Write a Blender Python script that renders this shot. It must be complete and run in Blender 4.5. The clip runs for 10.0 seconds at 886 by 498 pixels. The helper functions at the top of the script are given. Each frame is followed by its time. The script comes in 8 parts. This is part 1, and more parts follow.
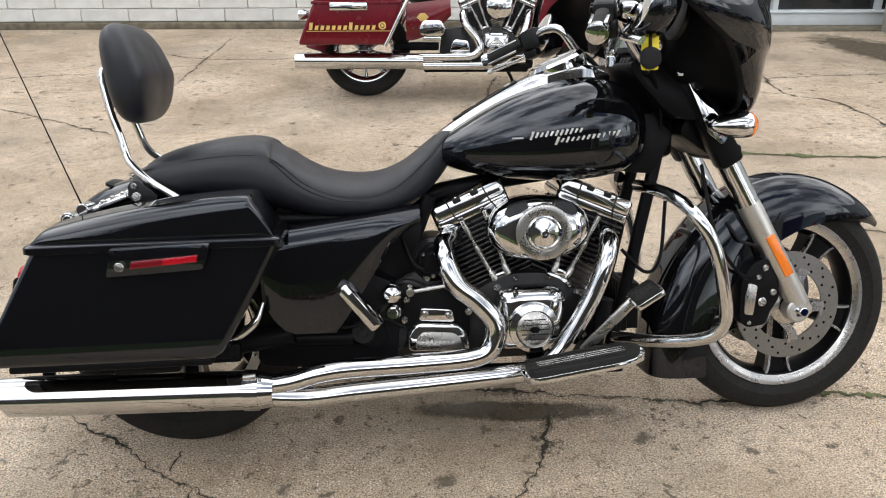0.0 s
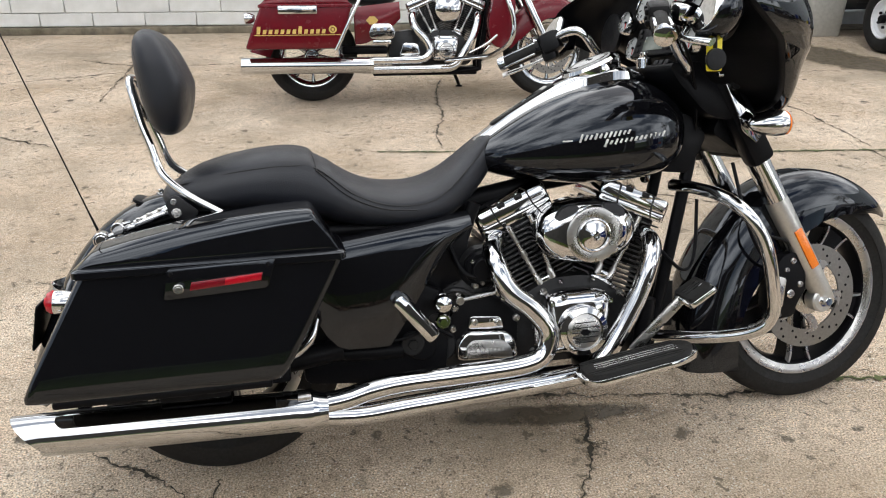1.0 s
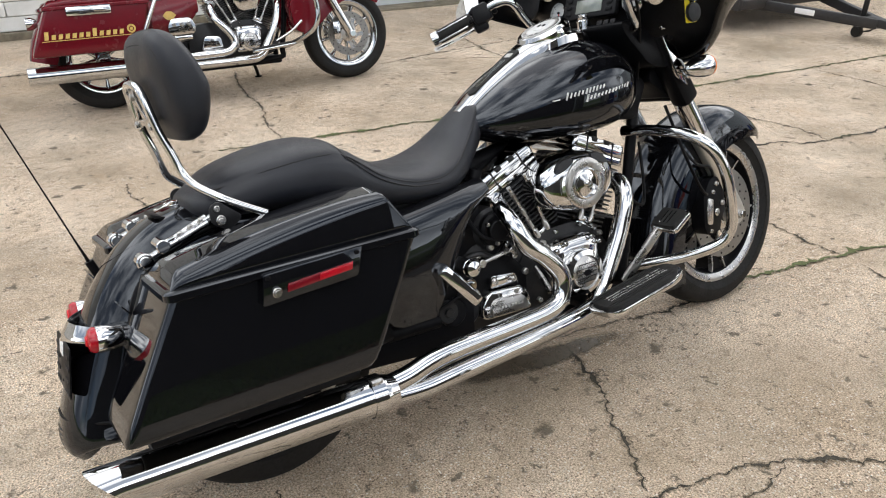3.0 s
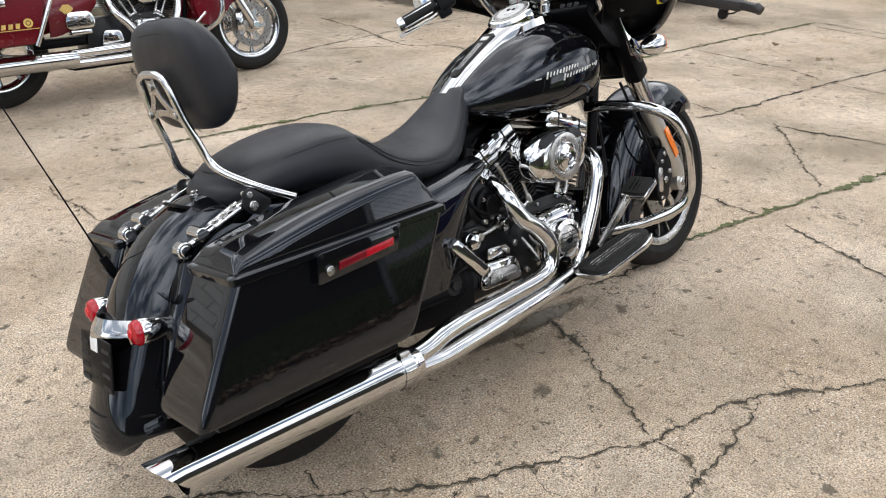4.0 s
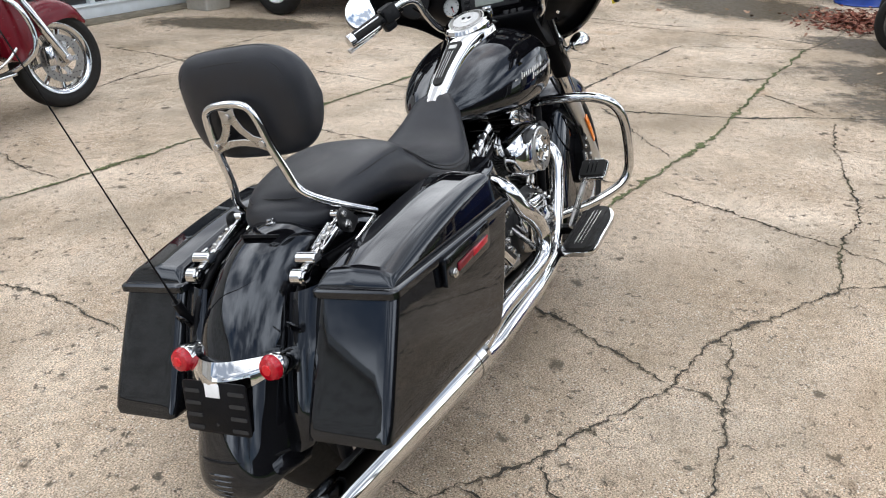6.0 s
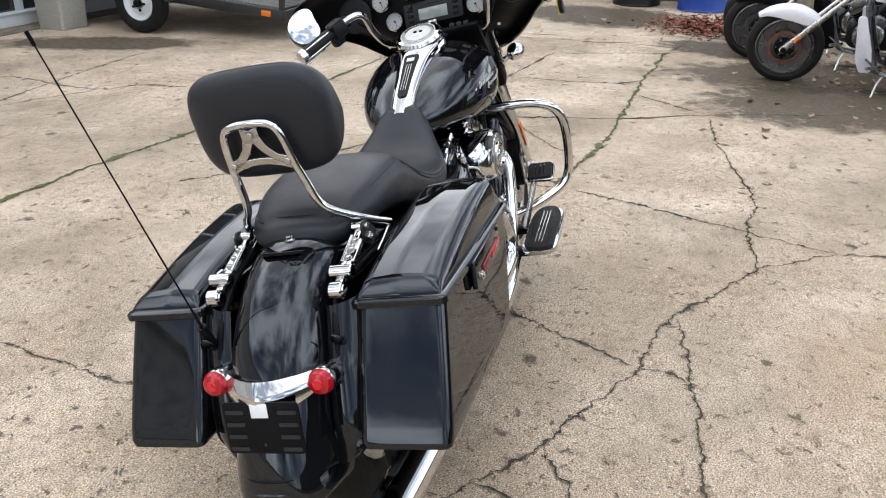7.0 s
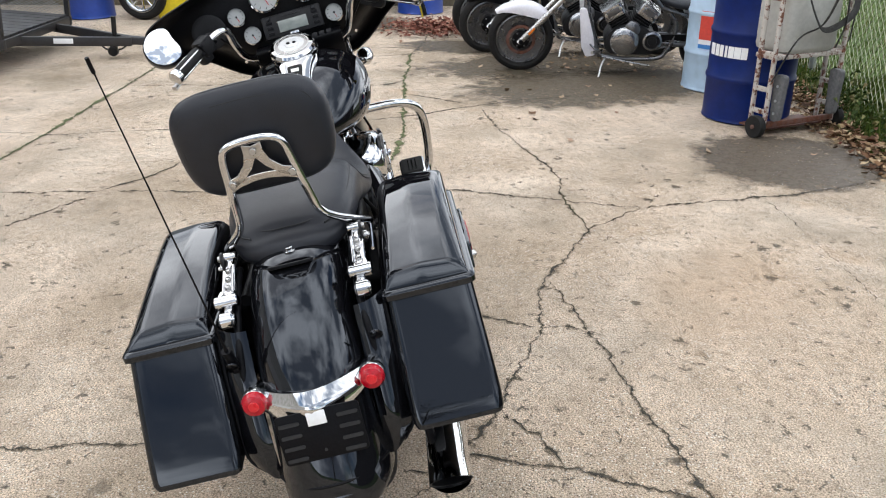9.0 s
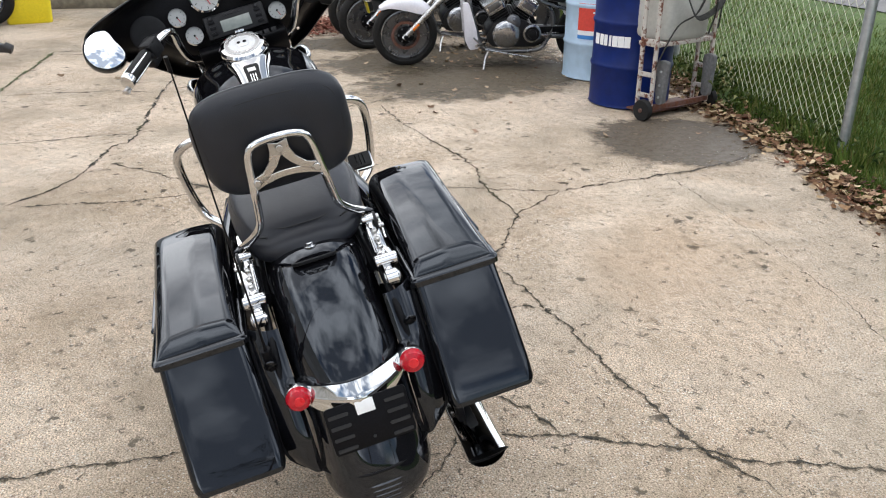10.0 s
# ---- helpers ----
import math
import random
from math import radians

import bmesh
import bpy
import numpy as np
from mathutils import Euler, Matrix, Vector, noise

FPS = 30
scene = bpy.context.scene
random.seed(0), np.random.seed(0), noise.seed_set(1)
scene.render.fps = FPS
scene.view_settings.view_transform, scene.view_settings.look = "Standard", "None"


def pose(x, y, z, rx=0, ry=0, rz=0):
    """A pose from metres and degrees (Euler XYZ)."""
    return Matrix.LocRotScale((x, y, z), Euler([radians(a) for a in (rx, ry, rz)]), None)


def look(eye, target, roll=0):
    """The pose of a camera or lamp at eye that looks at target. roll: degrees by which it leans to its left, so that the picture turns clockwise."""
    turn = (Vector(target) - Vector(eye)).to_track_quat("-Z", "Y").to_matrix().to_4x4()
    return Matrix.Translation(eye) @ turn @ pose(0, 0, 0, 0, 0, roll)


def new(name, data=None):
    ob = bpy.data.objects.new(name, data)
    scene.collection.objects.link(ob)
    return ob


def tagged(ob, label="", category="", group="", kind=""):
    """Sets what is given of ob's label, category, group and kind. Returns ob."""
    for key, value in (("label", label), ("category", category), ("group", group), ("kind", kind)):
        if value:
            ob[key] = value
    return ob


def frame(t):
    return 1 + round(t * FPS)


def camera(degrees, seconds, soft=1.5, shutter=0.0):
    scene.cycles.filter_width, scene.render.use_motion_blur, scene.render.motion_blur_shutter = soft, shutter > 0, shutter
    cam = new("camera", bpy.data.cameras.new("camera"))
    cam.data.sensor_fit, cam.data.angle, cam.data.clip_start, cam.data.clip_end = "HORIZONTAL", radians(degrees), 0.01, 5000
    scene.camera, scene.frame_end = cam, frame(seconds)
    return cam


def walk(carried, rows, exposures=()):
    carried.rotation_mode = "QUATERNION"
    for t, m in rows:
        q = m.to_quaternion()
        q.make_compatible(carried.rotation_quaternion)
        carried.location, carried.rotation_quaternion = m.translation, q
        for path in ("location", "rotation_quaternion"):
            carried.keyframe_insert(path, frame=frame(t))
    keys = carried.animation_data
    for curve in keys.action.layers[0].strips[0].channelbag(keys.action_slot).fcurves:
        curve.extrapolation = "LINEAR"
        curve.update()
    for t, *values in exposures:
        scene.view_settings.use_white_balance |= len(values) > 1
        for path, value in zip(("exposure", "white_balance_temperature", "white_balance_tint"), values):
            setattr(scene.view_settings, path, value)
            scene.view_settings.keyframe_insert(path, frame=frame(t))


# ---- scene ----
# ---- camera and walk ----
cam = camera(56.4, 10.0, 1.1)
METRES, EYE, TILT, LEAN, TURN = 3.7306, 1.44, 0.0, 0.0, -5.9
ROWS = [
    (0.0, 0.0, 0.0, 0.0, -0.18, -24.9, 0.38),
    (0.5, -0.0519, 0.0123, 0.0013, -2.49, -25.11, -0.14),
    (1.0, -0.0991, 0.0168, -0.0013, -7.36, -24.72, -0.44),
    (1.5, -0.1599, 0.0141, 0.0017, -14.65, -25.26, 0.18),
    (2.0, -0.2054, 0.0195, -0.0006, -18.89, -25.55, 0.11),
    (3.5, -0.3442, 0.0718, -0.0029, -33.77, -25.94, 0.2),
    (4.0, -0.3921, 0.0861, -0.0018, -38.51, -26.27, -0.42),
    (4.5, -0.4331, 0.1208, -0.0037, -43.1, -26.18, -0.27),
    (5.0, -0.468, 0.1552, 0.0002, -46.74, -25.61, -0.35),
    (6.5, -0.5854, 0.257, 0.0016, -63.8, -25.15, -0.09),
    (7.0, -0.611, 0.3006, 0.0048, -68.9, -24.49, -0.57),
    (7.5, -0.6348, 0.3363, 0.0033, -75.05, -23.8, -0.75),
    (8.0, -0.6663, 0.3751, 0.007, -82.01, -23.96, -0.22),
    (8.5, -0.6795, 0.4098, 0.0049, -86.03, -23.94, -0.77),
    (9.0, -0.6788, 0.4617, 0.0049, -90.65, -23.67, -0.1),
    (9.5, -0.6807, 0.5067, 0.006, -95.74, -23.34, -0.35),
    (10.0, -0.6884, 0.5622, 0.0047, -101.36, -23.78, -0.3),
]
walk(cam, [(t, pose(0, 0, EYE, TILT, LEAN, TURN) @ pose(METRES * x, METRES * y, METRES * z, 90 + pitch, roll, yaw)) for t, x, y, z, yaw, pitch, roll in ROWS],
     [(0.0, -0.29, 6850, 10), (4.5, -0.38, 6650, 10), (7.0, -0.33, 6450, 10), (10.0, -0.31, 6500, 10)])

# ---- sky and sun: bright broken overcast ----
SUN_UP, SUN_TURN = 48.0, 50.0
world = bpy.data.worlds.new("sky")
scene.world = world
world.use_nodes = True
wt = world.node_tree
wt.nodes.clear()


def wnode(kind, **values):
    n = wt.nodes.new(kind)
    for key, value in values.items():
        n.inputs[key].default_value = value
    return n


sky = wt.nodes.new("ShaderNodeTexSky")
sky.sky_type, sky.sun_disc = "NISHITA", False
sky.sun_elevation, sky.sun_rotation = radians(SUN_UP), radians(SUN_TURN)
sky_gain = wnode("ShaderNodeVectorMath")
sky_gain.operation = "SCALE"
sky_gain.inputs["Scale"].default_value = 0.14
wt.links.new(sky.outputs[0], sky_gain.inputs[0])
way = wt.nodes.new("ShaderNodeTexCoord")
stretch = wnode("ShaderNodeMapping")
stretch.inputs["Scale"].default_value = (1.0, 1.0, 1.5)
stretch.inputs["Location"].default_value = (1.5, 7.9, 4.7)
wt.links.new(way.outputs["Generated"], stretch.inputs[0])
cloud = wnode("ShaderNodeTexNoise", Scale=1.9, Detail=6.0, Roughness=0.55)
wt.links.new(stretch.outputs[0], cloud.inputs[0])
cover = wt.nodes.new("ShaderNodeValToRGB")
cover.color_ramp.elements[0].position, cover.color_ramp.elements[1].position = 0.33, 0.44
wt.links.new(cloud.outputs[0], cover.inputs[0])
cloud_tone = wnode("ShaderNodeTexNoise", Scale=2.3, Detail=6.0, Roughness=0.55)
wt.links.new(stretch.outputs[0], cloud_tone.inputs[0])
tone = wt.nodes.new("ShaderNodeValToRGB")
tone.color_ramp.elements[0].position, tone.color_ramp.elements[0].color = 0.40, (0.50, 0.58, 0.72, 1)
tone.color_ramp.elements[1].position, tone.color_ramp.elements[1].color = 0.60, (3.15, 3.25, 3.40, 1)
wt.links.new(cloud_tone.outputs[0], tone.inputs[0])
mix = wt.nodes.new("ShaderNodeMix")
mix.data_type = "RGBA"
wt.links.new(cover.outputs[0], mix.inputs["Factor"])
wt.links.new(sky_gain.outputs[0], mix.inputs["A"])
wt.links.new(tone.outputs[0], mix.inputs["B"])
bg = wnode("ShaderNodeBackground", Strength=1.31)
wt.links.new(mix.outputs["Result"], bg.inputs[0])
wout = wt.nodes.new("ShaderNodeOutputWorld")
wt.links.new(bg.outputs[0], wout.inputs[0])

sun_data = bpy.data.lights.new("sun", "SUN")
sun_data.energy, sun_data.angle, sun_data.color = 0.66, radians(64), (1.0, 0.93, 0.84)
sun = new("sun", sun_data)
sa, se = radians(SUN_TURN), radians(SUN_UP)
sun_way = Vector((math.sin(sa) * math.cos(se), math.cos(sa) * math.cos(se), math.sin(se)))
sun.matrix_world = look(sun_way * 50, (0, 0, 0))


# ---- materials ----
def material(name):
    m = bpy.data.materials.new(name)
    m.use_nodes = True
    return m, m.node_tree, m.node_tree.nodes["Principled BSDF"]


def add(nt, kind, **values):
    n = nt.nodes.new(kind)
    for key, value in values.items():
        n.inputs[key].default_value = value
    return n


def ramp(nt, source, stops):
    r = nt.nodes.new("ShaderNodeValToRGB")
    els = r.color_ramp.elements
    while len(els) < len(stops):
        els.new(0.5)
    for el, (at, col) in zip(els, stops):
        el.position, el.color = at, (*col, 1) if len(col) == 3 else col
    nt.links.new(source, r.inputs[0])
    return r.outputs[0]


def blend(nt, factor, a, b, mode="MIX"):
    n = nt.nodes.new("ShaderNodeMix")
    n.data_type, n.blend_type = "RGBA", mode
    for key, v in (("Factor", factor), ("A", a), ("B", b)):
        if hasattr(v, "is_linked"):
            nt.links.new(v, n.inputs[key])
        elif key == "Factor":
            n.inputs[key].default_value = v
        else:
            n.inputs[key].default_value = (*v, 1)
    return n.outputs["Result"]


def place(nt, scale=(1, 1, 1), where="Object"):
    c = nt.nodes.new("ShaderNodeTexCoord")
    m = nt.nodes.new("ShaderNodeMapping")
    m.inputs["Scale"].default_value = scale
    nt.links.new(c.outputs[where], m.inputs[0])
    return m.outputs[0]


def noise_of(nt, at, scale, detail=4.0, rough=0.55):
    n = add(nt, "ShaderNodeTexNoise", Scale=scale, Detail=detail, Roughness=rough)
    nt.links.new(at, n.inputs["Vector"])
    return n.outputs[0]


def bump(nt, bsdf, height, strength, distance=0.01):
    b = add(nt, "ShaderNodeBump", Strength=strength, Distance=distance)
    nt.links.new(height, b.inputs["Height"])
    nt.links.new(b.outputs[0], bsdf.inputs["Normal"])


def plain(name, colour, rough, metal=0.0, coat=0.0, vary=0.15, grain=60.0, relief=0.05, dark=None, shine=0.5):
    """A base colour with grain and larger stains, roughness that varies, and a fine relief."""
    m, nt, b = material(name)
    at = place(nt)
    small, large = noise_of(nt, at, grain), noise_of(nt, at, grain / 9, 3)
    low = tuple(c * (1 - vary) for c in colour)
    high = tuple(min(1, c * (1 + vary)) for c in colour)
    col = ramp(nt, small, [(0.3, low), (0.7, high)])
    col = blend(nt, ramp(nt, large, [(0.45, (0, 0, 0)), (0.75, (0.6, 0.6, 0.6))]), col, dark or low)
    nt.links.new(col, b.inputs["Base Color"])
    r = ramp(nt, large, [(0.3, (rough * 0.8,) * 3), (0.7, (min(1, rough * 1.2),) * 3)])
    nt.links.new(r, b.inputs["Roughness"])
    b.inputs["Metallic"].default_value, b.inputs["Coat Weight"].default_value = metal, coat
    b.inputs["Coat Roughness"].default_value, b.inputs["Specular IOR Level"].default_value = 0.03, shine
    if relief:
        bump(nt, b, small, relief, 0.004)
    return m


BLACK = plain("black_gloss_paint", (0.004, 0.004, 0.005), 0.028, coat=0.0, vary=0.3, grain=300, relief=0.0)
BLACK.node_tree.nodes["Principled BSDF"].inputs["IOR"].default_value = 1.56
BLACK.node_tree.nodes["Principled BSDF"].inputs["Specular Tint"].default_value = (0.84, 0.91, 1.0, 1)
RED = plain("dark_red_paint", (0.125, 0.004, 0.010), 0.24, coat=0.15, vary=0.15, grain=200, relief=0.0, shine=0.35)
FIN = plain("black_fin_metal", (0.060, 0.060, 0.062), 0.30, metal=0.5, vary=0.2, grain=120)
REDGLINT = plain("red_lens_glint", (0.60, 0.012, 0.020), 0.3, vary=0.2, grain=300, relief=0.0)
WHITE_PAINT = plain("white_tank_paint", (0.72, 0.70, 0.74), 0.25, coat=0.5, vary=0.06)
CHROME = plain("chrome", (0.61, 0.61, 0.61), 0.035, metal=1.0, vary=0.04, grain=40, relief=0.0)
STEEL = plain("machined_aluminium", (0.50, 0.49, 0.475), 0.27, metal=1.0, vary=0.10, grain=160)
FORK = plain("satin_fork_metal", (0.58, 0.57, 0.54), 0.36, metal=0.85, vary=0.08, grain=140)
CAST = plain("dark_cast_metal", (0.012, 0.012, 0.013), 0.36, shine=0.3, metal=0.0, vary=0.25, grain=90)
GREYCAST = plain("grey_cast_metal", (0.17, 0.17, 0.175), 0.30, metal=0.85, vary=0.2, grain=90)
SATIN = plain("satin_black_metal", (0.005, 0.005, 0.006), 0.38, vary=0.3, grain=200, relief=0.08, shine=0.10)
PLASTIC = plain("black_plastic", (0.009, 0.009, 0.010), 0.45, vary=0.25, grain=400, relief=0.12, shine=0.2)
RUBBER = plain("tyre_rubber", (0.013, 0.0125, 0.012), 0.75, vary=0.35, grain=120, relief=0.25, dark=(0.024, 0.021, 0.018), shine=0.22)
PAD = plain("ribbed_rubber", (0.012, 0.0118, 0.0115), 0.66, vary=0.3, grain=260, relief=0.2, dark=(0.026, 0.024, 0.021), shine=0.25)
DISC = plain("worn_brake_steel", (0.27, 0.26, 0.245), 0.34, metal=0.9, vary=0.12, grain=120)
AMBER = plain("amber_reflector", (0.85, 0.20, 0.012), 0.25, coat=0.6, vary=0.12, grain=500)
UNLITRED = plain("unlit_red_lens", (0.15, 0.004, 0.010), 0.16, coat=0.3, vary=0.3, grain=420, relief=0.12, shine=0.4)
REDLENS = plain("red_lens", (0.40, 0.004, 0.014), 0.14, coat=0.3, vary=0.35, grain=420, relief=0.12, shine=0.4)
FACE = plain("gauge_face", (0.34, 0.35, 0.345), 0.6, vary=0.06, grain=200, shine=0.2)
SCREEN = plain("grey_display", (0.17, 0.19, 0.17), 0.18, coat=0.5, vary=0.1)
YELLOW = plain("yellow_tag", (0.80, 0.64, 0.02), 0.5, vary=0.08)
GOLD = plain("gold_lettering", (0.62, 0.42, 0.12), 0.4, vary=0.15, relief=0.0)
SILVER = plain("silver_emblem", (0.62, 0.61, 0.59), 0.35, metal=0.4, vary=0.15, grain=400)
WHITE = plain("white_plastic", (0.43, 0.425, 0.39), 0.5, vary=0.1, grain=30, dark=(0.38, 0.36, 0.31))
SKID = plain("grey_skid_rubber", (0.13, 0.13, 0.13), 0.7, vary=0.25, grain=60, relief=0.2)
DARKSCREEN = plain("dark_reflection_screen", (0.030, 0.027, 0.025), 0.8, vary=0.3, grain=6, relief=0.2)
WHITEWHEEL = plain("white_steel_wheel", (0.74, 0.76, 0.78), 0.4, vary=0.06, grain=40, dark=(0.55, 0.55, 0.54))
STITCH = plain("seat_thread", (0.012, 0.012, 0.013), 0.7, vary=0.2, relief=0.0)
BLUEDRUM = plain("dark_blue_drum_paint", (0.002, 0.014, 0.105), 0.40, coat=0.0, vary=0.18, grain=14, relief=0.06, shine=0.22, dark=(0.006, 0.010, 0.070))
ROYAL = plain("royal_blue_drum_paint", (0.015, 0.055, 0.30), 0.35, coat=0.2, vary=0.15, grain=16)
PALEBLUE = plain("pale_blue_plastic", (0.42, 0.55, 0.68), 0.4, vary=0.10, grain=12, dark=(0.33, 0.43, 0.52))
LABELRED = plain("red_paper_label", (0.62, 0.055, 0.035), 0.6, vary=0.1)
LABELWHITE = plain("white_print", (0.78, 0.78, 0.78), 0.5, vary=0.05, relief=0.0)
MIDBLUE = plain("mid_blue_print", (0.05, 0.22, 0.55), 0.5, vary=0.08, relief=0.0)
TRAILER = plain("black_trailer_steel", (0.016, 0.016, 0.018), 0.45, vary=0.3, grain=40, relief=0.1, dark=(0.04, 0.033, 0.028))
POLISHED = plain("polished_engine_alloy", (0.36, 0.36, 0.365), 0.22, metal=0.95, vary=0.2, grain=30, relief=0.03)
GALV = plain("galvanised_steel", (0.42, 0.44, 0.45), 0.42, metal=0.8, vary=0.15, grain=25)
WIRE = plain("fence_wire", (0.46, 0.46, 0.33), 0.5, metal=0.2, vary=0.2)
STRAP = plain("dark_strap", (0.022, 0.021, 0.018), 0.8, vary=0.3, grain=300, relief=0.2)
FRAMEWHITE = plain("white_window_frame", (0.62, 0.66, 0.68), 0.35, vary=0.06, grain=10, dark=(0.5, 0.52, 0.52))
CRACK = plain("crack_dirt", (0.034, 0.028, 0.019), 0.95, vary=0.6, grain=110, relief=0.4, dark=(0.105, 0.086, 0.055))
MOSS = plain("moss", (0.070, 0.066, 0.032), 0.95, vary=0.5, grain=160, relief=0.5, dark=(0.075, 0.070, 0.035))
GREENMOSS = plain("green_moss", (0.092, 0.108, 0.035), 0.95, vary=0.5, grain=150, relief=0.5, dark=(0.060, 0.055, 0.028))
ROADTOP = plain("far_road", (0.16, 0.155, 0.15), 0.85, vary=0.15, grain=4, dark=(0.13, 0.125, 0.12))
BARK = plain("bark", (0.06, 0.05, 0.04), 0.9, vary=0.35, grain=14, relief=0.5)


def worn(name, paint, rust, amount):
    m, nt, b = material(name)
    at = place(nt)
    mask = ramp(nt, noise_of(nt, at, 26, 6, 0.7), [(amount, (0, 0, 0)), (amount + 0.08, (1, 1, 1))])
    base = ramp(nt, noise_of(nt, at, 9), [(0.3, tuple(c * 0.85 for c in paint)), (0.7, paint)])
    col = blend(nt, mask, base, ramp(nt, noise_of(nt, at, 90), [(0.3, tuple(c * 0.5 for c in rust)), (0.7, rust)]))
    nt.links.new(col, b.inputs["Base Color"])
    b.inputs["Roughness"].default_value = 0.65
    bump(nt, b, mask, 0.3, 0.002)
    return m


DOLLY = worn("worn_white_paint", (0.52, 0.48, 0.43), (0.18, 0.06, 0.03), 0.50)
RUSTY = worn("rusty_steel", (0.13, 0.065, 0.050), (0.15, 0.05, 0.025), 0.45)
ENGRAVED = plain("engraved_silver", (0.66, 0.66, 0.65), 0.42, metal=0.35, vary=0.12, grain=260, relief=0.1)


def leather():
    m, nt, b = material("black_vinyl")
    at = place(nt)
    v = add(nt, "ShaderNodeTexVoronoi", Scale=520.0)
    nt.links.new(at, v.inputs["Vector"])
    col = ramp(nt, noise_of(nt, at, 9, 4), [(0.3, (0.0090, 0.0100, 0.0135)), (0.75, (0.0155, 0.0170, 0.0225))])
    nt.links.new(col, b.inputs["Base Color"])
    nt.links.new(ramp(nt, noise_of(nt, at, 14, 5), [(0.3, (0.38,) * 3), (0.7, (0.50,) * 3)]), b.inputs["Roughness"])
    b.inputs["Specular IOR Level"].default_value = 0.38
    bump(nt, b, v.outputs["Distance"], 0.16, 0.002)
    return m


VINYL = leather()


def lens_glass(name, tint):
    m, nt, b = material(name)
    b.inputs["Base Color"].default_value = (*tint, 1)
    b.inputs["Transmission Weight"].default_value, b.inputs["Roughness"].default_value = 1.0, 0.02
    b.inputs["IOR"].default_value = 1.45
    return m


GLASS = lens_glass("clear_glass", (0.95, 0.96, 0.96))


def mirror_glass():
    m, nt, b = material("mirror_glass")
    b.inputs["Base Color"].default_value = (0.93, 0.93, 0.93, 1)
    b.inputs["Metallic"].default_value, b.inputs["Roughness"].default_value = 1.0, 0.015
    return m


MIRROR = mirror_glass()


def dark_pane():
    m, nt, b = material("dark_window_pane")
    at = place(nt)
    nt.links.new(ramp(nt, noise_of(nt, at, 1.3), [(0.3, (0.012, 0.013, 0.015)), (0.7, (0.035, 0.037, 0.04))]), b.inputs["Base Color"])
    b.inputs["Roughness"].default_value, b.inputs["Coat Weight"].default_value = 0.12, 0.6
    return m


PANE = dark_pane()


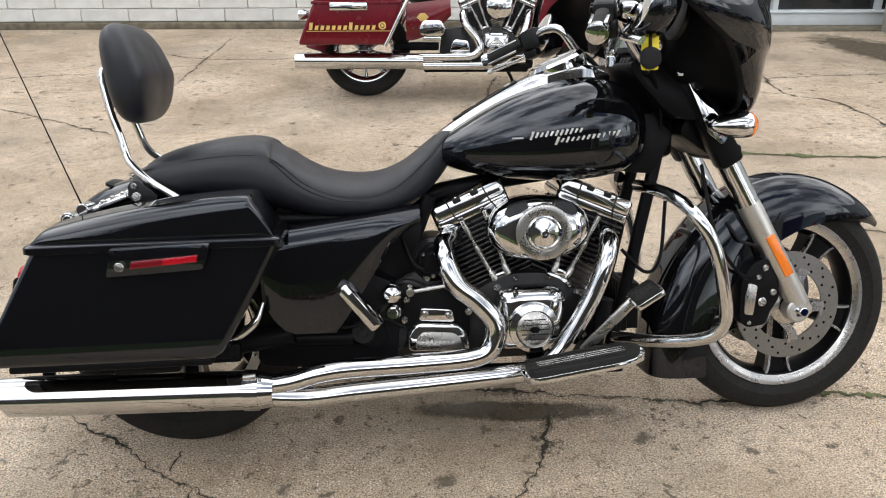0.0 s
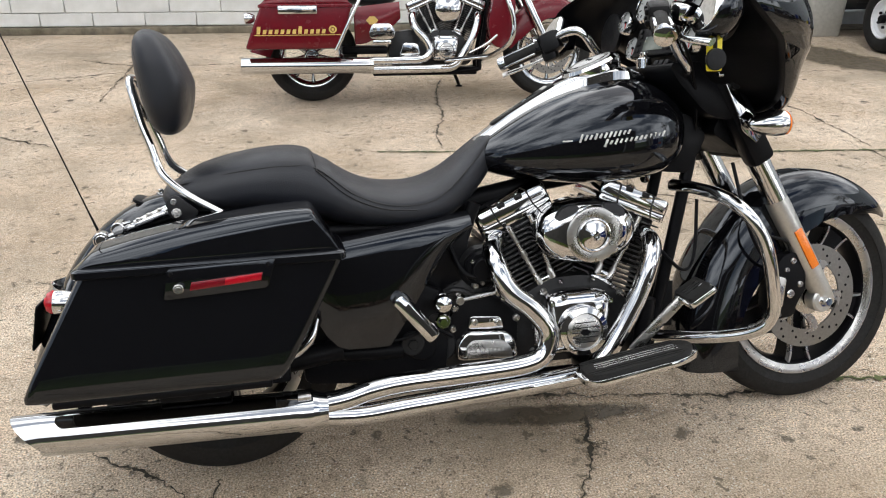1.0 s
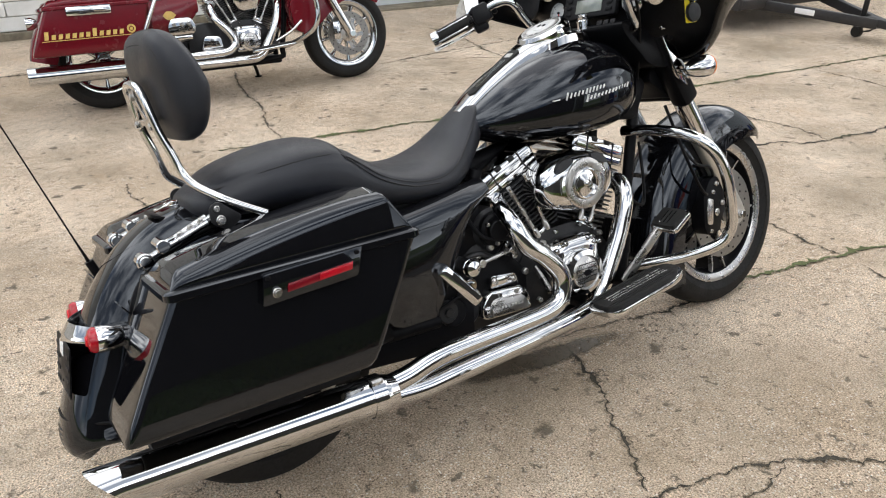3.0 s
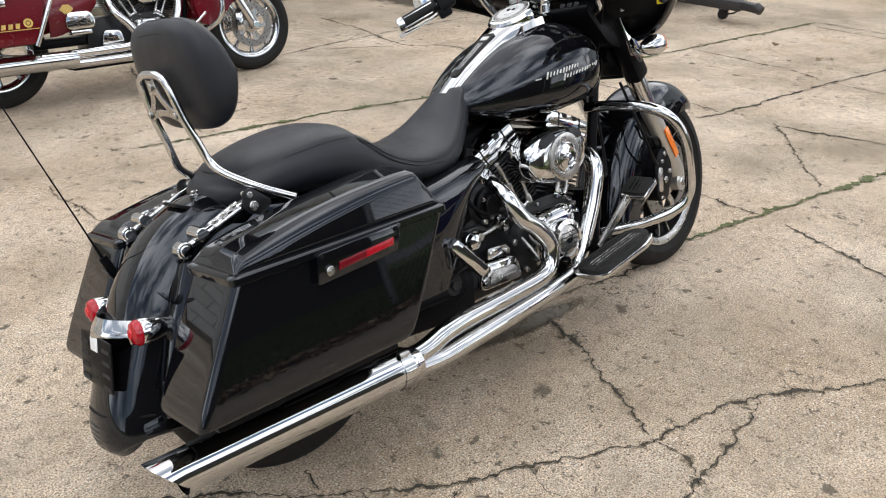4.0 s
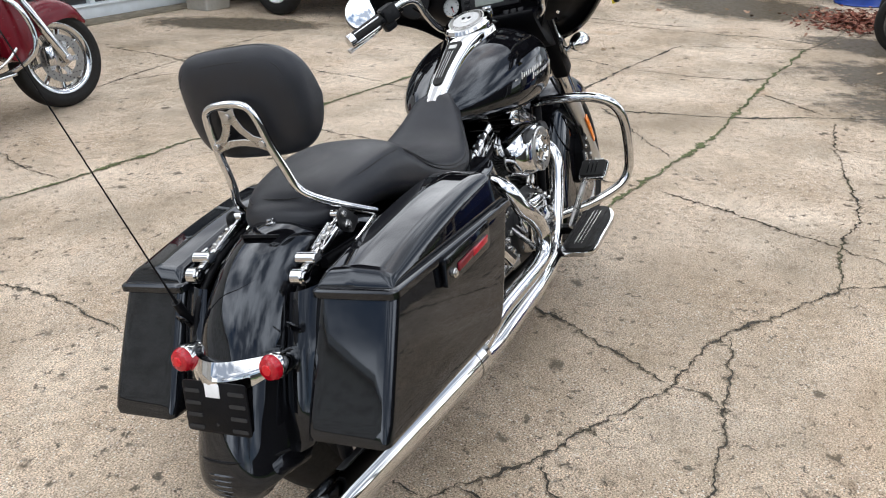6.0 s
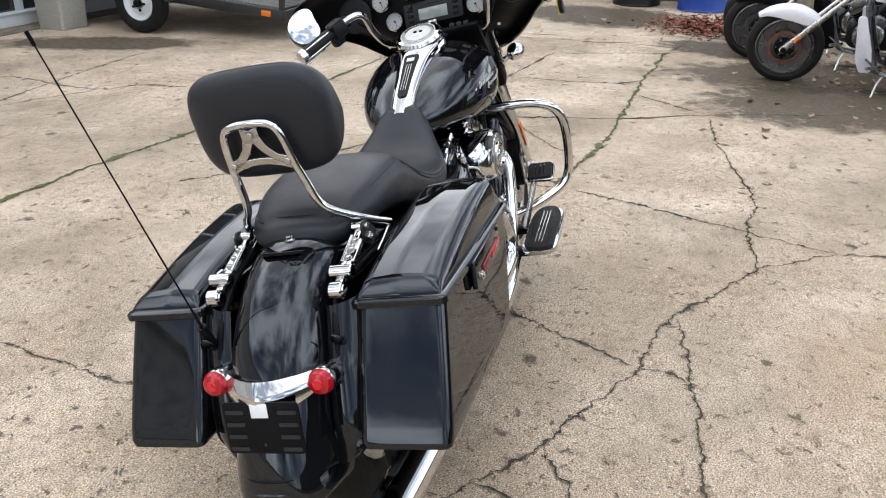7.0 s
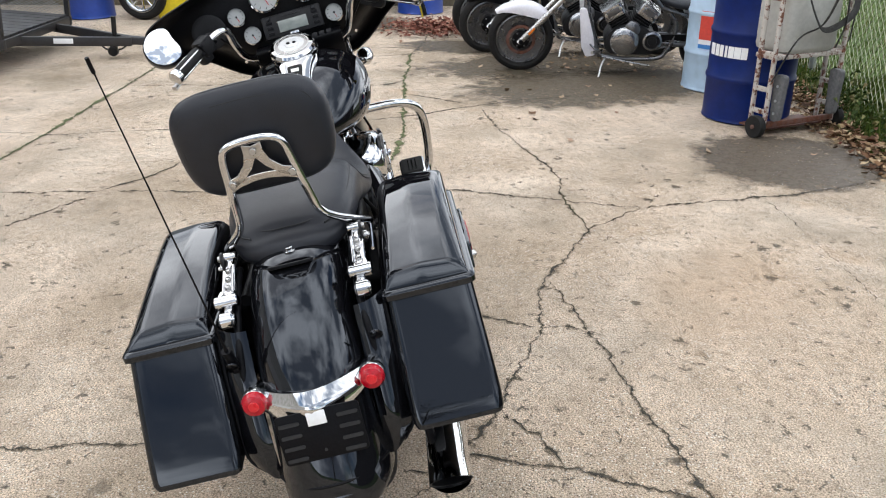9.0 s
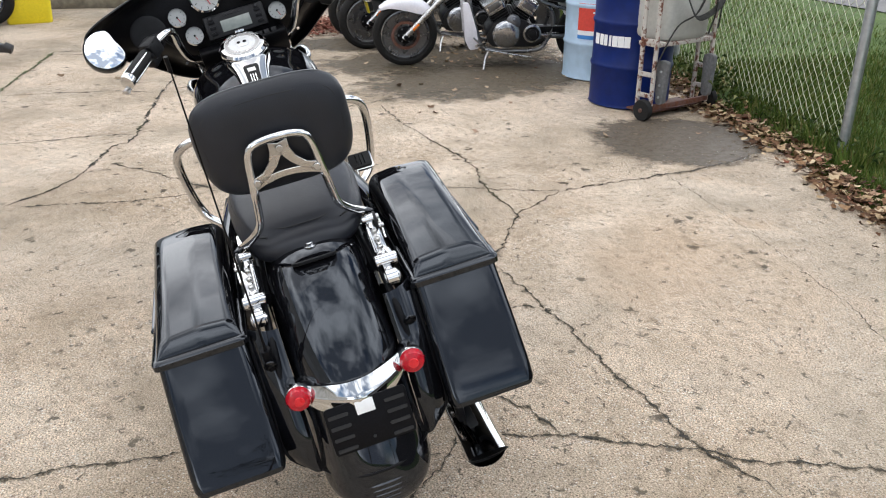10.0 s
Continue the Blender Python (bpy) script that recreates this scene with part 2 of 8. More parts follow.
def concrete():
    """Old exposed-aggregate concrete: sand-coloured paste, small stones, pits, oil and damp stains."""
    m, nt, b = material("old_concrete")
    at = place(nt)
    paste = ramp(nt, noise_of(nt, at, 1.3, 6, 0.62), [(0.28, (0.475, 0.362, 0.250)), (0.48, (0.678, 0.546, 0.416)), (0.70, (0.850, 0.720, 0.580))])
    paste = blend(nt, 0.7, paste, ramp(nt, noise_of(nt, at, 24, 4, 0.6), [(0.32, (0.52, 0.48, 0.43)), (0.46, (0.97, 0.97, 0.96)), (0.72, (1.22, 1.22, 1.20))]), "MULTIPLY")
    grit = noise_of(nt, at, 185, 3, 0.8)
    paste = blend(nt, 1.0, paste, ramp(nt, grit, [(0.34, (0.14, 0.11, 0.08)), (0.44, (0.66, 0.63, 0.59)), (0.53, (1.04, 1.03, 1.02)), (0.66, (1.62, 1.60, 1.57))]), "MULTIPLY")
    stones = add(nt, "ShaderNodeTexVoronoi", Scale=125.0, Randomness=1.0)
    nt.links.new(at, stones.inputs["Vector"])
    split = nt.nodes.new("ShaderNodeSeparateColor")
    nt.links.new(stones.outputs["Color"], split.inputs[0])
    tones = ramp(nt, split.outputs[0], [(0.0, (0.055, 0.036, 0.024)), (0.22, (0.24, 0.17, 0.11)), (0.55, (0.56, 0.47, 0.37)), (0.85, (0.98, 0.93, 0.84))])
    edge = ramp(nt, stones.outputs["Distance"], [(0.28, (1, 1, 1)), (0.42, (0, 0, 0))])
    some = ramp(nt, split.outputs[1], [(0.26, (0, 0, 0)), (0.34, (1, 1, 1))])
    wear = ramp(nt, noise_of(nt, at, 2.2, 5, 0.6), [(0.36, (0.35, 0.35, 0.35)), (0.56, (1.0, 1.0, 1.0))])
    show = blend(nt, 1.0, blend(nt, 1.0, edge, wear, "MULTIPLY"), some, "MULTIPLY")
    col = blend(nt, show, paste, tones)
    # pits a few centimetres wide, ragged, some open and some stained
    bent = nt.nodes.new("ShaderNodeVectorMath")
    bent.operation = "MULTIPLY_ADD"
    wob = add(nt, "ShaderNodeTexNoise", Scale=38.0, Detail=3.0)
    nt.links.new(at, wob.inputs["Vector"])
    nt.links.new(wob.outputs["Color"], bent.inputs[0])
    bent.inputs[1].default_value = (0.085, 0.085, 0.0)
    nt.links.new(at, bent.inputs[2])
    pits = None
    for scale, lo, hi, share in ((3.4, 0.060, 0.115, 0.28), (6.5, 0.080, 0.155, 0.30), (14.0, 0.10, 0.20, 0.48), (27.0, 0.13, 0.26, 0.50)):
        v = add(nt, "ShaderNodeTexVoronoi", Scale=scale, Randomness=1.0)
        nt.links.new(bent.outputs[0], v.inputs["Vector"])
        sp = nt.nodes.new("ShaderNodeSeparateColor")
        nt.links.new(v.outputs["Color"], sp.inputs[0])
        spot = blend(nt, 1.0, ramp(nt, v.outputs["Distance"], [(lo, (0.85,) * 3), (hi, (0, 0, 0))]), ramp(nt, sp.outputs[0], [(share, (0, 0, 0)), (share + 0.25, (1, 1, 1))]), "MULTIPLY")
        col = blend(nt, spot, col, (0.085, 0.068, 0.048))
        pits = spot if pits is None else blend(nt, 1.0, pits, spot, "ADD")
    stain = ramp(nt, noise_of(nt, at, 0.75, 7, 0.72), [(0.44, (0, 0, 0)), (0.68, (0.72, 0.72, 0.72))])
    col = blend(nt, stain, col, (0.235, 0.190, 0.130))
    rust = ramp(nt, noise_of(nt, at, 2.1, 4, 0.5), [(0.64, (0, 0, 0)), (0.80, (0.35, 0.35, 0.35))])
    col = blend(nt, rust, col, (0.56, 0.33, 0.16))
    nt.links.new(col, b.inputs["Base Color"])
    nt.links.new(ramp(nt, noise_of(nt, at, 0.55, 5, 0.62), [(0.4, (0.90,) * 3), (0.75, (0.70,) * 3)]), b.inputs["Roughness"])
    h = blend(nt, 0.4, grit, edge, "ADD")
    h = blend(nt, 1.0, h, pits, "SUBTRACT")
    bump(nt, b, h, 0.95, 0.009)
    return m


CONCRETE = concrete()


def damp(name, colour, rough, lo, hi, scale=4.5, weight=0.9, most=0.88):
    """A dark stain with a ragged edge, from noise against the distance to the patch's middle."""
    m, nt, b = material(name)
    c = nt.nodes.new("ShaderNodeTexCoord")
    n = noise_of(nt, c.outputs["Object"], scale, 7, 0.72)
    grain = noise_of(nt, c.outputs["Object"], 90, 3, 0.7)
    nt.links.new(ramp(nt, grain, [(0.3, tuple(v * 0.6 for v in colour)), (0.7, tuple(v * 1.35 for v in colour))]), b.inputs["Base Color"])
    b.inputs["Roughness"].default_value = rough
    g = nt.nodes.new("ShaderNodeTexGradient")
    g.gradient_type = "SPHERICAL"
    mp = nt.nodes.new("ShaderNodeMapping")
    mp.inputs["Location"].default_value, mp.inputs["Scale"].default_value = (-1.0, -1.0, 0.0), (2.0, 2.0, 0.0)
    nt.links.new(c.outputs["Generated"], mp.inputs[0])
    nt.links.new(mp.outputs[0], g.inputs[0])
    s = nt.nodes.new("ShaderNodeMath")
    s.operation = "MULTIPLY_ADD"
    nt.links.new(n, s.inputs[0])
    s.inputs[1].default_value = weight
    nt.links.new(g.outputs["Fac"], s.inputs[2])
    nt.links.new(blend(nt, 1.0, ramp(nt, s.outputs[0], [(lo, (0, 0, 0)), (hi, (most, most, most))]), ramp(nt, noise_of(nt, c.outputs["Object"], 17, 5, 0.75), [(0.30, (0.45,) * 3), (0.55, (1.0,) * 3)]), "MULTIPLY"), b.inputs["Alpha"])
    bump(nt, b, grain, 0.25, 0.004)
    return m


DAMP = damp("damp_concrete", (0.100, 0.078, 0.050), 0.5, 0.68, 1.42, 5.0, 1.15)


def dusty():
    """Dirt worked into the concrete beside a crack, patchy and thin."""
    m, nt, b = material("crack_dust")
    at = place(nt)
    nt.links.new(ramp(nt, noise_of(nt, at, 120, 3, 0.7), [(0.3, (0.075, 0.058, 0.036)), (0.7, (0.17, 0.135, 0.088))]), b.inputs["Base Color"])
    b.inputs["Roughness"].default_value = 0.95
    nt.links.new(ramp(nt, noise_of(nt, at, 34, 5, 0.75), [(0.42, (0, 0, 0)), (0.66, (0.75, 0.75, 0.75))]), b.inputs["Alpha"])
    return m


DUST = dusty()
OIL = damp("oily_concrete", (0.105, 0.082, 0.058), 0.5, 0.50, 0.68)
MOSSPATCH = damp("moss_patch", (0.078, 0.078, 0.026), 0.95, 1.14, 1.42, 18, 1.9)
DIRTPATCH = damp("soil_patch", (0.060, 0.046, 0.028), 0.95, 1.18, 1.45, 16, 1.9)
RUSTSTAIN = damp("rust_stained_concrete", (0.56, 0.36, 0.20), 0.9, 0.55, 1.0, 9.0, 1.1, 0.13)
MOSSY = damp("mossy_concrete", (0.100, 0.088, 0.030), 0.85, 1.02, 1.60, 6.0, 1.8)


def painted_block():
    m, nt, b = material("white_painted_block")
    at = place(nt)
    info = nt.nodes.new("ShaderNodeObjectInfo")
    col = ramp(nt, noise_of(nt, at, 5, 5), [(0.3, (0.60, 0.60, 0.57)), (0.6, (0.74, 0.74, 0.72))])
    col = blend(nt, 0.35, col, ramp(nt, info.outputs["Random"], [(0.0, (0.80, 0.80, 0.79)), (1.0, (1.0, 1.0, 1.0))]), "MULTIPLY")
    flake = ramp(nt, noise_of(nt, at, 11, 6, 0.7), [(0.70, (0, 0, 0)), (0.75, (0.8, 0.8, 0.8))])
    col = blend(nt, flake, col, (0.24, 0.18, 0.13))
    nt.links.new(col, b.inputs["Base Color"])
    b.inputs["Roughness"].default_value = 0.65
    bump(nt, b, noise_of(nt, at, 120), 0.35, 0.004)
    return m


BLOCK = painted_block()
MORTAR = plain("painted_mortar", (0.56, 0.55, 0.52), 0.85, vary=0.2, grain=30, relief=0.3, dark=(0.20, 0.17, 0.14))
PLINTH = plain("mossy_plinth", (0.17, 0.145, 0.105), 0.9, vary=0.4, grain=12, relief=0.5, dark=(0.07, 0.06, 0.035))


def leafy(name, stops, rough=0.7):
    m, nt, b = material(name)
    g = nt.nodes.new("ShaderNodeNewGeometry")
    at = place(nt)
    col = ramp(nt, g.outputs["Random Per Island"], stops)
    col = blend(nt, 0.5, col, ramp(nt, noise_of(nt, at, 2.0), [(0.3, (0.55, 0.55, 0.55)), (0.7, (1.2, 1.2, 1.2))]), "MULTIPLY")
    nt.links.new(col, b.inputs["Base Color"])
    b.inputs["Roughness"].default_value, b.inputs["Specular IOR Level"].default_value = rough, 0.15
    return m


GRASSBLADE = leafy("grass_blades", [(0.0, (0.036, 0.064, 0.010)), (0.5, (0.070, 0.112, 0.018)), (0.8, (0.112, 0.145, 0.030)), (1.0, (0.18, 0.15, 0.055))])
DEADLEAF = leafy("dead_leaves", [(0.0, (0.050, 0.026, 0.014)), (0.3, (0.12, 0.058, 0.030)), (0.55, (0.22, 0.125, 0.065)), (0.75, (0.42, 0.30, 0.17)), (0.9, (0.55, 0.43, 0.28)), (1.0, (0.20, 0.062, 0.038))])
PALELEAF = leafy("pale_dry_leaves", [(0.0, (0.14, 0.08, 0.045)), (0.4, (0.36, 0.27, 0.18)), (0.75, (0.58, 0.48, 0.36)), (1.0, (0.30, 0.16, 0.10))])
REDLEAF = leafy("reddish_leaves", [(0.0, (0.070, 0.022, 0.014)), (0.4, (0.17, 0.055, 0.036)), (0.75, (0.27, 0.11, 0.075)), (1.0, (0.42, 0.27, 0.19))])
WEED = leafy("weed_leaves", [(0.0, (0.028, 0.050, 0.012)), (0.6, (0.065, 0.100, 0.026)), (0.9, (0.22, 0.24, 0.10)), (1.0, (0.28, 0.22, 0.10))], 0.6)
CROWN = leafy("autumn_crown", [(0.0, (0.04, 0.05, 0.018)), (0.6, (0.08, 0.075, 0.03)), (1.0, (0.14, 0.09, 0.04))])


def turf():
    m, nt, b = material("turf")
    at = place(nt)
    col = ramp(nt, noise_of(nt, at, 3.0, 6, 0.7), [(0.25, (0.040, 0.070, 0.014)), (0.55, (0.075, 0.125, 0.024)), (0.8, (0.14, 0.14, 0.055))])
    col = blend(nt, 0.8, col, ramp(nt, noise_of(nt, at, 70, 3, 0.7), [(0.3, (0.45, 0.45, 0.4)), (0.7, (1.4, 1.4, 1.3))]), "MULTIPLY")
    nt.links.new(col, b.inputs["Base Color"])
    b.inputs["Roughness"].default_value = 0.95
    bump(nt, b, noise_of(nt, at, 60), 0.8, 0.03)
    return m


TURF = turf()


# ---- mesh helpers ----
def part(name, bm, mat, parent=None, label="", m=None, sharp=38, kind=""):
    """Links a bmesh as one mesh object under a thing (or alone), smooth up to the sharp angle."""
    me = bpy.data.meshes.new(name)
    bmesh.ops.recalc_face_normals(bm, faces=bm.faces)
    bm.to_mesh(me)
    bm.free()
    me.materials.append(mat)
    if sharp:
        me.polygons.foreach_set("use_smooth", [True] * len(me.polygons))
        me.set_sharp_from_angle(angle=radians(sharp))
    ob = new(name, me)
    if parent:
        ob.parent = parent
    if m:
        ob.matrix_local = m
    return tagged(ob, label=label, kind=kind)


def raw(name, verts, faces, mat, parent=None, kind="", label="", smooth=False):
    me = bpy.data.meshes.new(name)
    me.from_pydata(verts, [], faces)
    me.materials.append(mat)
    if smooth:
        me.polygons.foreach_set("use_smooth", [True] * len(me.polygons))
    ob = new(name, me)
    if parent:
        ob.parent = parent
    return tagged(ob, label=label, kind=kind)


def thing(name, m, label, category, group=""):
    e = new(name)
    e.empty_display_size = 0.1
    e.matrix_world = m
    return tagged(e, label, category, group)


def join(*bms):
    """All meshes in one."""
    out = bmesh.new()
    for b in bms:
        me = bpy.data.meshes.new("tmp")
        b.to_mesh(me)
        b.free()
        out.from_mesh(me)
        bpy.data.meshes.remove(me)
    return out


def moved(bm, m):
    bm.transform(m)
    return bm


def box(cx, cy, cz, sx, sy, sz, bevel=0.0, seg=2):
    bm = bmesh.new()
    bmesh.ops.create_cube(bm, size=1.0, matrix=Matrix.Translation((cx, cy, cz)) @ Matrix.Diagonal((sx, sy, sz, 1)))
    if bevel:
        bmesh.ops.bevel(bm, geom=list(bm.edges), offset=bevel, segments=seg, profile=0.5, affect="EDGES")
    return bm


def loft(rings, caps=True, wrap=False):
    """A skin over closed rings of equal count."""
    bm = bmesh.new()
    rows = [[bm.verts.new(p) for p in ring] for ring in rings]
    n = len(rows[0])
    pairs = list(zip(rows, rows[1:])) + ([(rows[-1], rows[0])] if wrap else [])
    for a, b in pairs:
        for i in range(n):
            j = (i + 1) % n
            bm.faces.new((a[i], a[j], b[j], b[i]))
    if caps and not wrap:
        bm.faces.new(rows[0])
        bm.faces.new(rows[-1])
    return bm


def glide(points, steps):
    """A smooth curve through the points."""
    p = [Vector(q) for q in points]
    p = [2 * p[0] - p[1], *p, 2 * p[-1] - p[-2]]
    out = []
    for a, b, c, d in zip(p, p[1:], p[2:], p[3:]):
        for k in range(steps):
            t = k / steps
            out.append(0.5 * (2 * b + (c - a) * t + (2 * a - 5 * b + 4 * c - d) * t ** 2 + (3 * b - a - 3 * c + d) * t ** 3))
    return out + [p[-2]]


def tube(points, r, seg=12, steps=6, squash=1.0):
    """A round bar along a smooth curve; r is one radius or one for each point."""
    radii = [r] * len(points) if isinstance(r, (int, float)) else list(r)
    path = glide(points, steps) if steps > 1 else [Vector(q) for q in points]
    count = len(path)
    rings, up = [], None
    for i, q in enumerate(path):
        d = (path[min(i + 1, count - 1)] - path[max(i - 1, 0)]).normalized()
        if up is None:
            up = d.orthogonal().normalized()
        up = (up - d * up.dot(d)).normalized()
        side = d.cross(up)
        f = i / max(1, count - 1) * (len(radii) - 1)
        k = min(int(f), len(radii) - 2)
        w = radii[k] + (radii[k + 1] - radii[k]) * (f - k)
        rings.append([q + (up * math.cos(a) + side * math.sin(a) * squash) * w for a in (2 * math.pi * s / seg for s in range(seg))])
    return loft(rings)


def lathe(profile, seg=40, m=None, closed=False):
    """Turns (radius, height) round z; closed joins the profile's end to its start."""
    rings = [[(max(r, 1e-4) * math.cos(a), max(r, 1e-4) * math.sin(a), h) for a in (2 * math.pi * s / seg for s in range(seg))] for r, h in profile]
    bm = loft(rings, caps=not closed, wrap=closed)
    return moved(bm, m) if m else bm


AXLE = Matrix.Rotation(radians(90), 4, "X")


def hub(x, y, z, axis="Y"):
    """The pose that lays a lathe's z along the wheel's axle (y), or along x."""
    turn = AXLE if axis == "Y" else Matrix.Rotation(radians(90), 4, "Y")
    return Matrix.Translation((x, y, z)) @ turn


def disc(x, y, z, r, h, axis="Y", seg=24, bevel=0.15):
    e = min(r, h) * bevel
    return lathe([(r - e, -h / 2), (r, -h / 2 + e), (r, h / 2 - e), (r - e, h / 2)], seg, Matrix.Translation((x, y, z)) if axis == "Z" else hub(x, y, z, axis))


def slab(outline, low, high, axis="Y", bevel=0.004, seg=2):
    """A plate with the outline (two coordinates), between low and high on the axis."""
    put = {"X": lambda a, b, c: (c, a, b), "Y": lambda a, b, c: (a, c, b), "Z": lambda a, b, c: (a, b, c)}[axis]
    bm = bmesh.new()
    lo = [bm.verts.new(put(a, b, low)) for a, b in outline]
    hi = [bm.verts.new(put(a, b, high)) for a, b in outline]
    n = len(lo)
    bm.faces.new(lo)
    bm.faces.new(hi)
    for i in range(n):
        bm.faces.new((lo[i], lo[(i + 1) % n], hi[(i + 1) % n], hi[i]))
    if bevel:
        bmesh.ops.recalc_face_normals(bm, faces=bm.faces)
        bmesh.ops.bevel(bm, geom=list(bm.edges), offset=bevel, segments=seg, profile=0.5, affect="EDGES", clamp_overlap=True)
    return bm


def rounded(points, radius, steps=5):
    """The outline with its corners rounded."""
    out, n = [], len(points)
    for i in range(n):
        a, b, c = (Vector(points[(i + k) % n]) for k in (-1, 0, 1))
        r = min(radius, (a - b).length * 0.48, (c - b).length * 0.48)
        p, q = b + (a - b).normalized() * r, b + (c - b).normalized() * r
        for k in range(steps + 1):
            t = k / steps
            v = (1 - t) ** 2 * p + 2 * t * (1 - t) * b + t ** 2 * q
            out.append((v.x, v.y))
    return out


def sheet(rows, thick):
    """A thick skin from a grid of points, grown along the grid's own normals."""
    g = np.array([[tuple(p) for p in row] for row in rows], float)
    du, dv = np.gradient(g, axis=0), np.gradient(g, axis=1)
    nrm = np.cross(du, dv)
    nrm /= np.maximum(np.linalg.norm(nrm, axis=2, keepdims=True), 1e-9)
    bm = bmesh.new()
    a = [[bm.verts.new(p) for p in row] for row in g]
    b = [[bm.verts.new(p) for p in row] for row in g - nrm * thick]
    h, w = len(a), len(a[0])
    for grid in (a, b):
        for i in range(h - 1):
            for j in range(w - 1):
                bm.faces.new((grid[i][j], grid[i][j + 1], grid[i + 1][j + 1], grid[i + 1][j]))
    rim = [(i, 0) for i in range(h)] + [(h - 1, j) for j in range(1, w)] + [(i, w - 1) for i in range(h - 2, -1, -1)] + [(0, j) for j in range(w - 2, 0, -1)]
    for (i, j), (k, l) in zip(rim, rim[1:] + rim[:1]):
        bm.faces.new((a[i][j], a[k][l], b[k][l], b[i][j]))
    return bm


def oval(x, cy, hw, top, low, p=2.4, n=36, pt=None):
    """A ring across the machine at x: a rounded-box outline of half width hw between low and top; p rounds below, pt above."""
    cz, hh, out = (top + low) / 2, (top - low) / 2, []
    for k in range(n):
        a = 2 * math.pi * k / n
        c, s = math.cos(a), math.sin(a)
        e = (pt or p) if s > 0 else p
        r = (abs(c) ** e + abs(s) ** e) ** (-1 / e)
        out.append((x, cy + hw * r * c, cz + hh * r * s))
    return out


def between(rows, count):
    """Smoothly refines rows of numbers."""
    cols = [[(r[0], r[k], 0) for r in rows] for k in range(len(rows[0]))]
    fine = [glide(c, count) for c in cols]
    return [tuple(f[i].y for f in fine) for i in range(len(fine[0]))]


# ---- ground ----
def sheet_grid(name, xs, ys, z, mat, label, category):
    v = [(x, y, z) for y in ys for x in xs]
    n = len(xs)
    f = [(j * n + i, j * n + i + 1, (j + 1) * n + i + 1, (j + 1) * n + i) for j in range(len(ys) - 1) for i in range(n - 1)]
    return tagged(raw(name, v, f, mat, kind="structure"), label, category)


EDGE = lambda x: -0.955 - 0.20 * (x - 1.45) + 0.03 * math.sin(3.1 * x) + 0.02 * math.sin(7.3 * x + 1)


def build_ground():
    far = 900
    sheet_grid("ground", [-far, -60, 0, 60, far], [-far, -60, 0, 60, far], -0.045, TURF, "mown green grass reaching the horizon", "grass")
    xs = [-14 + 0.25 * i for i in range(121)]
    v, f = [], []
    for x in xs:
        e = EDGE(x) if x > -4 else EDGE(-4)
        v += [(x, e, -0.10), (x, e, 0.0), (x, 9.5, 0.0)]
    for i in range(len(xs) - 1):
        a, b = 3 * i, 3 * i + 3
        f += [(a, b, b + 1, a + 1), (a + 1, b + 1, b + 2, a + 2)]
    tagged(raw("pavement", v, f, CONCRETE, kind="structure"), "old cracked exposed-aggregate concrete yard with stains", "concrete")
    tagged(raw("road", [(-80, -9.2, -0.03), (120, -9.2, -0.03), (120, -6.45, -0.03), (-80, -6.45, -0.03)], [(0, 1, 2, 3)], ROADTOP, kind="structure"), "grey road beyond the grass", "road")


build_ground()


def crack(name, points, width, mat, label, seed, z=0.003, patchy=0.0):
    """A ragged open joint along a line in the concrete; patchy lets it come and go."""
    rng = random.Random(seed)
    path = glide([(*p, 0) for p in points], 4)
    fine = []
    for a, b in zip(path, path[1:]):
        k = max(1, int((b - a).length / 0.008))
        fine += [a.lerp(b, i / k) for i in range(k)]
    fine.append(path[-1])
    v, f = [], []
    for i, p in enumerate(fine):
        d = (fine[min(i + 1, len(fine) - 1)] - fine[max(i - 1, 0)]).normalized()
        s = Vector((-d.y, d.x, 0))
        q = p + Vector((0, 0, 0.37 * (seed % 60)))
        wob = 0.020 * noise.noise(q * 5) + 0.016 * noise.noise(q * 21) + 0.010 * noise.noise(q * 70)
        fat = 0.35 + 1.9 * max(0, noise.noise(q * 9 + Vector((7, 3, 1)))) + 1.6 * max(0, noise.noise(q * 31) - 0.12)
        if patchy:
            fat = max(0.0, noise.noise(q * 3.1 + Vector((2, 9, 4))) + patchy) * 3.0 * (0.6 + abs(noise.noise(q * 40)) * 1.5)
        end = min(1, 0.2 + min(i, len(fine) - 1 - i) / 14)
        w = width * fat * end * rng.uniform(0.55, 1.35)
        v += [tuple(p + s * (wob - w * rng.uniform(0.2, 0.8)) + Vector((0, 0, z))), tuple(p + s * (wob + w * rng.uniform(0.2, 0.8)) + Vector((0, 0, z)))]
    for i in range(len(fine) - 1):
        f.append((2 * i, 2 * i + 2, 2 * i + 3, 2 * i + 1))
    return tagged(raw(name, v, f, mat, kind="structure"), label, "crack")


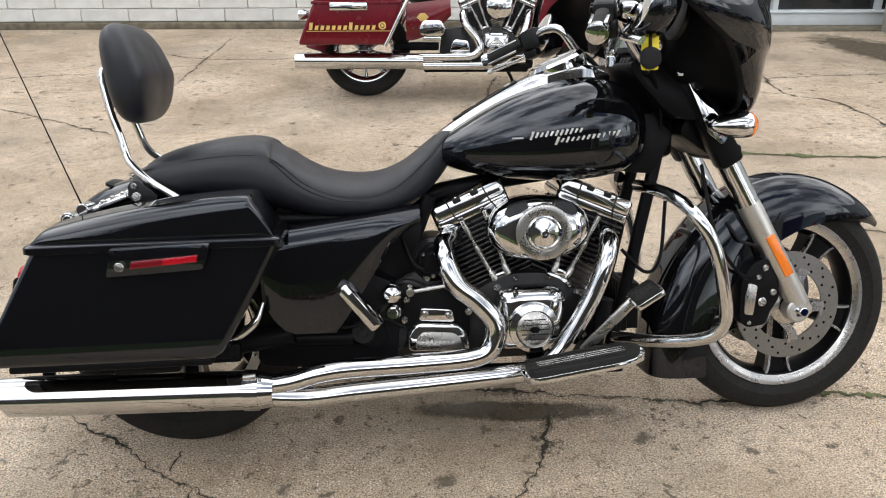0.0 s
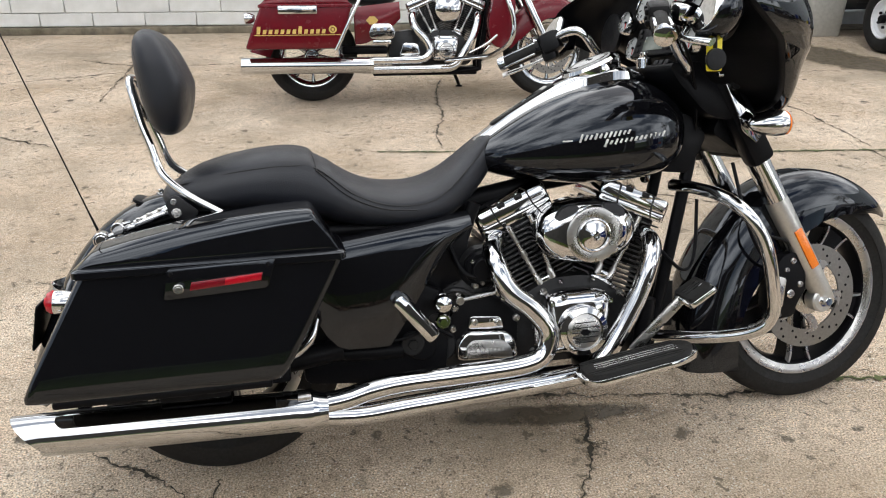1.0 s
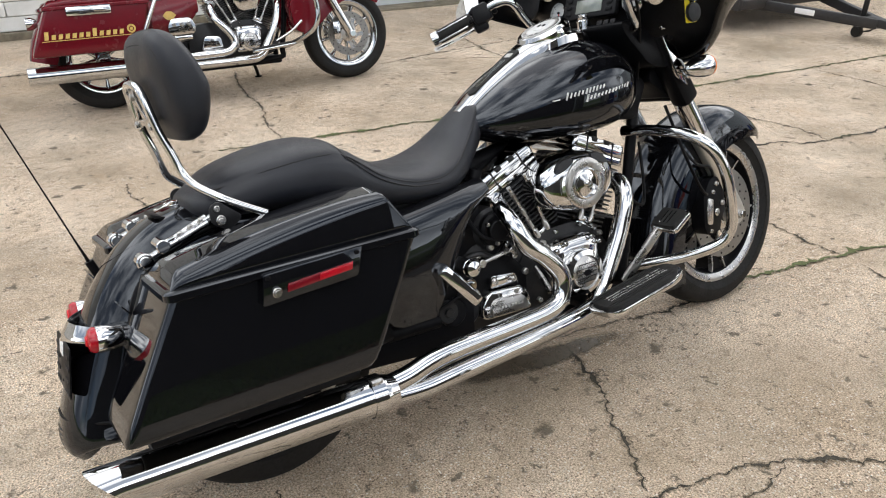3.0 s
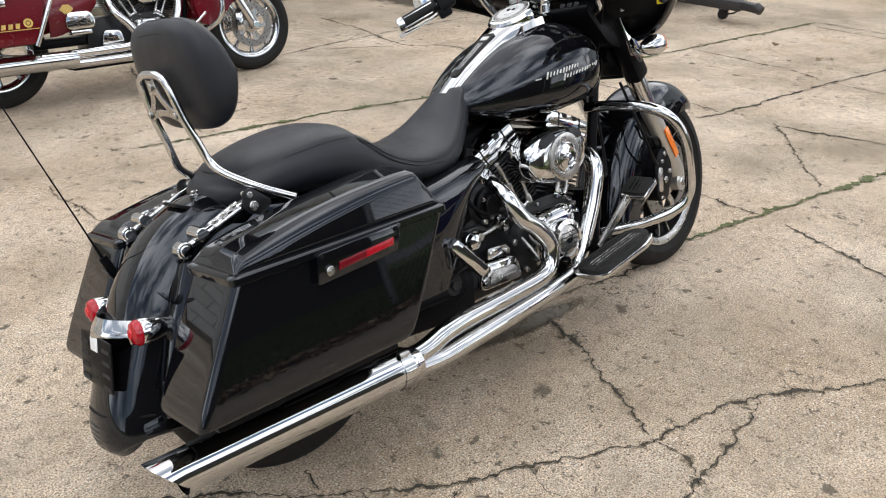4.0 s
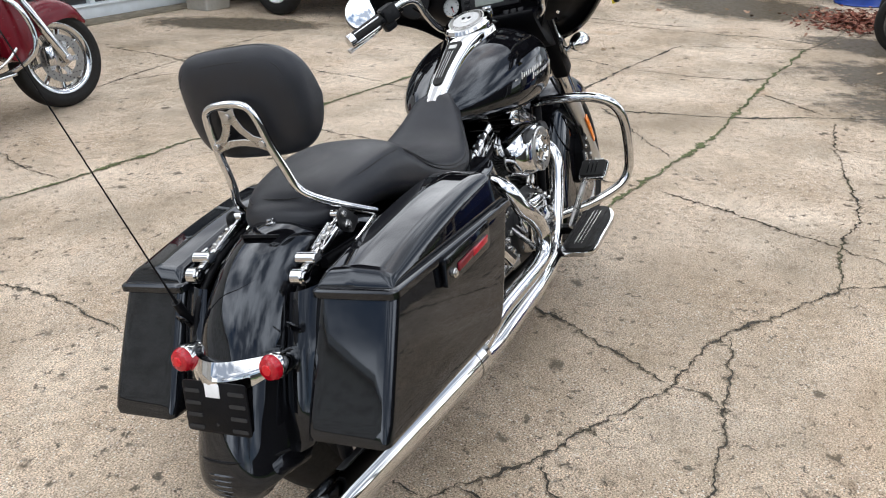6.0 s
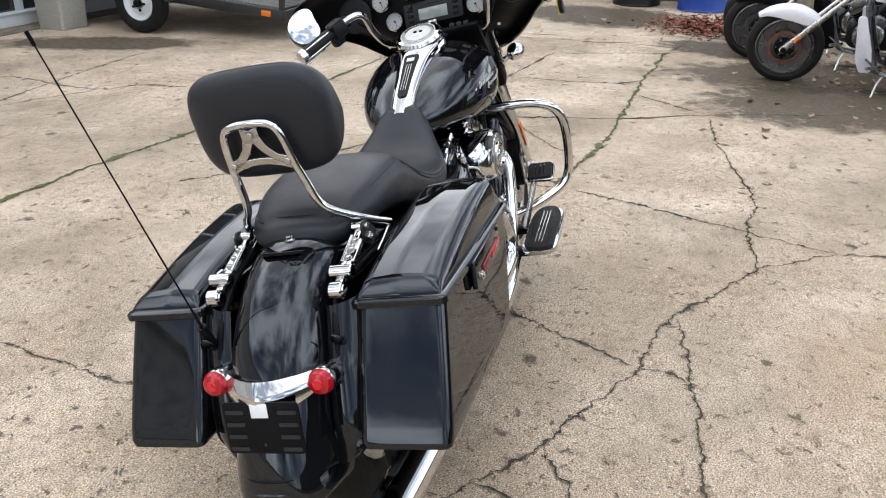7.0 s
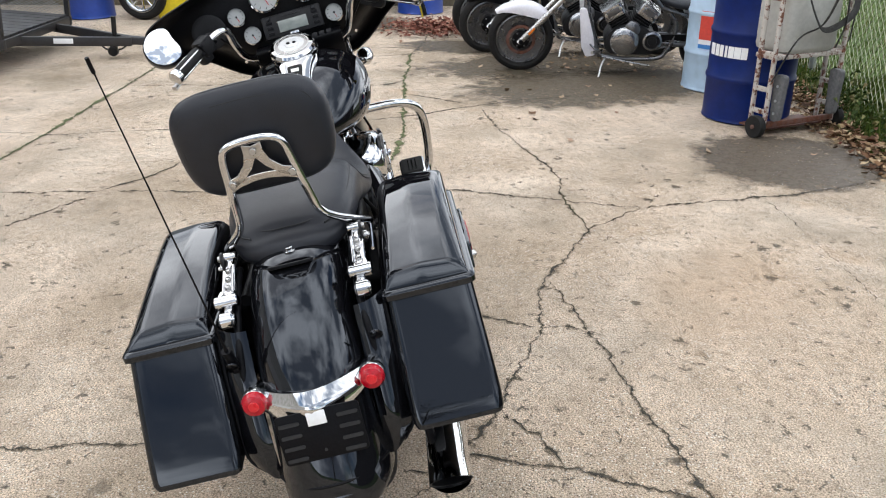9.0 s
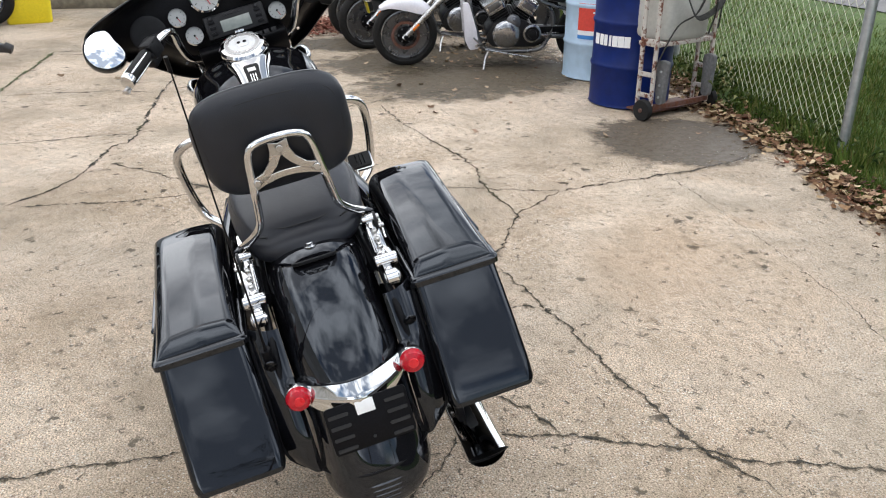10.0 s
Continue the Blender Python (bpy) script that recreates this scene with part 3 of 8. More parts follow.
def build_cracks():
    dry = "narrow dark crack in the concrete"
    rear = [
        [(-0.46, 1.71), (-0.36, 1.62), (-0.24, 1.55), (-0.06, 1.46), (0.08, 1.39), (0.22, 1.33), (0.40, 1.29), (0.64, 1.20), (0.83, 1.06), (1.08, 0.90), (1.22, 0.74), (1.36, 0.56)],
        [(0.22, 1.33), (0.21, 1.20), (0.14, 1.15)],
        [(0.60, 1.22), (0.40, 1.19), (0.18, 1.15), (-0.05, 1.14), (-0.24, 1.125), (-0.41, 1.105), (-0.54, 1.085), (-0.73, 1.08), (-0.83, 1.03), (-0.97, 0.98)],
        [(-0.46, 1.71), (-0.51, 1.60), (-0.55, 1.47), (-0.62, 1.31), (-0.68, 1.20), (-0.73, 1.08), (-0.82, 0.97), (-0.92, 0.74), (-1.0, 0.6), (-1.3, 0.2)],
        [(-0.26, 1.55), (-0.37, 1.51), (-0.46, 1.46), (-0.55, 1.42)],
        [(0.52, 1.97), (0.45, 1.76), (0.37, 1.62), (0.31, 1.48), (0.23, 1.34)],
    ]
    side = [
        [(1.82, 1.76), (1.77, 1.60), (1.69, 1.37), (1.58, 1.12), (1.50, 0.90), (1.43, 0.73), (1.36, 0.56)],
        [(1.36, 0.56), (1.39, 0.31), (1.42, 0.0), (1.45, -0.25), (1.52, -0.55), (1.61, -0.80)],
        [(1.10, 0.89), (1.36, 0.90), (1.59, 0.91), (1.82, 0.86), (2.23, 0.90), (2.64, 0.96), (3.0, 1.01), (3.41, 1.03)],
        [(-0.88, 2.06), (-0.76, 1.96), (-0.65, 1.88), (-0.55, 1.77), (-0.46, 1.71)],
        [(-0.54, 1.79), (-0.52, 1.87)],
        [(-0.10, 2.10), (0.24, 2.08), (0.56, 2.01), (0.78, 1.96), (1.02, 1.92), (1.32, 1.92)],
        [(-0.23, 4.25), (-0.26, 4.01), (-0.22, 3.62), (-0.22, 3.40), (-0.31, 2.95), (-0.31, 2.80), (-0.30, 2.45), (-0.05, 2.14)],
        [(1.33, 3.72), (1.60, 3.48), (1.86, 3.29)],
    ]
    ahead = [
        [(1.87, 2.32), (1.84, 2.03), (1.83, 1.80)],
        [(2.51, 2.81), (2.23, 2.56), (1.95, 2.33), (1.87, 2.17)],
        [(1.90, 3.20), (1.85, 2.82), (1.83, 2.53), (1.87, 2.30)],
        [(3.12, 2.38), (2.86, 2.18), (2.66, 2.04), (2.42, 1.85), (2.33, 1.78)],
        [(4.26, 2.56), (4.24, 2.32), (4.23, 1.99), (4.29, 1.66), (4.42, 1.53)],
        [(3.03, 3.98), (3.06, 3.63), (3.10, 3.20), (3.12, 2.86), (3.09, 2.70)],
        [(1.95, 4.0), (1.93, 3.70), (1.90, 3.30)],
        [(4.47, 3.72), (4.42, 3.10), (4.40, 2.88), (4.25, 2.58)],
        [(3.92, 1.52), (3.80, 1.37), (3.56, 1.11)],
        [(5.3, 2.32), (5.61, 1.36), (6.0, 0.9)],
        [(5.61, 1.36), (6.02, 1.22), (6.50, 1.14), (7.10, 1.07)],
    ]
    far = [
        [(-1.35, 5.90), (-1.24, 6.92), (-1.13, 7.90)],
        [(-1.70, 7.35), (-1.25, 7.03), (-0.42, 6.92), (0.8, 6.85)],
        [(-3.2, 6.45), (-2.68, 6.52), (-1.96, 6.61), (-1.24, 6.80)],
        [(-2.6, 5.75), (-2.35, 5.60), (-1.89, 5.27), (-1.46, 4.91)],
        [(3.10, 6.69), (3.06, 6.03), (2.92, 5.35), (3.17, 4.99), (3.10, 3.98)],
        [(2.0, 5.68), (2.21, 5.71), (3.01, 5.77), (4.30, 5.78)],
        [(6.25, 3.49), (6.20, 2.96), (6.21, 2.42)],
        [(1.05, 6.14), (0.89, 5.56), (0.83, 5.10), (0.71, 4.74), (0.68, 4.43)],
        [(2.31, 5.66), (2.58, 5.50), (2.89, 5.31)],
    ]
    hairs = [
        [(1.39, -0.10), (1.06, -0.10), (0.79, -0.07), (0.41, -0.04), (0.18, 0.0), (-0.13, 0.04), (-0.40, 0.11)],
        [(-0.10, 1.47), (-0.14, 1.40), (-0.12, 1.33)],
        [(3.02, 4.23), (3.07, 4.51)],
        [(3.03, 3.54), (3.01, 3.86)],
    ]
    k = 0
    for group, wide, mossy_ones in ((rear, 0.0095, ()), (side, 0.0090, (2,)), (ahead, 0.0105, (5, 8)), (far, 0.0125, (4, 7)), (hairs, 0.0050, ())):
        for q, line in enumerate(group):
            crack("ground_crack", line, wide, CRACK, dry, k)
            if wide > 0.006:
                crack("ground_dirt", line, wide * 3.6, DUST, "dirt worked into the concrete along a crack", k, 0.0012)
            if q in mossy_ones:
                crack("ground_moss", line, 0.014, MOSS, "green moss tufts in a concrete crack", k, 0.005, -0.20)
            k += 1
    mossy = [
        [(6.05, 3.4), (5.98, 2.70), (5.98, 2.28), (5.93, 2.02), (5.98, 1.69), (5.82, 1.17)],
        [(3.08, 2.35), (3.15, 2.07), (3.25, 1.61), (3.47, 1.15), (3.63, 0.72), (3.74, 0.25)],
        [(1.28, 1.94), (1.85, 1.83), (2.70, 1.66), (3.30, 1.60), (4.42, 1.51), (5.61, 1.36)],
        [(1.90, 3.29), (2.25, 2.99), (2.85, 2.82), (3.00, 2.70), (4.20, 2.55), (5.31, 2.32)],
        [(0.30, 4.45), (0.79, 4.37), (1.27, 4.29), (1.87, 4.17), (2.71, 3.97), (3.86, 3.81), (5.26, 3.63), (6.25, 3.49)],
    ]
    for k, line in enumerate(mossy):
        crack("ground_joint", line, 0.021, CRACK, "wide joint in the concrete filled with dirt and moss", 60 + k)
        if k in (2, 4):
            crack("ground_moss", line, 0.030, GREENMOSS, "green moss growing along a concrete joint", 60 + k, 0.006, 0.0)
        else:
            crack("ground_moss", line, 0.015, MOSS, "brown moss growing along a concrete joint", 60 + k, 0.005, -0.15)


build_cracks()


def stain(name, x, y, rx, ry, turn, mat, label, z):
    """A thin patch of stain lying on the concrete."""
    v = [(rx * i, ry * j, 0) for j in (-1, 0, 1) for i in (-1, 0, 1)]
    f = [(0, 1, 4, 3), (1, 2, 5, 4), (3, 4, 7, 6), (4, 5, 8, 7)]
    ob = raw(name, v, f, mat, kind="structure")
    ob.matrix_world = pose(x, y, z, 0, 0, turn)
    return tagged(ob, label, "stain")


for x, y, rx, ry, turn, mat, label in (
        (4.30, 1.53, 0.24, 0.075, 10, DIRTPATCH, "dark soil patch in a broken concrete joint"),
        (2.95, 1.685, 0.24, 0.075, -12, MOSSPATCH, "green moss patch along a concrete joint"),
        (2.24, 1.79, 0.20, 0.06, -12, MOSSPATCH, "green moss patch along a concrete joint"),
        (3.27, 1.04, 0.13, 0.06, 60, MOSSPATCH, "small moss patch at a crack's end"),
        (5.20, 1.40, 0.22, 0.05, -12, DIRTPATCH, "dark soil patch in a broken concrete joint"),
        (0.24, 2.02, 0.20, 0.05, -20, DIRTPATCH, "dark crumbled dirt in a crack under the engine"),
        (0.42, 1.96, 0.16, 0.035, 5, DIRTPATCH, "dark crumbled dirt in a crack under the engine"),
        (3.12, 2.72, 0.09, 0.04, 20, DIRTPATCH, "dark soil at a crack crossing"),
        (0.22, 1.33, 0.07, 0.040, 15, DIRTPATCH, "dark soil at a crack crossing"),
        (-0.07, 1.46, 0.045, 0.028, -30, DIRTPATCH, "dark soil in a broken crack edge"),
        (0.19, 1.16, 0.05, 0.024, 10, DIRTPATCH, "dark soil at a crack crossing"),
        (1.09, 0.90, 0.08, 0.030, -35, DIRTPATCH, "dark soil at a crack crossing"),
        (-0.73, 1.08, 0.06, 0.030, 40, DIRTPATCH, "dark soil at a crack crossing"),
        (2.90, 5.36, 0.16, 0.05, 80, DIRTPATCH, "dark soil at a crack crossing")):
    stain("soil_stain", x, y, rx * 1.35, ry * 1.9, turn, mat, label, 0.0045)

stain("oil_stain", 2.03, -0.55, 0.60, 0.60, -10, OIL, "dark round oil stain on the concrete", 0.0016)
stain("damp_stain", 4.45, 6.40, 1.15, 0.42, -75, DAMP, "damp dark patch on the concrete by the trailer", 0.0018)
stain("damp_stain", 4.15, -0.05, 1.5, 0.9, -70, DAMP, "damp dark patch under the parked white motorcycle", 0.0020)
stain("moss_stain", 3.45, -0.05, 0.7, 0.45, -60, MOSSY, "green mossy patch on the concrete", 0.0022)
stain("rust_stain", 0.42, 0.55, 0.60, 0.38, -30, RUSTSTAIN, "faint orange rust stain on the concrete", 0.0013)
stain("damp_stain", 0.40, 1.95, 0.36, 0.06, -6, DAMP, "dark drip marks under the engine", 0.0014)
stain("damp_stain", 5.9, 0.75, 0.9, 0.5, 70, DAMP, "damp streak on the concrete", 0.0015)
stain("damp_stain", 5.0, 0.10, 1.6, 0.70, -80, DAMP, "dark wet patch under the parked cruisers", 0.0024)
stain("damp_stain", 7.6, 2.1, 1.3, 0.9, 75, DAMP, "damp dirty concrete by the drums", 0.0017)


# ---- buildings ----
def build_block_wall():
    """White painted block wall on a low mossy plinth, with a wide glazed shop front."""
    m = Matrix.Translation((-0.45, 8.34, 0)) @ Matrix.Rotation(radians(-7.0), 4, "Z")
    wall = part("wall_north", join(box(-4.3, 0.16, 1.5, 15.5, 0.20, 3.0), box(7.2, 0.16, 2.8, 7.4, 0.20, 0.4)), MORTAR, None, kind="structure")
    wall.matrix_world = m
    tagged(wall, "white painted concrete block wall with rust streaks", "wall")
    base = part("plinth", box(-4.3, 0.02, 0.03, 15.5, 0.07, 0.07, 0.012), PLINTH, None, kind="structure")
    base.matrix_world = m
    tagged(base, "low mossy concrete plinth along the wall", "plinth")
    block = None
    rng = random.Random(3)
    for row in range(9):
        for k in range(18):
            cx = -4.35 + 0.472 * k + (0.236 if row % 2 else 0)
            if cx > 3.2:
                continue
            if block is None:
                block = part("block", box(0, 0, 0, 0.466, 0.04, 0.119, 0.006, 1), BLOCK, wall)
                me = block.data
            else:
                block = new("block", me)
                block.parent = wall
            block.matrix_local = pose(cx, 0.045 + rng.uniform(-0.003, 0.003), 0.130 + 0.124 * row, 0, 0, 0)
    # shop front
    front = part("window_1", join(box(7.2, 0.06, 0.072, 7.4, 0.12, 0.114, 0.004), box(7.2, 0.045, 0.139, 7.4, 0.13, 0.020, 0.004), box(7.2, 0.07, 2.55, 7.4, 0.10, 0.10, 0.004)), FRAMEWHITE, None, kind="structure")
    front.matrix_world = m
    tagged(front, "white framed shop front with dark glass", "window")
    for k in range(8):
        part("window_frame", box(3.53 + k * 0.99, 0.055, 1.325, 0.055, 0.08, 2.35, 0.004), FRAMEWHITE, front)
    for k in range(7):
        part("pane", box(4.025 + k * 0.99, 0.085, 1.325, 0.935, 0.012, 2.35), PANE, front)
    part("sill", box(7.2, -0.10, 0.006, 7.4, 0.32, 0.018, 0.004), PLINTH, front, "grey concrete sill")
    roof = part("roof_1", box(-0.6, 1.6, 3.06, 23, 3.4, 0.12), FRAMEWHITE, None, kind="structure")
    roof.matrix_world = m
    tagged(roof, "pale flat roof edge of the workshop", "roof")


build_block_wall()


def build_east_wall():
    """The workshop's far wing, pale siding with a garage door."""
    m = Matrix.Translation((9.45, 4.0, 0)) @ Matrix.Rotation(radians(83), 4, "Z")
    wall = part("wall_east", box(-1.2, -0.1, 1.5, 9.6, 0.2, 3.0), FRAMEWHITE, None, kind="structure")
    wall.matrix_world = m
    tagged(wall, "pale painted wall of the far wing", "wall")
    base = part("plinth", box(-1.2, 0.02, 0.06, 9.6, 0.07, 0.12, 0.01), PLINTH, None, kind="structure")
    base.matrix_world = m
    tagged(base, "low dirty plinth of the far wing", "plinth")
    for k in range(14):
        part("siding_board", box(-1.2, 0.012, 0.24 + k * 0.2, 9.6, 0.024, 0.19, 0.004, 1), FRAMEWHITE, wall)


build_east_wall()


def build_dark_screen():
    """An unseen dark wall behind the camera, added to darken reflections in paint and chrome."""
    wall = part("wall_dark_unseen", box(-5.6, -3.7, 1.1, 17.0, 0.16, 2.2), DARKSCREEN, None, kind="structure")
    tagged(wall, "unseen dark wall added to darken reflections", "wall")


build_dark_screen()


# ---- drums ----
def drum(x, y, turn, mat, label, bands):
    d = thing("drum", pose(x, y, 0, 0, 0, turn), label, "drum")
    prof = [(0.270, 0.0), (0.288, 0.006), (0.292, 0.012), (0.288, 0.022), (0.286, 0.03)]
    for z in (0.29, 0.59):
        prof += [(0.286, z - 0.024), (0.293, z - 0.012), (0.296, z), (0.293, z + 0.012), (0.286, z + 0.024)]
    prof += [(0.286, 0.855), (0.290, 0.865), (0.292, 0.875), (0.286, 0.882), (0.279, 0.874), (0.277, 0.862), (0.0, 0.861)]
    body = part("drum_shell", lathe(prof, 56), mat, d)
    part("bung", disc(0.17, 0.0, 0.868, 0.03, 0.02, "Z"), GALV, d)
    for a0, a1, z0, z1, r, bm_ in bands:
        n = max(3, int((a1 - a0) / 6))
        rows = [[(r * math.cos(radians(a0 + (a1 - a0) * i / n)), r * math.sin(radians(a0 + (a1 - a0) * i / n)), z) for i in range(n + 1)] for z in (z0, z1)]
        part("drum_print", sheet(rows, 0.0015), bm_, body)
    return d


def drum_mark(cx, z, text_like):
    """A maker's mark as slanted plain bars round the shell."""
    out = []
    for a, w in text_like:
        out.append((cx + a - w / 2, cx + a + w / 2, z, z + 0.074, 0.2885, LABELWHITE))
    return out


drum(3.02, -0.755, 0, BLUEDRUM, "dark blue steel drum with a white maker's mark", drum_mark(114, 0.435, [(-24, 10), (-13, 7), (-5, 6), (2.5, 3.5), (10, 8), (19, 9), (28, 8)]))
drum(3.92, -0.955, 0, PALEBLUE, "pale blue plastic drum with a red label", [(115, 215, 0.40, 0.61, 0.2892, LABELRED), (115, 215, 0.365, 0.40, 0.2892, LABELWHITE), (115, 215, 0.335, 0.365, 0.2892, MIDBLUE),
                                                              (140, 172, 0.535, 0.55, 0.2902, LABELWHITE), (145, 168, 0.50, 0.507, 0.2902, LABELWHITE), (145, 168, 0.485, 0.492, 0.2902, LABELWHITE), (145, 168, 0.47, 0.477, 0.2902, LABELWHITE)])
drum(8.45, 1.02, 0, ROYAL, "royal blue steel drum by the far wall", [])
drum(8.70, 1.80, 0, CAST, "black steel drum by the far wall", [])
drum(8.45, 5.05, 0, ROYAL, "royal blue steel drum behind the trailer", [])


# ---- the black touring motorcycle ----
STEER_AXIS = Vector((-math.sin(radians(28)), 0, math.cos(radians(28))))
STEER_AT = Vector((1.30, 0, 0.85))


def steering(degrees):
    return Matrix.Translation(STEER_AT) @ Matrix.Rotation(radians(degrees), 4, STEER_AXIS) @ Matrix.Translation(-STEER_AT)


def tyre_profile(r, w, bead):
    """The closed section of a tyre: tread crown, shoulders, sidewalls down to the bead."""
    pts = []
    for k in range(13):
        a = -1 + 2 * k / 12
        pts.append((r - 0.20 * w * abs(a) ** 3.0, w / 2 * a * (1 - 0.04 * abs(a) ** 6)))
    side = [(r - 0.42 * w, w * 0.515), (r - 0.62 * (r - bead), w * 0.50), (bead + 0.012, w * 0.42), (bead, w * 0.36)]
    return pts + side + [(q, -h) for q, h in reversed(side)]


def wheel(name, parent, x, z, r, w, bead, m=None, style="five", rimcol=None):
    """Tyre, rim with bright lip, spokes and hub, as one part with sub-parts."""
    at = hub(x, 0, z)
    tyre = part(name, lathe(tyre_profile(r, w, bead), 72, at, closed=True), RUBBER, parent, "black rubber tyre on a cast wheel", m)
    lip = w * 0.37
    part("rim", lathe([(bead + 0.004, -lip), (bead - 0.010, -lip - 0.004), (bead - 0.026, -lip * 0.9), (bead - 0.034, -lip * 0.5), (bead - 0.036, 0), (bead - 0.034, lip * 0.5),
                             (bead - 0.026, lip * 0.9), (bead - 0.010, lip + 0.004), (bead + 0.004, lip)], 72, at, closed=True), rimcol or SATIN, tyre)
    for s in (-1, 1):
        part("rim_lip", lathe([(bead + 0.006, s * lip * 0.98), (bead + 0.004, s * (lip + 0.006)), (bead - 0.010, s * (lip + 0.006)), (bead - 0.022, s * (lip - 0.002)), (bead - 0.022, s * (lip - 0.010))], 72, at, closed=True),
             STEEL if rimcol is None else rimcol, tyre, "machined silver rim edge")
    part("hub", join(disc(x, 0, z, 0.045, w * 0.8, seg=28), disc(x, 0, z, 0.03, w * 1.25, seg=24)), rimcol or SATIN, tyre)
    count = {"five": 5, "nine": 9}[style]
    for k in range(count):
        a = 2 * math.pi * k / count + (0.30 if style == "five" else 0.17)
        turn = Matrix.Translation((x, 0, z)) @ Matrix.Rotation(a, 4, "Y")
        if style == "five":
            panel, ribs = [], {-1: [], 1: []}
            for q in range(13):
                t = q / 12
                rad = 0.040 + t * (bead - 0.064)
                half = 0.022 + 0.010 * t + 0.012 * t ** 9
                hy = 0.030 + (lip - 0.034) * t ** 1.5
                panel.append([turn @ Vector(v) for v in ((rad, -hy + 0.010, -half), (rad, -hy + 0.010, half), (rad, hy - 0.010, half), (rad, hy - 0.010, -half))])
                for d in (-1, 1):
                    e = half - 0.007
                    ribs[d].append([turn @ Vector(v) for v in ((rad, -hy, d * e), (rad, -hy, d * half), (rad, -hy + 0.014, d * (half + 0.002)), (rad, -hy + 0.014, d * (e - 0.002)))])
            part("spoke", loft(panel), rimcol or SATIN, tyre, sharp=30)
            for d in (-1, 1):
                part("spoke_edge", loft(ribs[d]), STEEL, tyre, "machined silver spoke edge", sharp=30)
        else:
            rings = []
            for q in range(5):
                t = q / 4
                rad, hw, hy = 0.04 + t * (bead - 0.068), 0.017 - 0.007 * math.sin(math.pi * t), 0.020 + 0.006 * t
                rings.append([turn @ Vector((rad, hy * math.cos(b), hw * math.sin(b))) for b in (2 * math.pi * s / 10 for s in range(10))])
            part("spoke", loft(rings), rimcol or SATIN, tyre)
    return tyre


def brake_disc(parent, x, y, z, r, m=None, side=-1):
    at = hub(x, y, z)
    ring = part("brake_disc", lathe([(r, -0.0025), (r, 0.0025), (r * 0.66, 0.0025), (r * 0.66, -0.0025)], 64, at, closed=True), DISC, parent, "drilled steel brake disc", m)
    holes = []
    for k in range(40):
        a, q = 2 * math.pi * k / 40, r * (0.74, 0.83, 0.92)[k % 3]
        holes.append(disc(x + q * math.cos(a), y, z + q * math.sin(a), 0.0042, 0.0062, seg=8))
    part("drill_hole", join(*holes), SATIN, ring, kind="stuff")
    for k in range(5):
        a = 2 * math.pi * k / 5 + 0.3
        turn = Matrix.Translation((x, y, z)) @ Matrix.Rotation(a, 4, "Y")
        pts = glide([(0.05, 0, -0.01), (0.075, 0, 0.012), (0.10, 0, 0.02), (r * 0.72, 0, 0.004)], 3)
        rings = [[turn @ Vector((p.x, e * 0.003, p.z + f)) for e, f in ((-1, -0.015), (1, -0.015), (1, 0.015), (-1, 0.015))] for p in pts]
        part("carrier_arm", loft(rings), STEEL, ring)
    part("disc_centre", lathe([(0.054, -0.003), (0.054, 0.003), (0.050, 0.005), (0.030, 0.012 * -side), (0.030, -0.004)], 36, at, closed=True), STEEL, ring)
    return ring


def fender(name, parent, ridge, mat, thick=0.004, m=None, label="", across=24):
    """A mudguard over a wheel. ridge rows: x, z of the crown, half width, depth of the skirts, roundness."""
    rows = between(ridge, 5)
    grid = []
    for i, (x, z, hw, depth, p) in enumerate(rows):
        b = rows[min(i + 1, len(rows) - 1)]
        a = rows[max(i - 1, 0)]
        d = Vector((b[0] - a[0], 0, b[1] - a[1])).normalized()
        inward = Vector((-d.z, 0, d.x))
        line = []
        for k in range(across + 1):
            u = -1 + 2 * k / across
            ang = u * math.pi / 2
            c, s = abs(math.cos(ang)), math.sin(ang)
            r = (c ** p + abs(s) ** p) ** (-1 / p)
            y, drop = hw * r * s, depth * (1 - r * c)
            line.append(Vector((x, y, z)) + inward * drop)
        grid.append(line)
    return part(name, sheet(grid, thick), mat, parent, label, m, sharp=50)


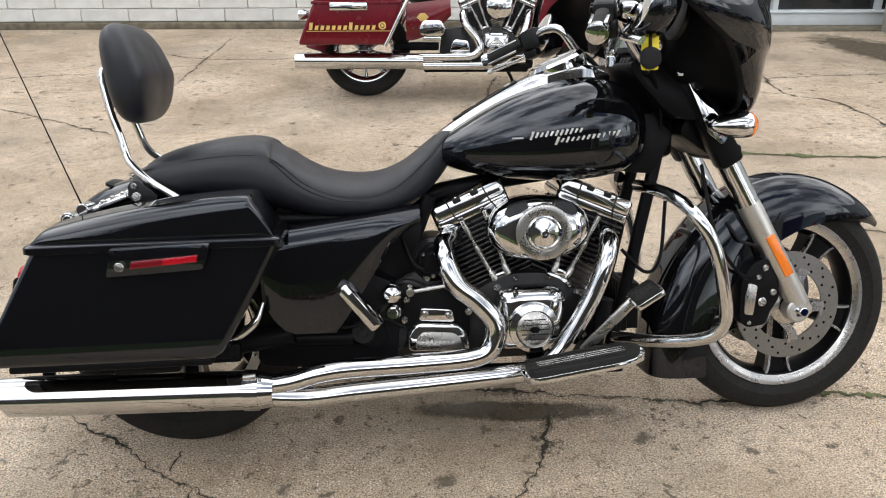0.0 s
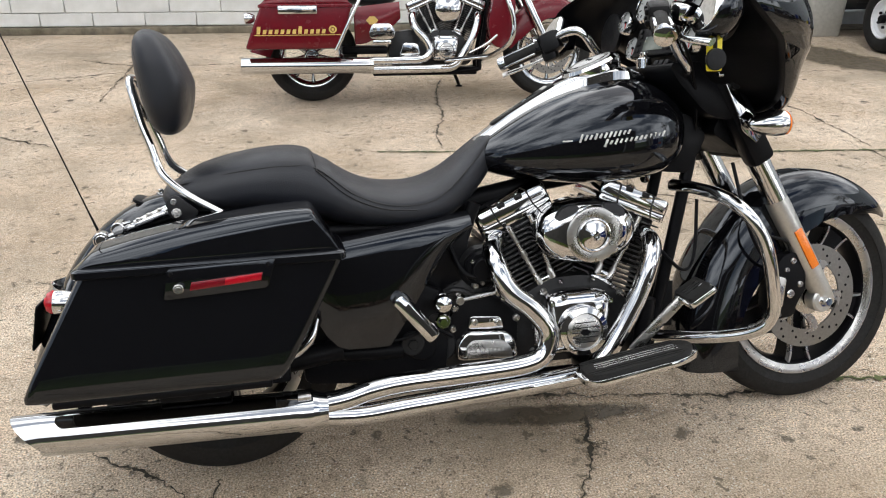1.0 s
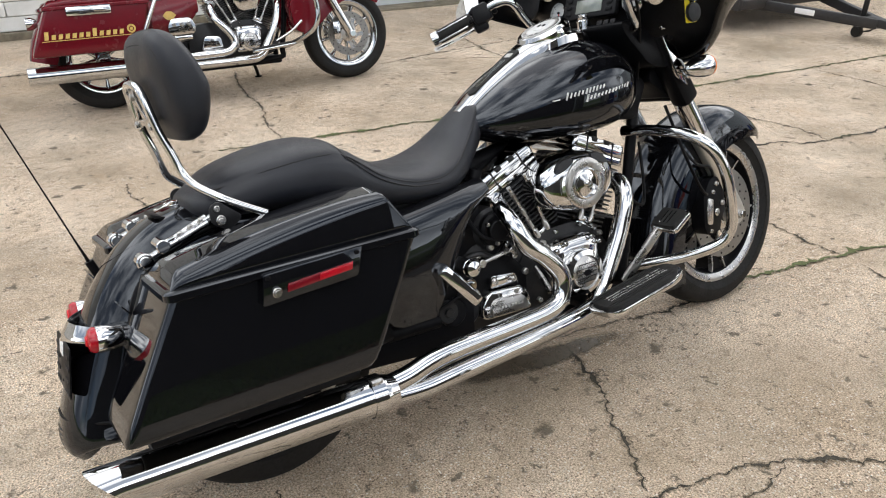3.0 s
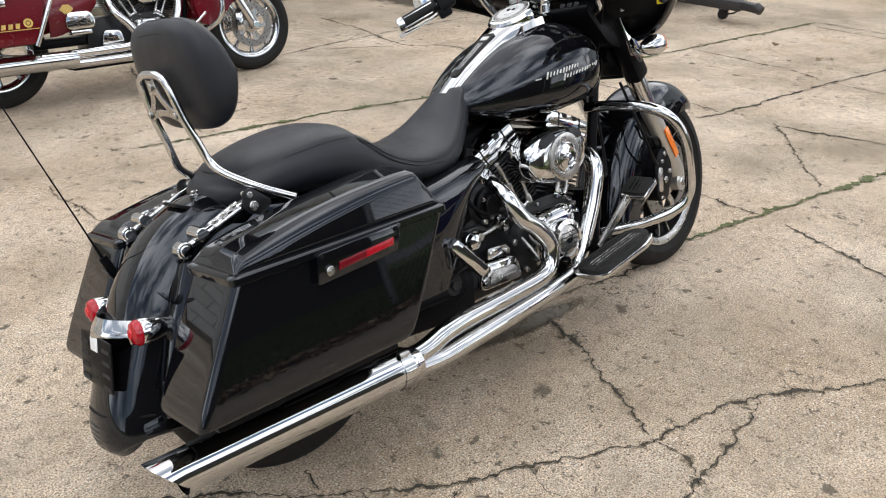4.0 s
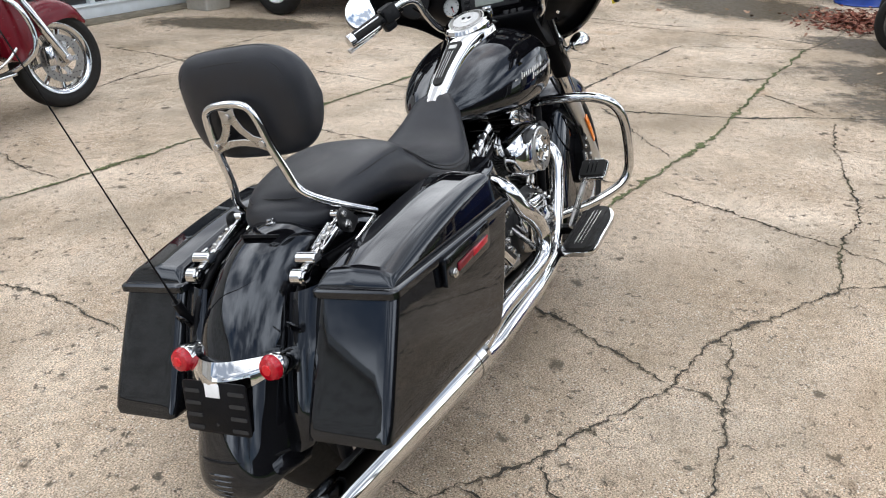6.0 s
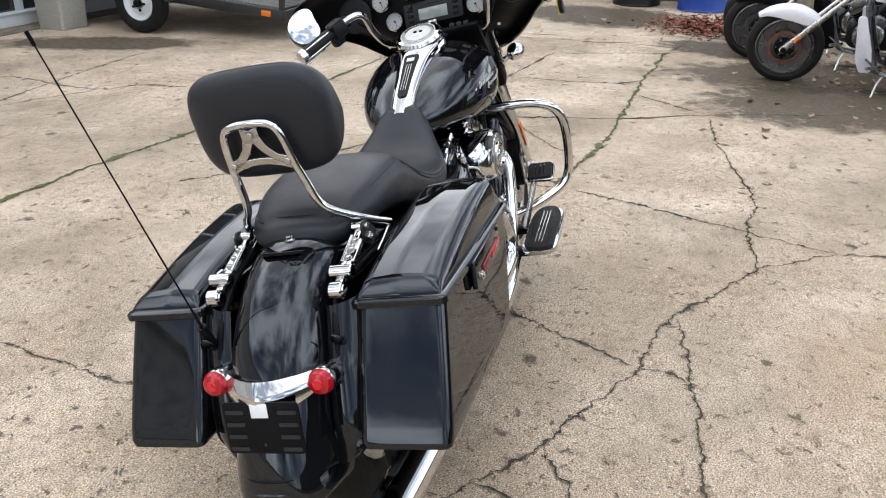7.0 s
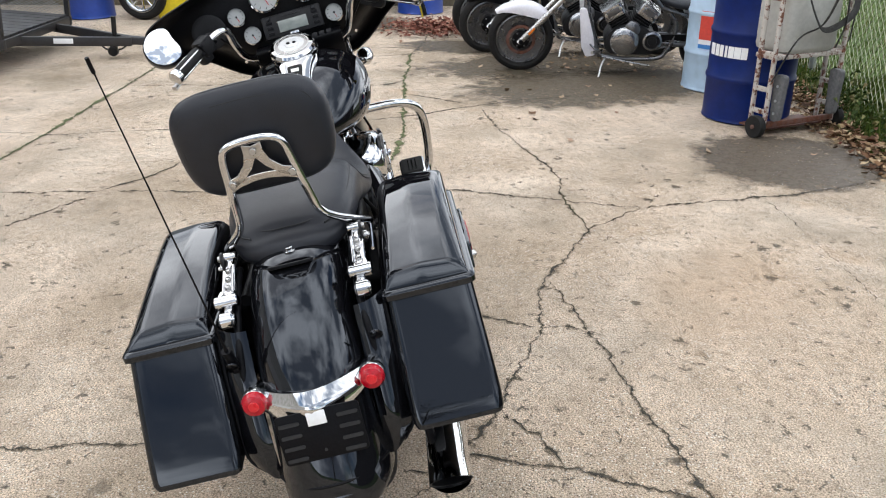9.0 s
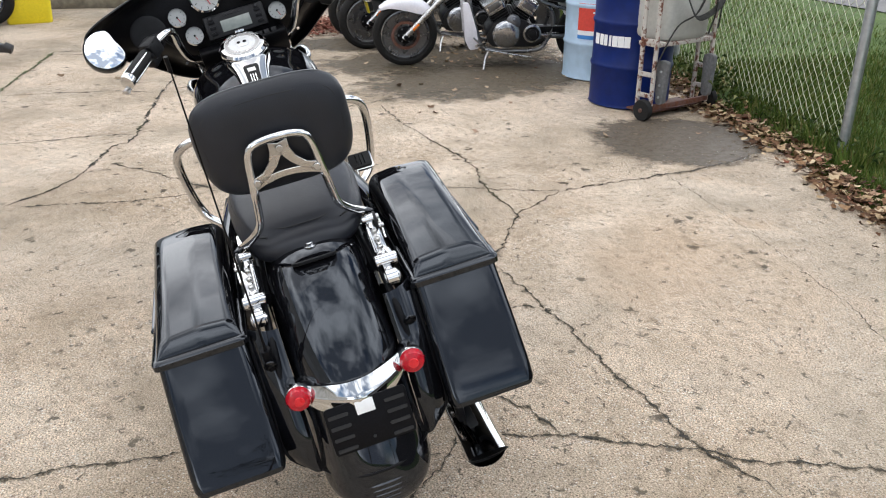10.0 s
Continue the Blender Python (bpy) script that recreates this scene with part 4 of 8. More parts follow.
def saddlebag(parent, side, spec, mat, label):
    """A hard pannier: tapered body, lid with lip, rising to the front. spec gives the side view and the widths."""
    inner, outer = spec["inner"], spec["outer"]

    def ring(z, x0, x1, y0, y1, r=0.020, lift=None):
        r = max(0.003, min(r, (x1 - x0) * 0.3, (y1 - y0) * 0.3))
        base = [(x0, y0), (x1, y0), (x1, y1), (x0, y1)]
        out = []
        for k in range(4):
            a, b, c = (Vector(base[(k + q) % 4]) for q in (-1, 0, 1))
            p, q = b + (a - b).normalized() * r, b + (c - b).normalized() * r
            out += [(1 - t) ** 2 * p + 2 * t * (1 - t) * b + t ** 2 * q for t in (i / 6 for i in range(7))]
            end = c + (b - c).normalized() * r
            out += [q.lerp(end, i / 8) for i in range(1, 8)]
        return [(p.x, side * p.y, z + (lift(p.x) if lift else 0)) for p in out]

    zb, zt = spec["low"], spec["seam"]
    rear_b, rear_t, fr_b, fr_t = spec["rear_low"], spec["rear_top"], spec["front_low"], spec["front_top"]
    rings = []
    for k, t in enumerate((0.0, 0.0, 0.03, 0.08, 0.2, 0.4, 0.6, 0.8, 1.0)):
        inset = (0.05, 0.018, 0.006, 0.001, 0, 0, 0, 0, 0)[k]
        z = zb + (zt - zb) * t + (0, 0.002, 0, 0, 0, 0, 0, 0, 0)[k]
        bulge = spec["bulge"] * math.sin(math.pi * min(1, t * 0.55 + 0.28))
        x0 = rear_b + (rear_t - rear_b) * t ** 1.05 + inset
        x1 = fr_b + (fr_t - fr_b) * t ** 0.92 - inset
        rings.append(ring(z, x0, x1, inner + inset + spec["tuck"] * (1 - t), outer - spec["tuck"] * (1 - t) + bulge - inset))
    body = part("bag_body", loft(rings), mat, parent, label, sharp=45)
    x0, x1 = spec["rear_top"], spec["front_top"]
    e, bul = 0.009, spec["bulge"] * 0.5
    lip = loft([ring(zt + z, x0 - e + i, x1 + e - i, inner - e + i, outer + e - i + bul) for z, i in ((0.001, 0.004), (0.004, 0.0), (0.017, 0.0), (0.021, 0.004), (0.024, 0.014))])
    base, h0, h1 = zt + 0.020, spec["lid_rear"], spec["lid_front"]
    length = x1 - x0
    # stations from the rear foot over the rear facet, along the crown, down the front facet: place, crown height, side crease height, chamfer
    rows = []
    for t, f in ((0.010, 0.0), (0.016, 0.22), (0.040, 0.72), (0.060, 0.92), (0.080, 1.0)):
        rows.append((t, f * h0 * 0.80, f * h0 * 0.52, 0.030 * f))
    for k in range(1, 15):
        u = k / 14
        crown = h0 * 0.80 + (h1 - h0 * 0.80) * (1 - (1 - u) ** 1.75)
        rows.append((0.080 + 0.800 * u, crown, crown * (0.65 + 0.20 * u), 0.030 - 0.008 * u))
    for t, f in ((0.895, 0.965), (0.910, 0.86), (0.950, 0.46), (0.985, 0.10), (0.990, 0.0)):
        rows.append((t, f * h1, f * h1 * 0.90, 0.022 * f + 0.002))
    shell = []
    for t, crown, crease, ch in rows:
        x, yo, yi = x0 + t * length, outer - 0.003 + bul, inner + 0.002
        c = max(crown, 0.0015)
        k = min(1.0, c / 0.02)
        pts = [(yi, 0.0), (yi + 0.003 * k, c * 0.70), (yi + 0.020 * k, c * 0.985), ((yi + yo) / 2 - 0.01, c + 0.005 * k), (yo - ch - 0.004 * k, c * 0.99), (yo - 0.005 * k, max(crease, 0.0010)), (yo, 0.0)]
        shell.append([(x, side * y, base + z) for y, z in rounded(pts, 0.014, 4)])
    lid = part("bag_lid", join(lip, loft(shell)), mat, parent, label.replace("body", "lid"), sharp=30)
    for ob in (body, lid):
        even = ob.modifiers.new("even_shading", "WEIGHTED_NORMAL")
        even.keep_sharp, even.weight = True, 80
    return body, lid


HERO_BAG = {"inner": 0.195, "outer": 0.386, "low": 0.342, "seam": 0.604, "rear_low": -0.386, "rear_top": -0.243, "front_low": 0.150, "front_top": 0.298,
            "bulge": 0.003, "tuck": -0.006, "lid_rear": 0.042, "lid_front": 0.092}


def bolt(x, y, z, r=0.008, h=0.008, axis="Y"):
    return lathe([(r, -h / 2), (r, h / 4), (r * 0.7, h / 2), (r * 0.35, h / 2), (r * 0.3, h / 4)], 12, hub(x, y, z, axis) if axis != "Z" else Matrix.Translation((x, y, z)))


def slant_box(c, along, length, wide, thick, bevel=0.006):
    """A bevelled bar from c along a direction, wide across y."""
    d = Vector(along).normalized()
    q = d.to_track_quat("X", "Z").to_matrix().to_4x4()
    return moved(box(length / 2, 0, 0, length, wide, thick, bevel), Matrix.Translation(c) @ q)


def cylinder_unit(parent, foot, lean, fin_mat, head_mat):
    """One finned cylinder with its head and rocker cover, leaning in the engine's V."""
    m = Matrix.Translation(foot) @ Matrix.Rotation(radians(lean), 4, "Y")
    barrel = part("cylinder", moved(lathe([(0.056, 0.0), (0.056, 0.25)], 28), m), fin_mat, parent, "black finned engine cylinder")
    for k in range(17):
        z = 0.048 + k * 0.0134
        w = 0.094 + 0.010 * min(1.0, k / 9)
        o = rounded([(-w, -w), (w, -w), (w, w), (-w, w)], 0.030, 4)
        part("cooling_fin", moved(slab(o, z, z + 0.0046, "Z", 0.0008, 1), m), FIN, barrel, sharp=30)
    head = part("cylinder_head", moved(slab(rounded([(-0.088, -0.092), (0.088, -0.092), (0.088, 0.092), (-0.088, 0.092)], 0.03, 4), 0.14, 0.278, "Z", 0.004), m), fin_mat, parent)
    lower = rounded([(-0.103, -0.104), (0.103, -0.104), (0.098, 0.10), (-0.098, 0.10)], 0.016, 4)
    part("rocker_box", moved(slab(lower, 0.278, 0.300, "Z", 0.004, 2), m), head_mat, head, "chrome rocker box")
    sides = []
    for z, f in ((0.301, 0.992), (0.303, 1.0), (0.333, 0.988), (0.338, 0.962), (0.340, 0.90)):
        sides.append([(a * f, b * f, z) for a, b in lower])
    part("rocker_cover", moved(loft(sides), m), head_mat, head, "chrome rocker cover", sharp=32)
    for sx in (-0.052, 0.050):
        part("cover_groove", moved(tube([(sx + 0.010, -0.1045, 0.281), (sx + 0.003, -0.1050, 0.300), (sx, -0.1035, 0.325), (sx - 0.001, -0.0990, 0.339), (sx - 0.001, -0.05, 0.3405)], 0.0022, 6, 4), m), CAST, head)
        part("cover_notch", moved(box(sx + (0.026 if sx < 0 else -0.026), -0.096, 0.334, 0.022, 0.018, 0.014, 0.003), m), CAST, head)
    part("rocker_gasket", moved(slab([(a * 1.004, b * 1.004) for a, b in lower], 0.2995, 0.3015, "Z", 0), m), CAST, head)
    for sx in (-0.026, 0.024):
        part("cover_bolt", moved(join(bolt(0, 0, 0.004, 0.0060, 0.010, "Z"), disc(0, 0, -0.005, 0.0100, 0.010, "Z", 16)), m @ Matrix.Translation((sx, -0.090, 0.334))), head_mat, head)
    return barrel


def engine(parent, x, metal, finmat, cam_label):
    """An air-cooled V-twin, seen from its right: crankcase, two cylinders, cam cover, tappet blocks, pushrod tubes."""
    case = part("crankcase", join(slab(rounded([(x - 0.17, 0.225), (x + 0.16, 0.225), (x + 0.20, 0.30), (x + 0.13, 0.40), (x + 0.05, 0.455), (x - 0.06, 0.455), (x - 0.15, 0.41), (x - 0.20, 0.33)], 0.04), -0.135, 0.15, "Y", 0.012)),
                CAST, parent, "dark cast crankcase")
    for lean, foot in ((-23, -0.030), (23, 0.062)):
        cylinder_unit(parent, (x + foot, 0.0, 0.350), lean, finmat, metal)
    cover = rounded([(x - 0.088, 0.255), (x + 0.055, 0.255), (x + 0.075, 0.30), (x + 0.092, 0.37), (x + 0.088, 0.412), (x + 0.05, 0.425), (x - 0.05, 0.425), (x - 0.088, 0.412), (x - 0.098, 0.36)], 0.022)
    mx, mz = x, 0.335
    domes = [[(mx + (a - mx) * f, y, mz + (b - mz) * f) for a, b in cover] for y, f in ((-0.128, 1.0), (-0.150, 1.0), (-0.166, 0.975), (-0.177, 0.92), (-0.184, 0.82), (-0.188, 0.66), (-0.190, 0.45))]
    cam_cover = part("cam_cover", loft(domes), metal, case, "chrome cam cover")
    part("timer_ring", lathe([(0.062, 0.0), (0.066, 0.010), (0.064, 0.026), (0.050, 0.030), (0.047, 0.024)], 40, Matrix.Translation((x, -0.186, 0.325)) @ AXLE), metal, cam_cover)
    part("timer_cover", lathe([(0.047, 0.0), (0.047, 0.026), (0.040, 0.031), (0.0, 0.032)], 40, Matrix.Translation((x, -0.186, 0.325)) @ AXLE), STEEL, cam_cover, cam_label)
    for k in range(5):
        dz = -0.026 + k * 0.013
        half = math.sqrt(0.040 ** 2 - dz ** 2) * 0.92
        part("cover_line", box(x, -0.2185, 0.325 + dz, 2 * half, 0.003, 0.0022), CAST, cam_cover)
    part("cover_emblem", slab([(x - 0.016, 0.325), (x - 0.006, 0.333), (x + 0.006, 0.333), (x + 0.016, 0.325), (x + 0.006, 0.317), (x - 0.006, 0.317)], -0.2205, -0.217, "Y", 0), SATIN, cam_cover)
    for bx, bz in ((-0.078, 0.40), (-0.045, 0.415), (0.05, 0.415), (0.078, 0.395), (-0.082, 0.275), (0.045, 0.268)):
        part("cover_bolt", bolt(x + bx, -0.190, bz, 0.008, 0.012), metal, cam_cover)
    for s in (-1, 1):
        m = Matrix.Translation((x + s * 0.066 + 0.006, -0.108, 0.418)) @ Matrix.Rotation(radians(s * 24), 4, "Y")
        block = part("tappet_block", moved(join(box(0, 0, 0.008, 0.070, 0.05, 0.036, 0.007), box(0, -0.008, 0.034, 0.050, 0.030, 0.020, 0.006)), m), metal, case, "chrome tappet block")
        for k in (-1, 1):
            part("pushrod_tube", moved(join(lathe([(0.0065, 0.03), (0.0065, 0.21)], 14), lathe([(0.0100, 0.03), (0.0100, 0.056), (0.007, 0.060)], 14), lathe([(0.008, 0.115), (0.0095, 0.12), (0.0095, 0.13), (0.008, 0.135)], 14)),
                                       m @ Matrix.Translation((k * 0.017, -0.018, 0.0)) @ Matrix.Rotation(radians(k * 4), 4, "Y")), STEEL, block)
        for k in (-1, 1):
            part("block_bolt", moved(bolt(k * 0.030, -0.034, 0.014, 0.007, 0.012), m), metal, block)
    return case


def air_cleaner(parent, x, z, metal):
    """The oval chrome air-cleaner cover, with its round insert."""
    rings = []
    for y, f in ((-0.105, 0.93), (-0.115, 1.0), (-0.165, 1.0), (-0.185, 0.965), (-0.199, 0.90), (-0.208, 0.80), (-0.213, 0.66), (-0.215, 0.54)):
        rings.append([(x + 0.133 * f * math.cos(a), y, z + 0.0885 * f * math.sin(a) * (1 + 0.06 * math.cos(2 * a))) for a in (2 * math.pi * k / 64 for k in range(64))])
    cover = part("air_cleaner", loft(rings), metal, parent, "oval chrome air cleaner cover", sharp=45)
    at = Matrix.Translation((x + 0.006, -0.207, z - 0.003)) @ AXLE
    part("insert_ring", lathe([(0.066, 0.0), (0.0715, 0.005), (0.0705, 0.011), (0.066, 0.013), (0.046, 0.010), (0.045, 0.002)], 48, at), STEEL, cover, "brushed metal ring")
    part("insert_dish", lathe([(0.045, 0.010), (0.043, 0.016), (0.040, 0.017), (0.037, 0.010), (0.026, 0.0115), (0.014, 0.016), (0.0, 0.018)], 40, at), metal, cover)
    part("cover_screw", moved(bolt(0, 0, 0, 0.012, 0.014), Matrix.Translation((x + 0.006, -0.228, z - 0.003))), metal, cover)
    for s in (-1, 1):
        rings = []
        for q in range(7):
            a = math.pi / 2 + s * (0.32 + q * 0.105)
            hw = 0.012 * math.sin(math.pi * (q + 0.5) / 7) + 0.003
            c = Vector((x + 0.108 * math.cos(a), -0.2085, z + 0.073 * math.sin(a)))
            up = Vector((math.cos(a), 0, math.sin(a)))
            rings.append([c + up * hw + Vector((0, 0.006, 0)), c + up * hw * 0.8 - Vector((0, 0.004, 0)), c - up * hw * 0.8 - Vector((0, 0.0105, 0)), c - up * hw + Vector((0, 0.002, 0))])
        part("cover_scallop", loft(rings), CAST, cover)
    return cover


def exhaust(parent, metal, rear_path, front_path, muffler, radii, cut):
    rear = part("exhaust_header", tube(rear_path, 0.0265, 18, 7), metal, parent, "chrome rear header pipe")
    front = part("exhaust_header", tube(front_path, 0.0265, 18, 7), metal, parent, "chrome front header pipe")
    body = tube(muffler, radii, 28, 5)
    end = min(v.co.x for v in body.verts)
    for v in body.verts:
        if v.co.x < end + 0.01:
            v.co.x += cut * (v.co.z - muffler[-1][2])
    bmesh.ops.delete(body, geom=[f for f in body.faces if len(f.verts) == 28 and f.calc_center_median().x < end + 0.06], context="FACES_ONLY")
    inner = [[(x + (cut * r * math.sin(a) if k == 0 else 0), muffler[-1][1] + r * math.cos(a), muffler[-1][2] + r * math.sin(a)) for a in (2 * math.pi * s / 28 for s in range(28))]
             for k, (x, r) in enumerate(((muffler[-1][0], radii[-1]), (muffler[-1][0] + 0.001, radii[-1] - 0.004), (muffler[-1][0] + 0.14, radii[-1] - 0.005)))]
    for p in range(28):
        x, y, z = inner[1][p]
        inner[1][p] = (x + cut * (z - muffler[-1][2]), y, z)
    bore = loft(inner, caps=False)
    bore.faces.new([v for v in bore.verts if abs(v.co.x - muffler[-1][0] - 0.14) < 1e-5])
    muff = part("muffler", body, metal, parent, "chrome muffler with an open cut end")
    part("muffler_bore", bore, STITCH, muff, "dark hollow muffler end")
    return rear, front, muff


def build_black_bike():
    at = Matrix.Translation((-0.4896, 1.9628, -0.004)) @ Matrix.Rotation(radians(-1.5), 4, "Z") @ Matrix.Rotation(radians(-12.6), 4, "X")
    bike = thing("touring_motorcycle", at, "glossy black touring motorcycle with chrome engine and hard bags", "motorcycle")
    S = steering(4.0)

    # wheels
    wheel("rear_wheel", bike, 0.0, 0.306, 0.313, 0.180, 0.205)
    wheel("front_wheel", bike, 1.652, 0.312, 0.320, 0.124, 0.238, S)
    brake_disc(bike, 1.652, -0.073, 0.312, 0.152, S)
    brake_disc(bike, 1.652, 0.073, 0.312, 0.152, S, 1)
    for s in (-1, 1):
        foot = [(1.478, 0.300), (1.500, 0.272), (1.556, 0.278), (1.566, 0.312), (1.592, 0.350), (1.590, 0.400), (1.556, 0.462), (1.516, 0.452), (1.482, 0.405)]
        cal = part("brake_caliper", slab(rounded(foot, 0.014), s * 0.105 - 0.030, s * 0.105 + 0.024, "Y", 0.008), SATIN, bike, "black brake caliper", S)
        out = s * (0.130 if s > 0 else 0.136)
        part("caliper_plate", slab(rounded([(1.490, 0.312), (1.516, 0.306), (1.522, 0.350), (1.527, 0.388), (1.500, 0.398), (1.491, 0.360)], 0.008), out - 0.003, out + 0.003, "Y", 0.0015), STEEL, cal, "grey cast caliper plate")
        for cx, cz, cr in ((1.541, 0.343, 0.0125), (1.506, 0.287, 0.007), (1.528, 0.412, 0.008), (1.572, 0.368, 0.009), (1.548, 0.436, 0.009)):
            part("caliper_bolt", bolt(cx, out, cz, cr, 0.012), STEEL, cal)
        part("brake_line", tube([(1.548, s * 0.128, 0.452), (1.528, s * 0.130, 0.492), (1.480, s * 0.120, 0.512), (1.452, s * 0.095, 0.560)], 0.0045, 8, 6), PLASTIC, cal)

    # front mudguard and fork
    fender("front_fender", bike, [(1.945, 0.528, 0.030, 0.020, 2.2), (1.90, 0.573, 0.066, 0.050, 2.4), (1.83, 0.622, 0.086, 0.090, 2.8), (1.74, 0.660, 0.096, 0.125, 3.2), (1.64, 0.672, 0.100, 0.150, 3.6),
                                  (1.53, 0.646, 0.101, 0.165, 3.8), (1.43, 0.580, 0.101, 0.165, 4.0), (1.345, 0.480, 0.101, 0.160, 4.0), (1.29, 0.370, 0.101, 0.150, 4.0), (1.262, 0.250, 0.100, 0.145, 4.0), (1.258, 0.130, 0.099, 0.145, 4.0)],
           BLACK, m=S, label="glossy black skirted front fender")
    for s in (-1, 1):
        y = s * 0.118
        d = Vector((0.49, 0, -0.872)).normalized()
        top = Vector((1.300, y, 0.965))
        low = part("fork_slider", tube([top + d * 0.40, top + d * 0.43, top + d * 0.72, top + d * 0.765], [0.0275, 0.0315, 0.030, 0.024], 20, 3), FORK, bike, "satin silver fork slider", S)
        part("fork_tube", tube([top + d * 0.20, top + d * 0.405], 0.0255 + 0.006, 20, 1), CHROME, bike, "chrome fork cover tube", S)
        part("fork_shroud", slant_box(top + d * -0.03 + Vector((0, s * 0.012, 0)), d, 0.315, 0.062, 0.070, 0.016), SATIN, bike, "black upper fork shroud", S)
        part("axle_nut", join(disc(1.652, s * 0.128, 0.312, 0.021, 0.03, seg=6), disc(1.652, s * 0.150, 0.312, 0.012, 0.02)), CHROME, low)
        part("axle_clamp", join(disc(1.650, s * 0.118, 0.312, 0.034, 0.045, seg=28)), FORK, low)
        part("reflector", slant_box(top + d * 0.505 + Vector((0.0, s * 0.033, 0.0)), d, 0.125, 0.007, 0.026, 0.003), AMBER, low, "long amber reflector")
        part("fork_arm", slab(rounded([(1.298, 0.93), (1.322, 0.925), (1.415, 0.80), (1.395, 0.77), (1.36, 0.80)], 0.012), s * 0.168 - 0.006, s * 0.168 + 0.006, "Y", 0.003), CHROME, bike, "chrome signal bracket", S)
        part("bracket_bolt", disc(1.325, s * 0.178, 0.925, 0.014, 0.012), SATIN, bike, m=S)
        lamp = part("turn_signal", lathe([(0.004, -0.075), (0.016, -0.066), (0.027, -0.035), (0.0325, 0.0), (0.033, 0.022), (0.031, 0.026)], 28, Matrix.Translation((1.415, s * 0.215, 0.822)) @ Matrix.Rotation(radians(90), 4, "Y")), CHROME, bike, "chrome bullet turn signal", S)
        part("signal_lens", lathe([(0.031, 0.024), (0.031, 0.031), (0.022, 0.041), (0.0, 0.045)], 28, Matrix.Translation((1.415, s * 0.215, 0.822)) @ Matrix.Rotation(radians(90), 4, "Y")), AMBER, lamp, "amber lens")
        part("signal_stem", tube([(1.40, s * 0.172, 0.80), (1.405, s * 0.195, 0.815)], 0.011, 12, 2), CHROME, lamp)
    part("triple_clamp", join(box(1.355, 0, 0.905, 0.075, 0.30, 0.04, 0.01), box(1.455, 0, 0.745, 0.07, 0.20, 0.045, 0.012)), SATIN, bike, m=S)
    part("lower_fork_cover", slab(rounded([(1.31, 0.80), (1.40, 0.97), (1.47, 0.93), (1.455, 0.75), (1.41, 0.73)], 0.02), -0.10, 0.10, "Y", 0.012), SATIN, bike, m=S)

    # batwing fairing, its dash, gauges and mirrors
    half = [(0.0, 0.842, 1.430), (0.11, 0.846, 1.430), (0.185, 0.858, 1.420), (0.245, 0.885, 1.405), (0.295, 0.925, 1.380), (0.34, 0.968, 1.345), (0.385, 1.0, 1.31), (0.43, 1.025, 1.27), (0.475, 1.058, 1.205), (0.494, 1.105, 1.145),
            (0.478, 1.152, 1.120), (0.425, 1.182, 1.125), (0.34, 1.208, 1.15), (0.23, 1.238, 1.180), (0.11, 1.260, 1.210), (0.0, 1.266, 1.222)]
    side_ = glide([(y, z, x) for y, z, x in half], 4)
    rim = [(p.z, p.x, p.y) for p in side_] + [(p.z, -p.x, p.y) for p in reversed(side_[1:-1])]

    def shell_ring(u, swell=1.0):
        g = math.sqrt(1 - 0.93 * u * u)
        out = []
        for x, y, z in rim:
            dz = z - 1.02
            out.append((x * (1 - u) + 1.505 * u, y * g * swell, 1.02 + dz * (g if dz > 0 else g ** 0.35) - (0.020 * math.sin(math.pi * u) if dz < 0 else 0)))
        return out
    shell = loft([shell_ring(u) for u in (0.0, 0.03, 0.10, 0.2, 0.32, 0.45, 0.58, 0.7, 0.8, 0.88, 0.94, 0.98, 1.0)])
    bmesh.ops.delete(shell, geom=[f for f in shell.faces if len(f.verts) > 8 and f.calc_center_median().x < 1.4], context="FACES_ONLY")
    fairing = part("fairing", shell, BLACK, bike, "glossy black fork-mounted fairing shell", S, sharp=60)

    def inner_ring(f, deep, flat):
        out = []
        for x, y, z in rim:
            xx = x * (1 - flat) + 1.232 * flat + deep
            out.append((xx, y * f, 1.045 + (z - 1.045) * f))
        return out
    dash = loft([inner_ring(*q) for q in ((1.0, 0.0, 0.0), (0.985, -0.004, 0.0), (0.965, 0.004, 0.02), (0.93, 0.030, 0.10), (0.87, 0.050, 0.30), (0.78, 0.040, 0.60), (0.66, 0.012, 0.86), (0.55, 0.002, 0.97), (0.40, 0.0, 1.0), (0.20, 0.0, 1.0), (0.04, 0.0, 1.0))])
    bmesh.ops.delete(dash, geom=[f for f in dash.faces if len(f.verts) > 8 and f.calc_area() > 0.05], context="FACES_ONLY")
    part("dash_panel", dash, SATIN, fairing, "black inner fairing panel", sharp=60)
    part("rim_trim", loft([inner_ring(*q) for q in ((1.004, 0.002, 0.0), (1.004, -0.008, 0.0), (0.99, -0.012, 0.0), (0.978, -0.006, 0.0), (0.978, 0.004, 0.0))], caps=False, wrap=True), SATIN, fairing, "black edge trim", sharp=60)
    part("lower_dash", slab(rounded([(1.15, 0.985), (1.26, 0.985), (1.36, 0.90), (1.34, 0.83), (1.26, 0.85), (1.17, 0.945)], 0.03), -0.155, 0.155, "Y", 0.02), SATIN, fairing)
    tilt = Matrix.Rotation(radians(-70), 4, "Y")

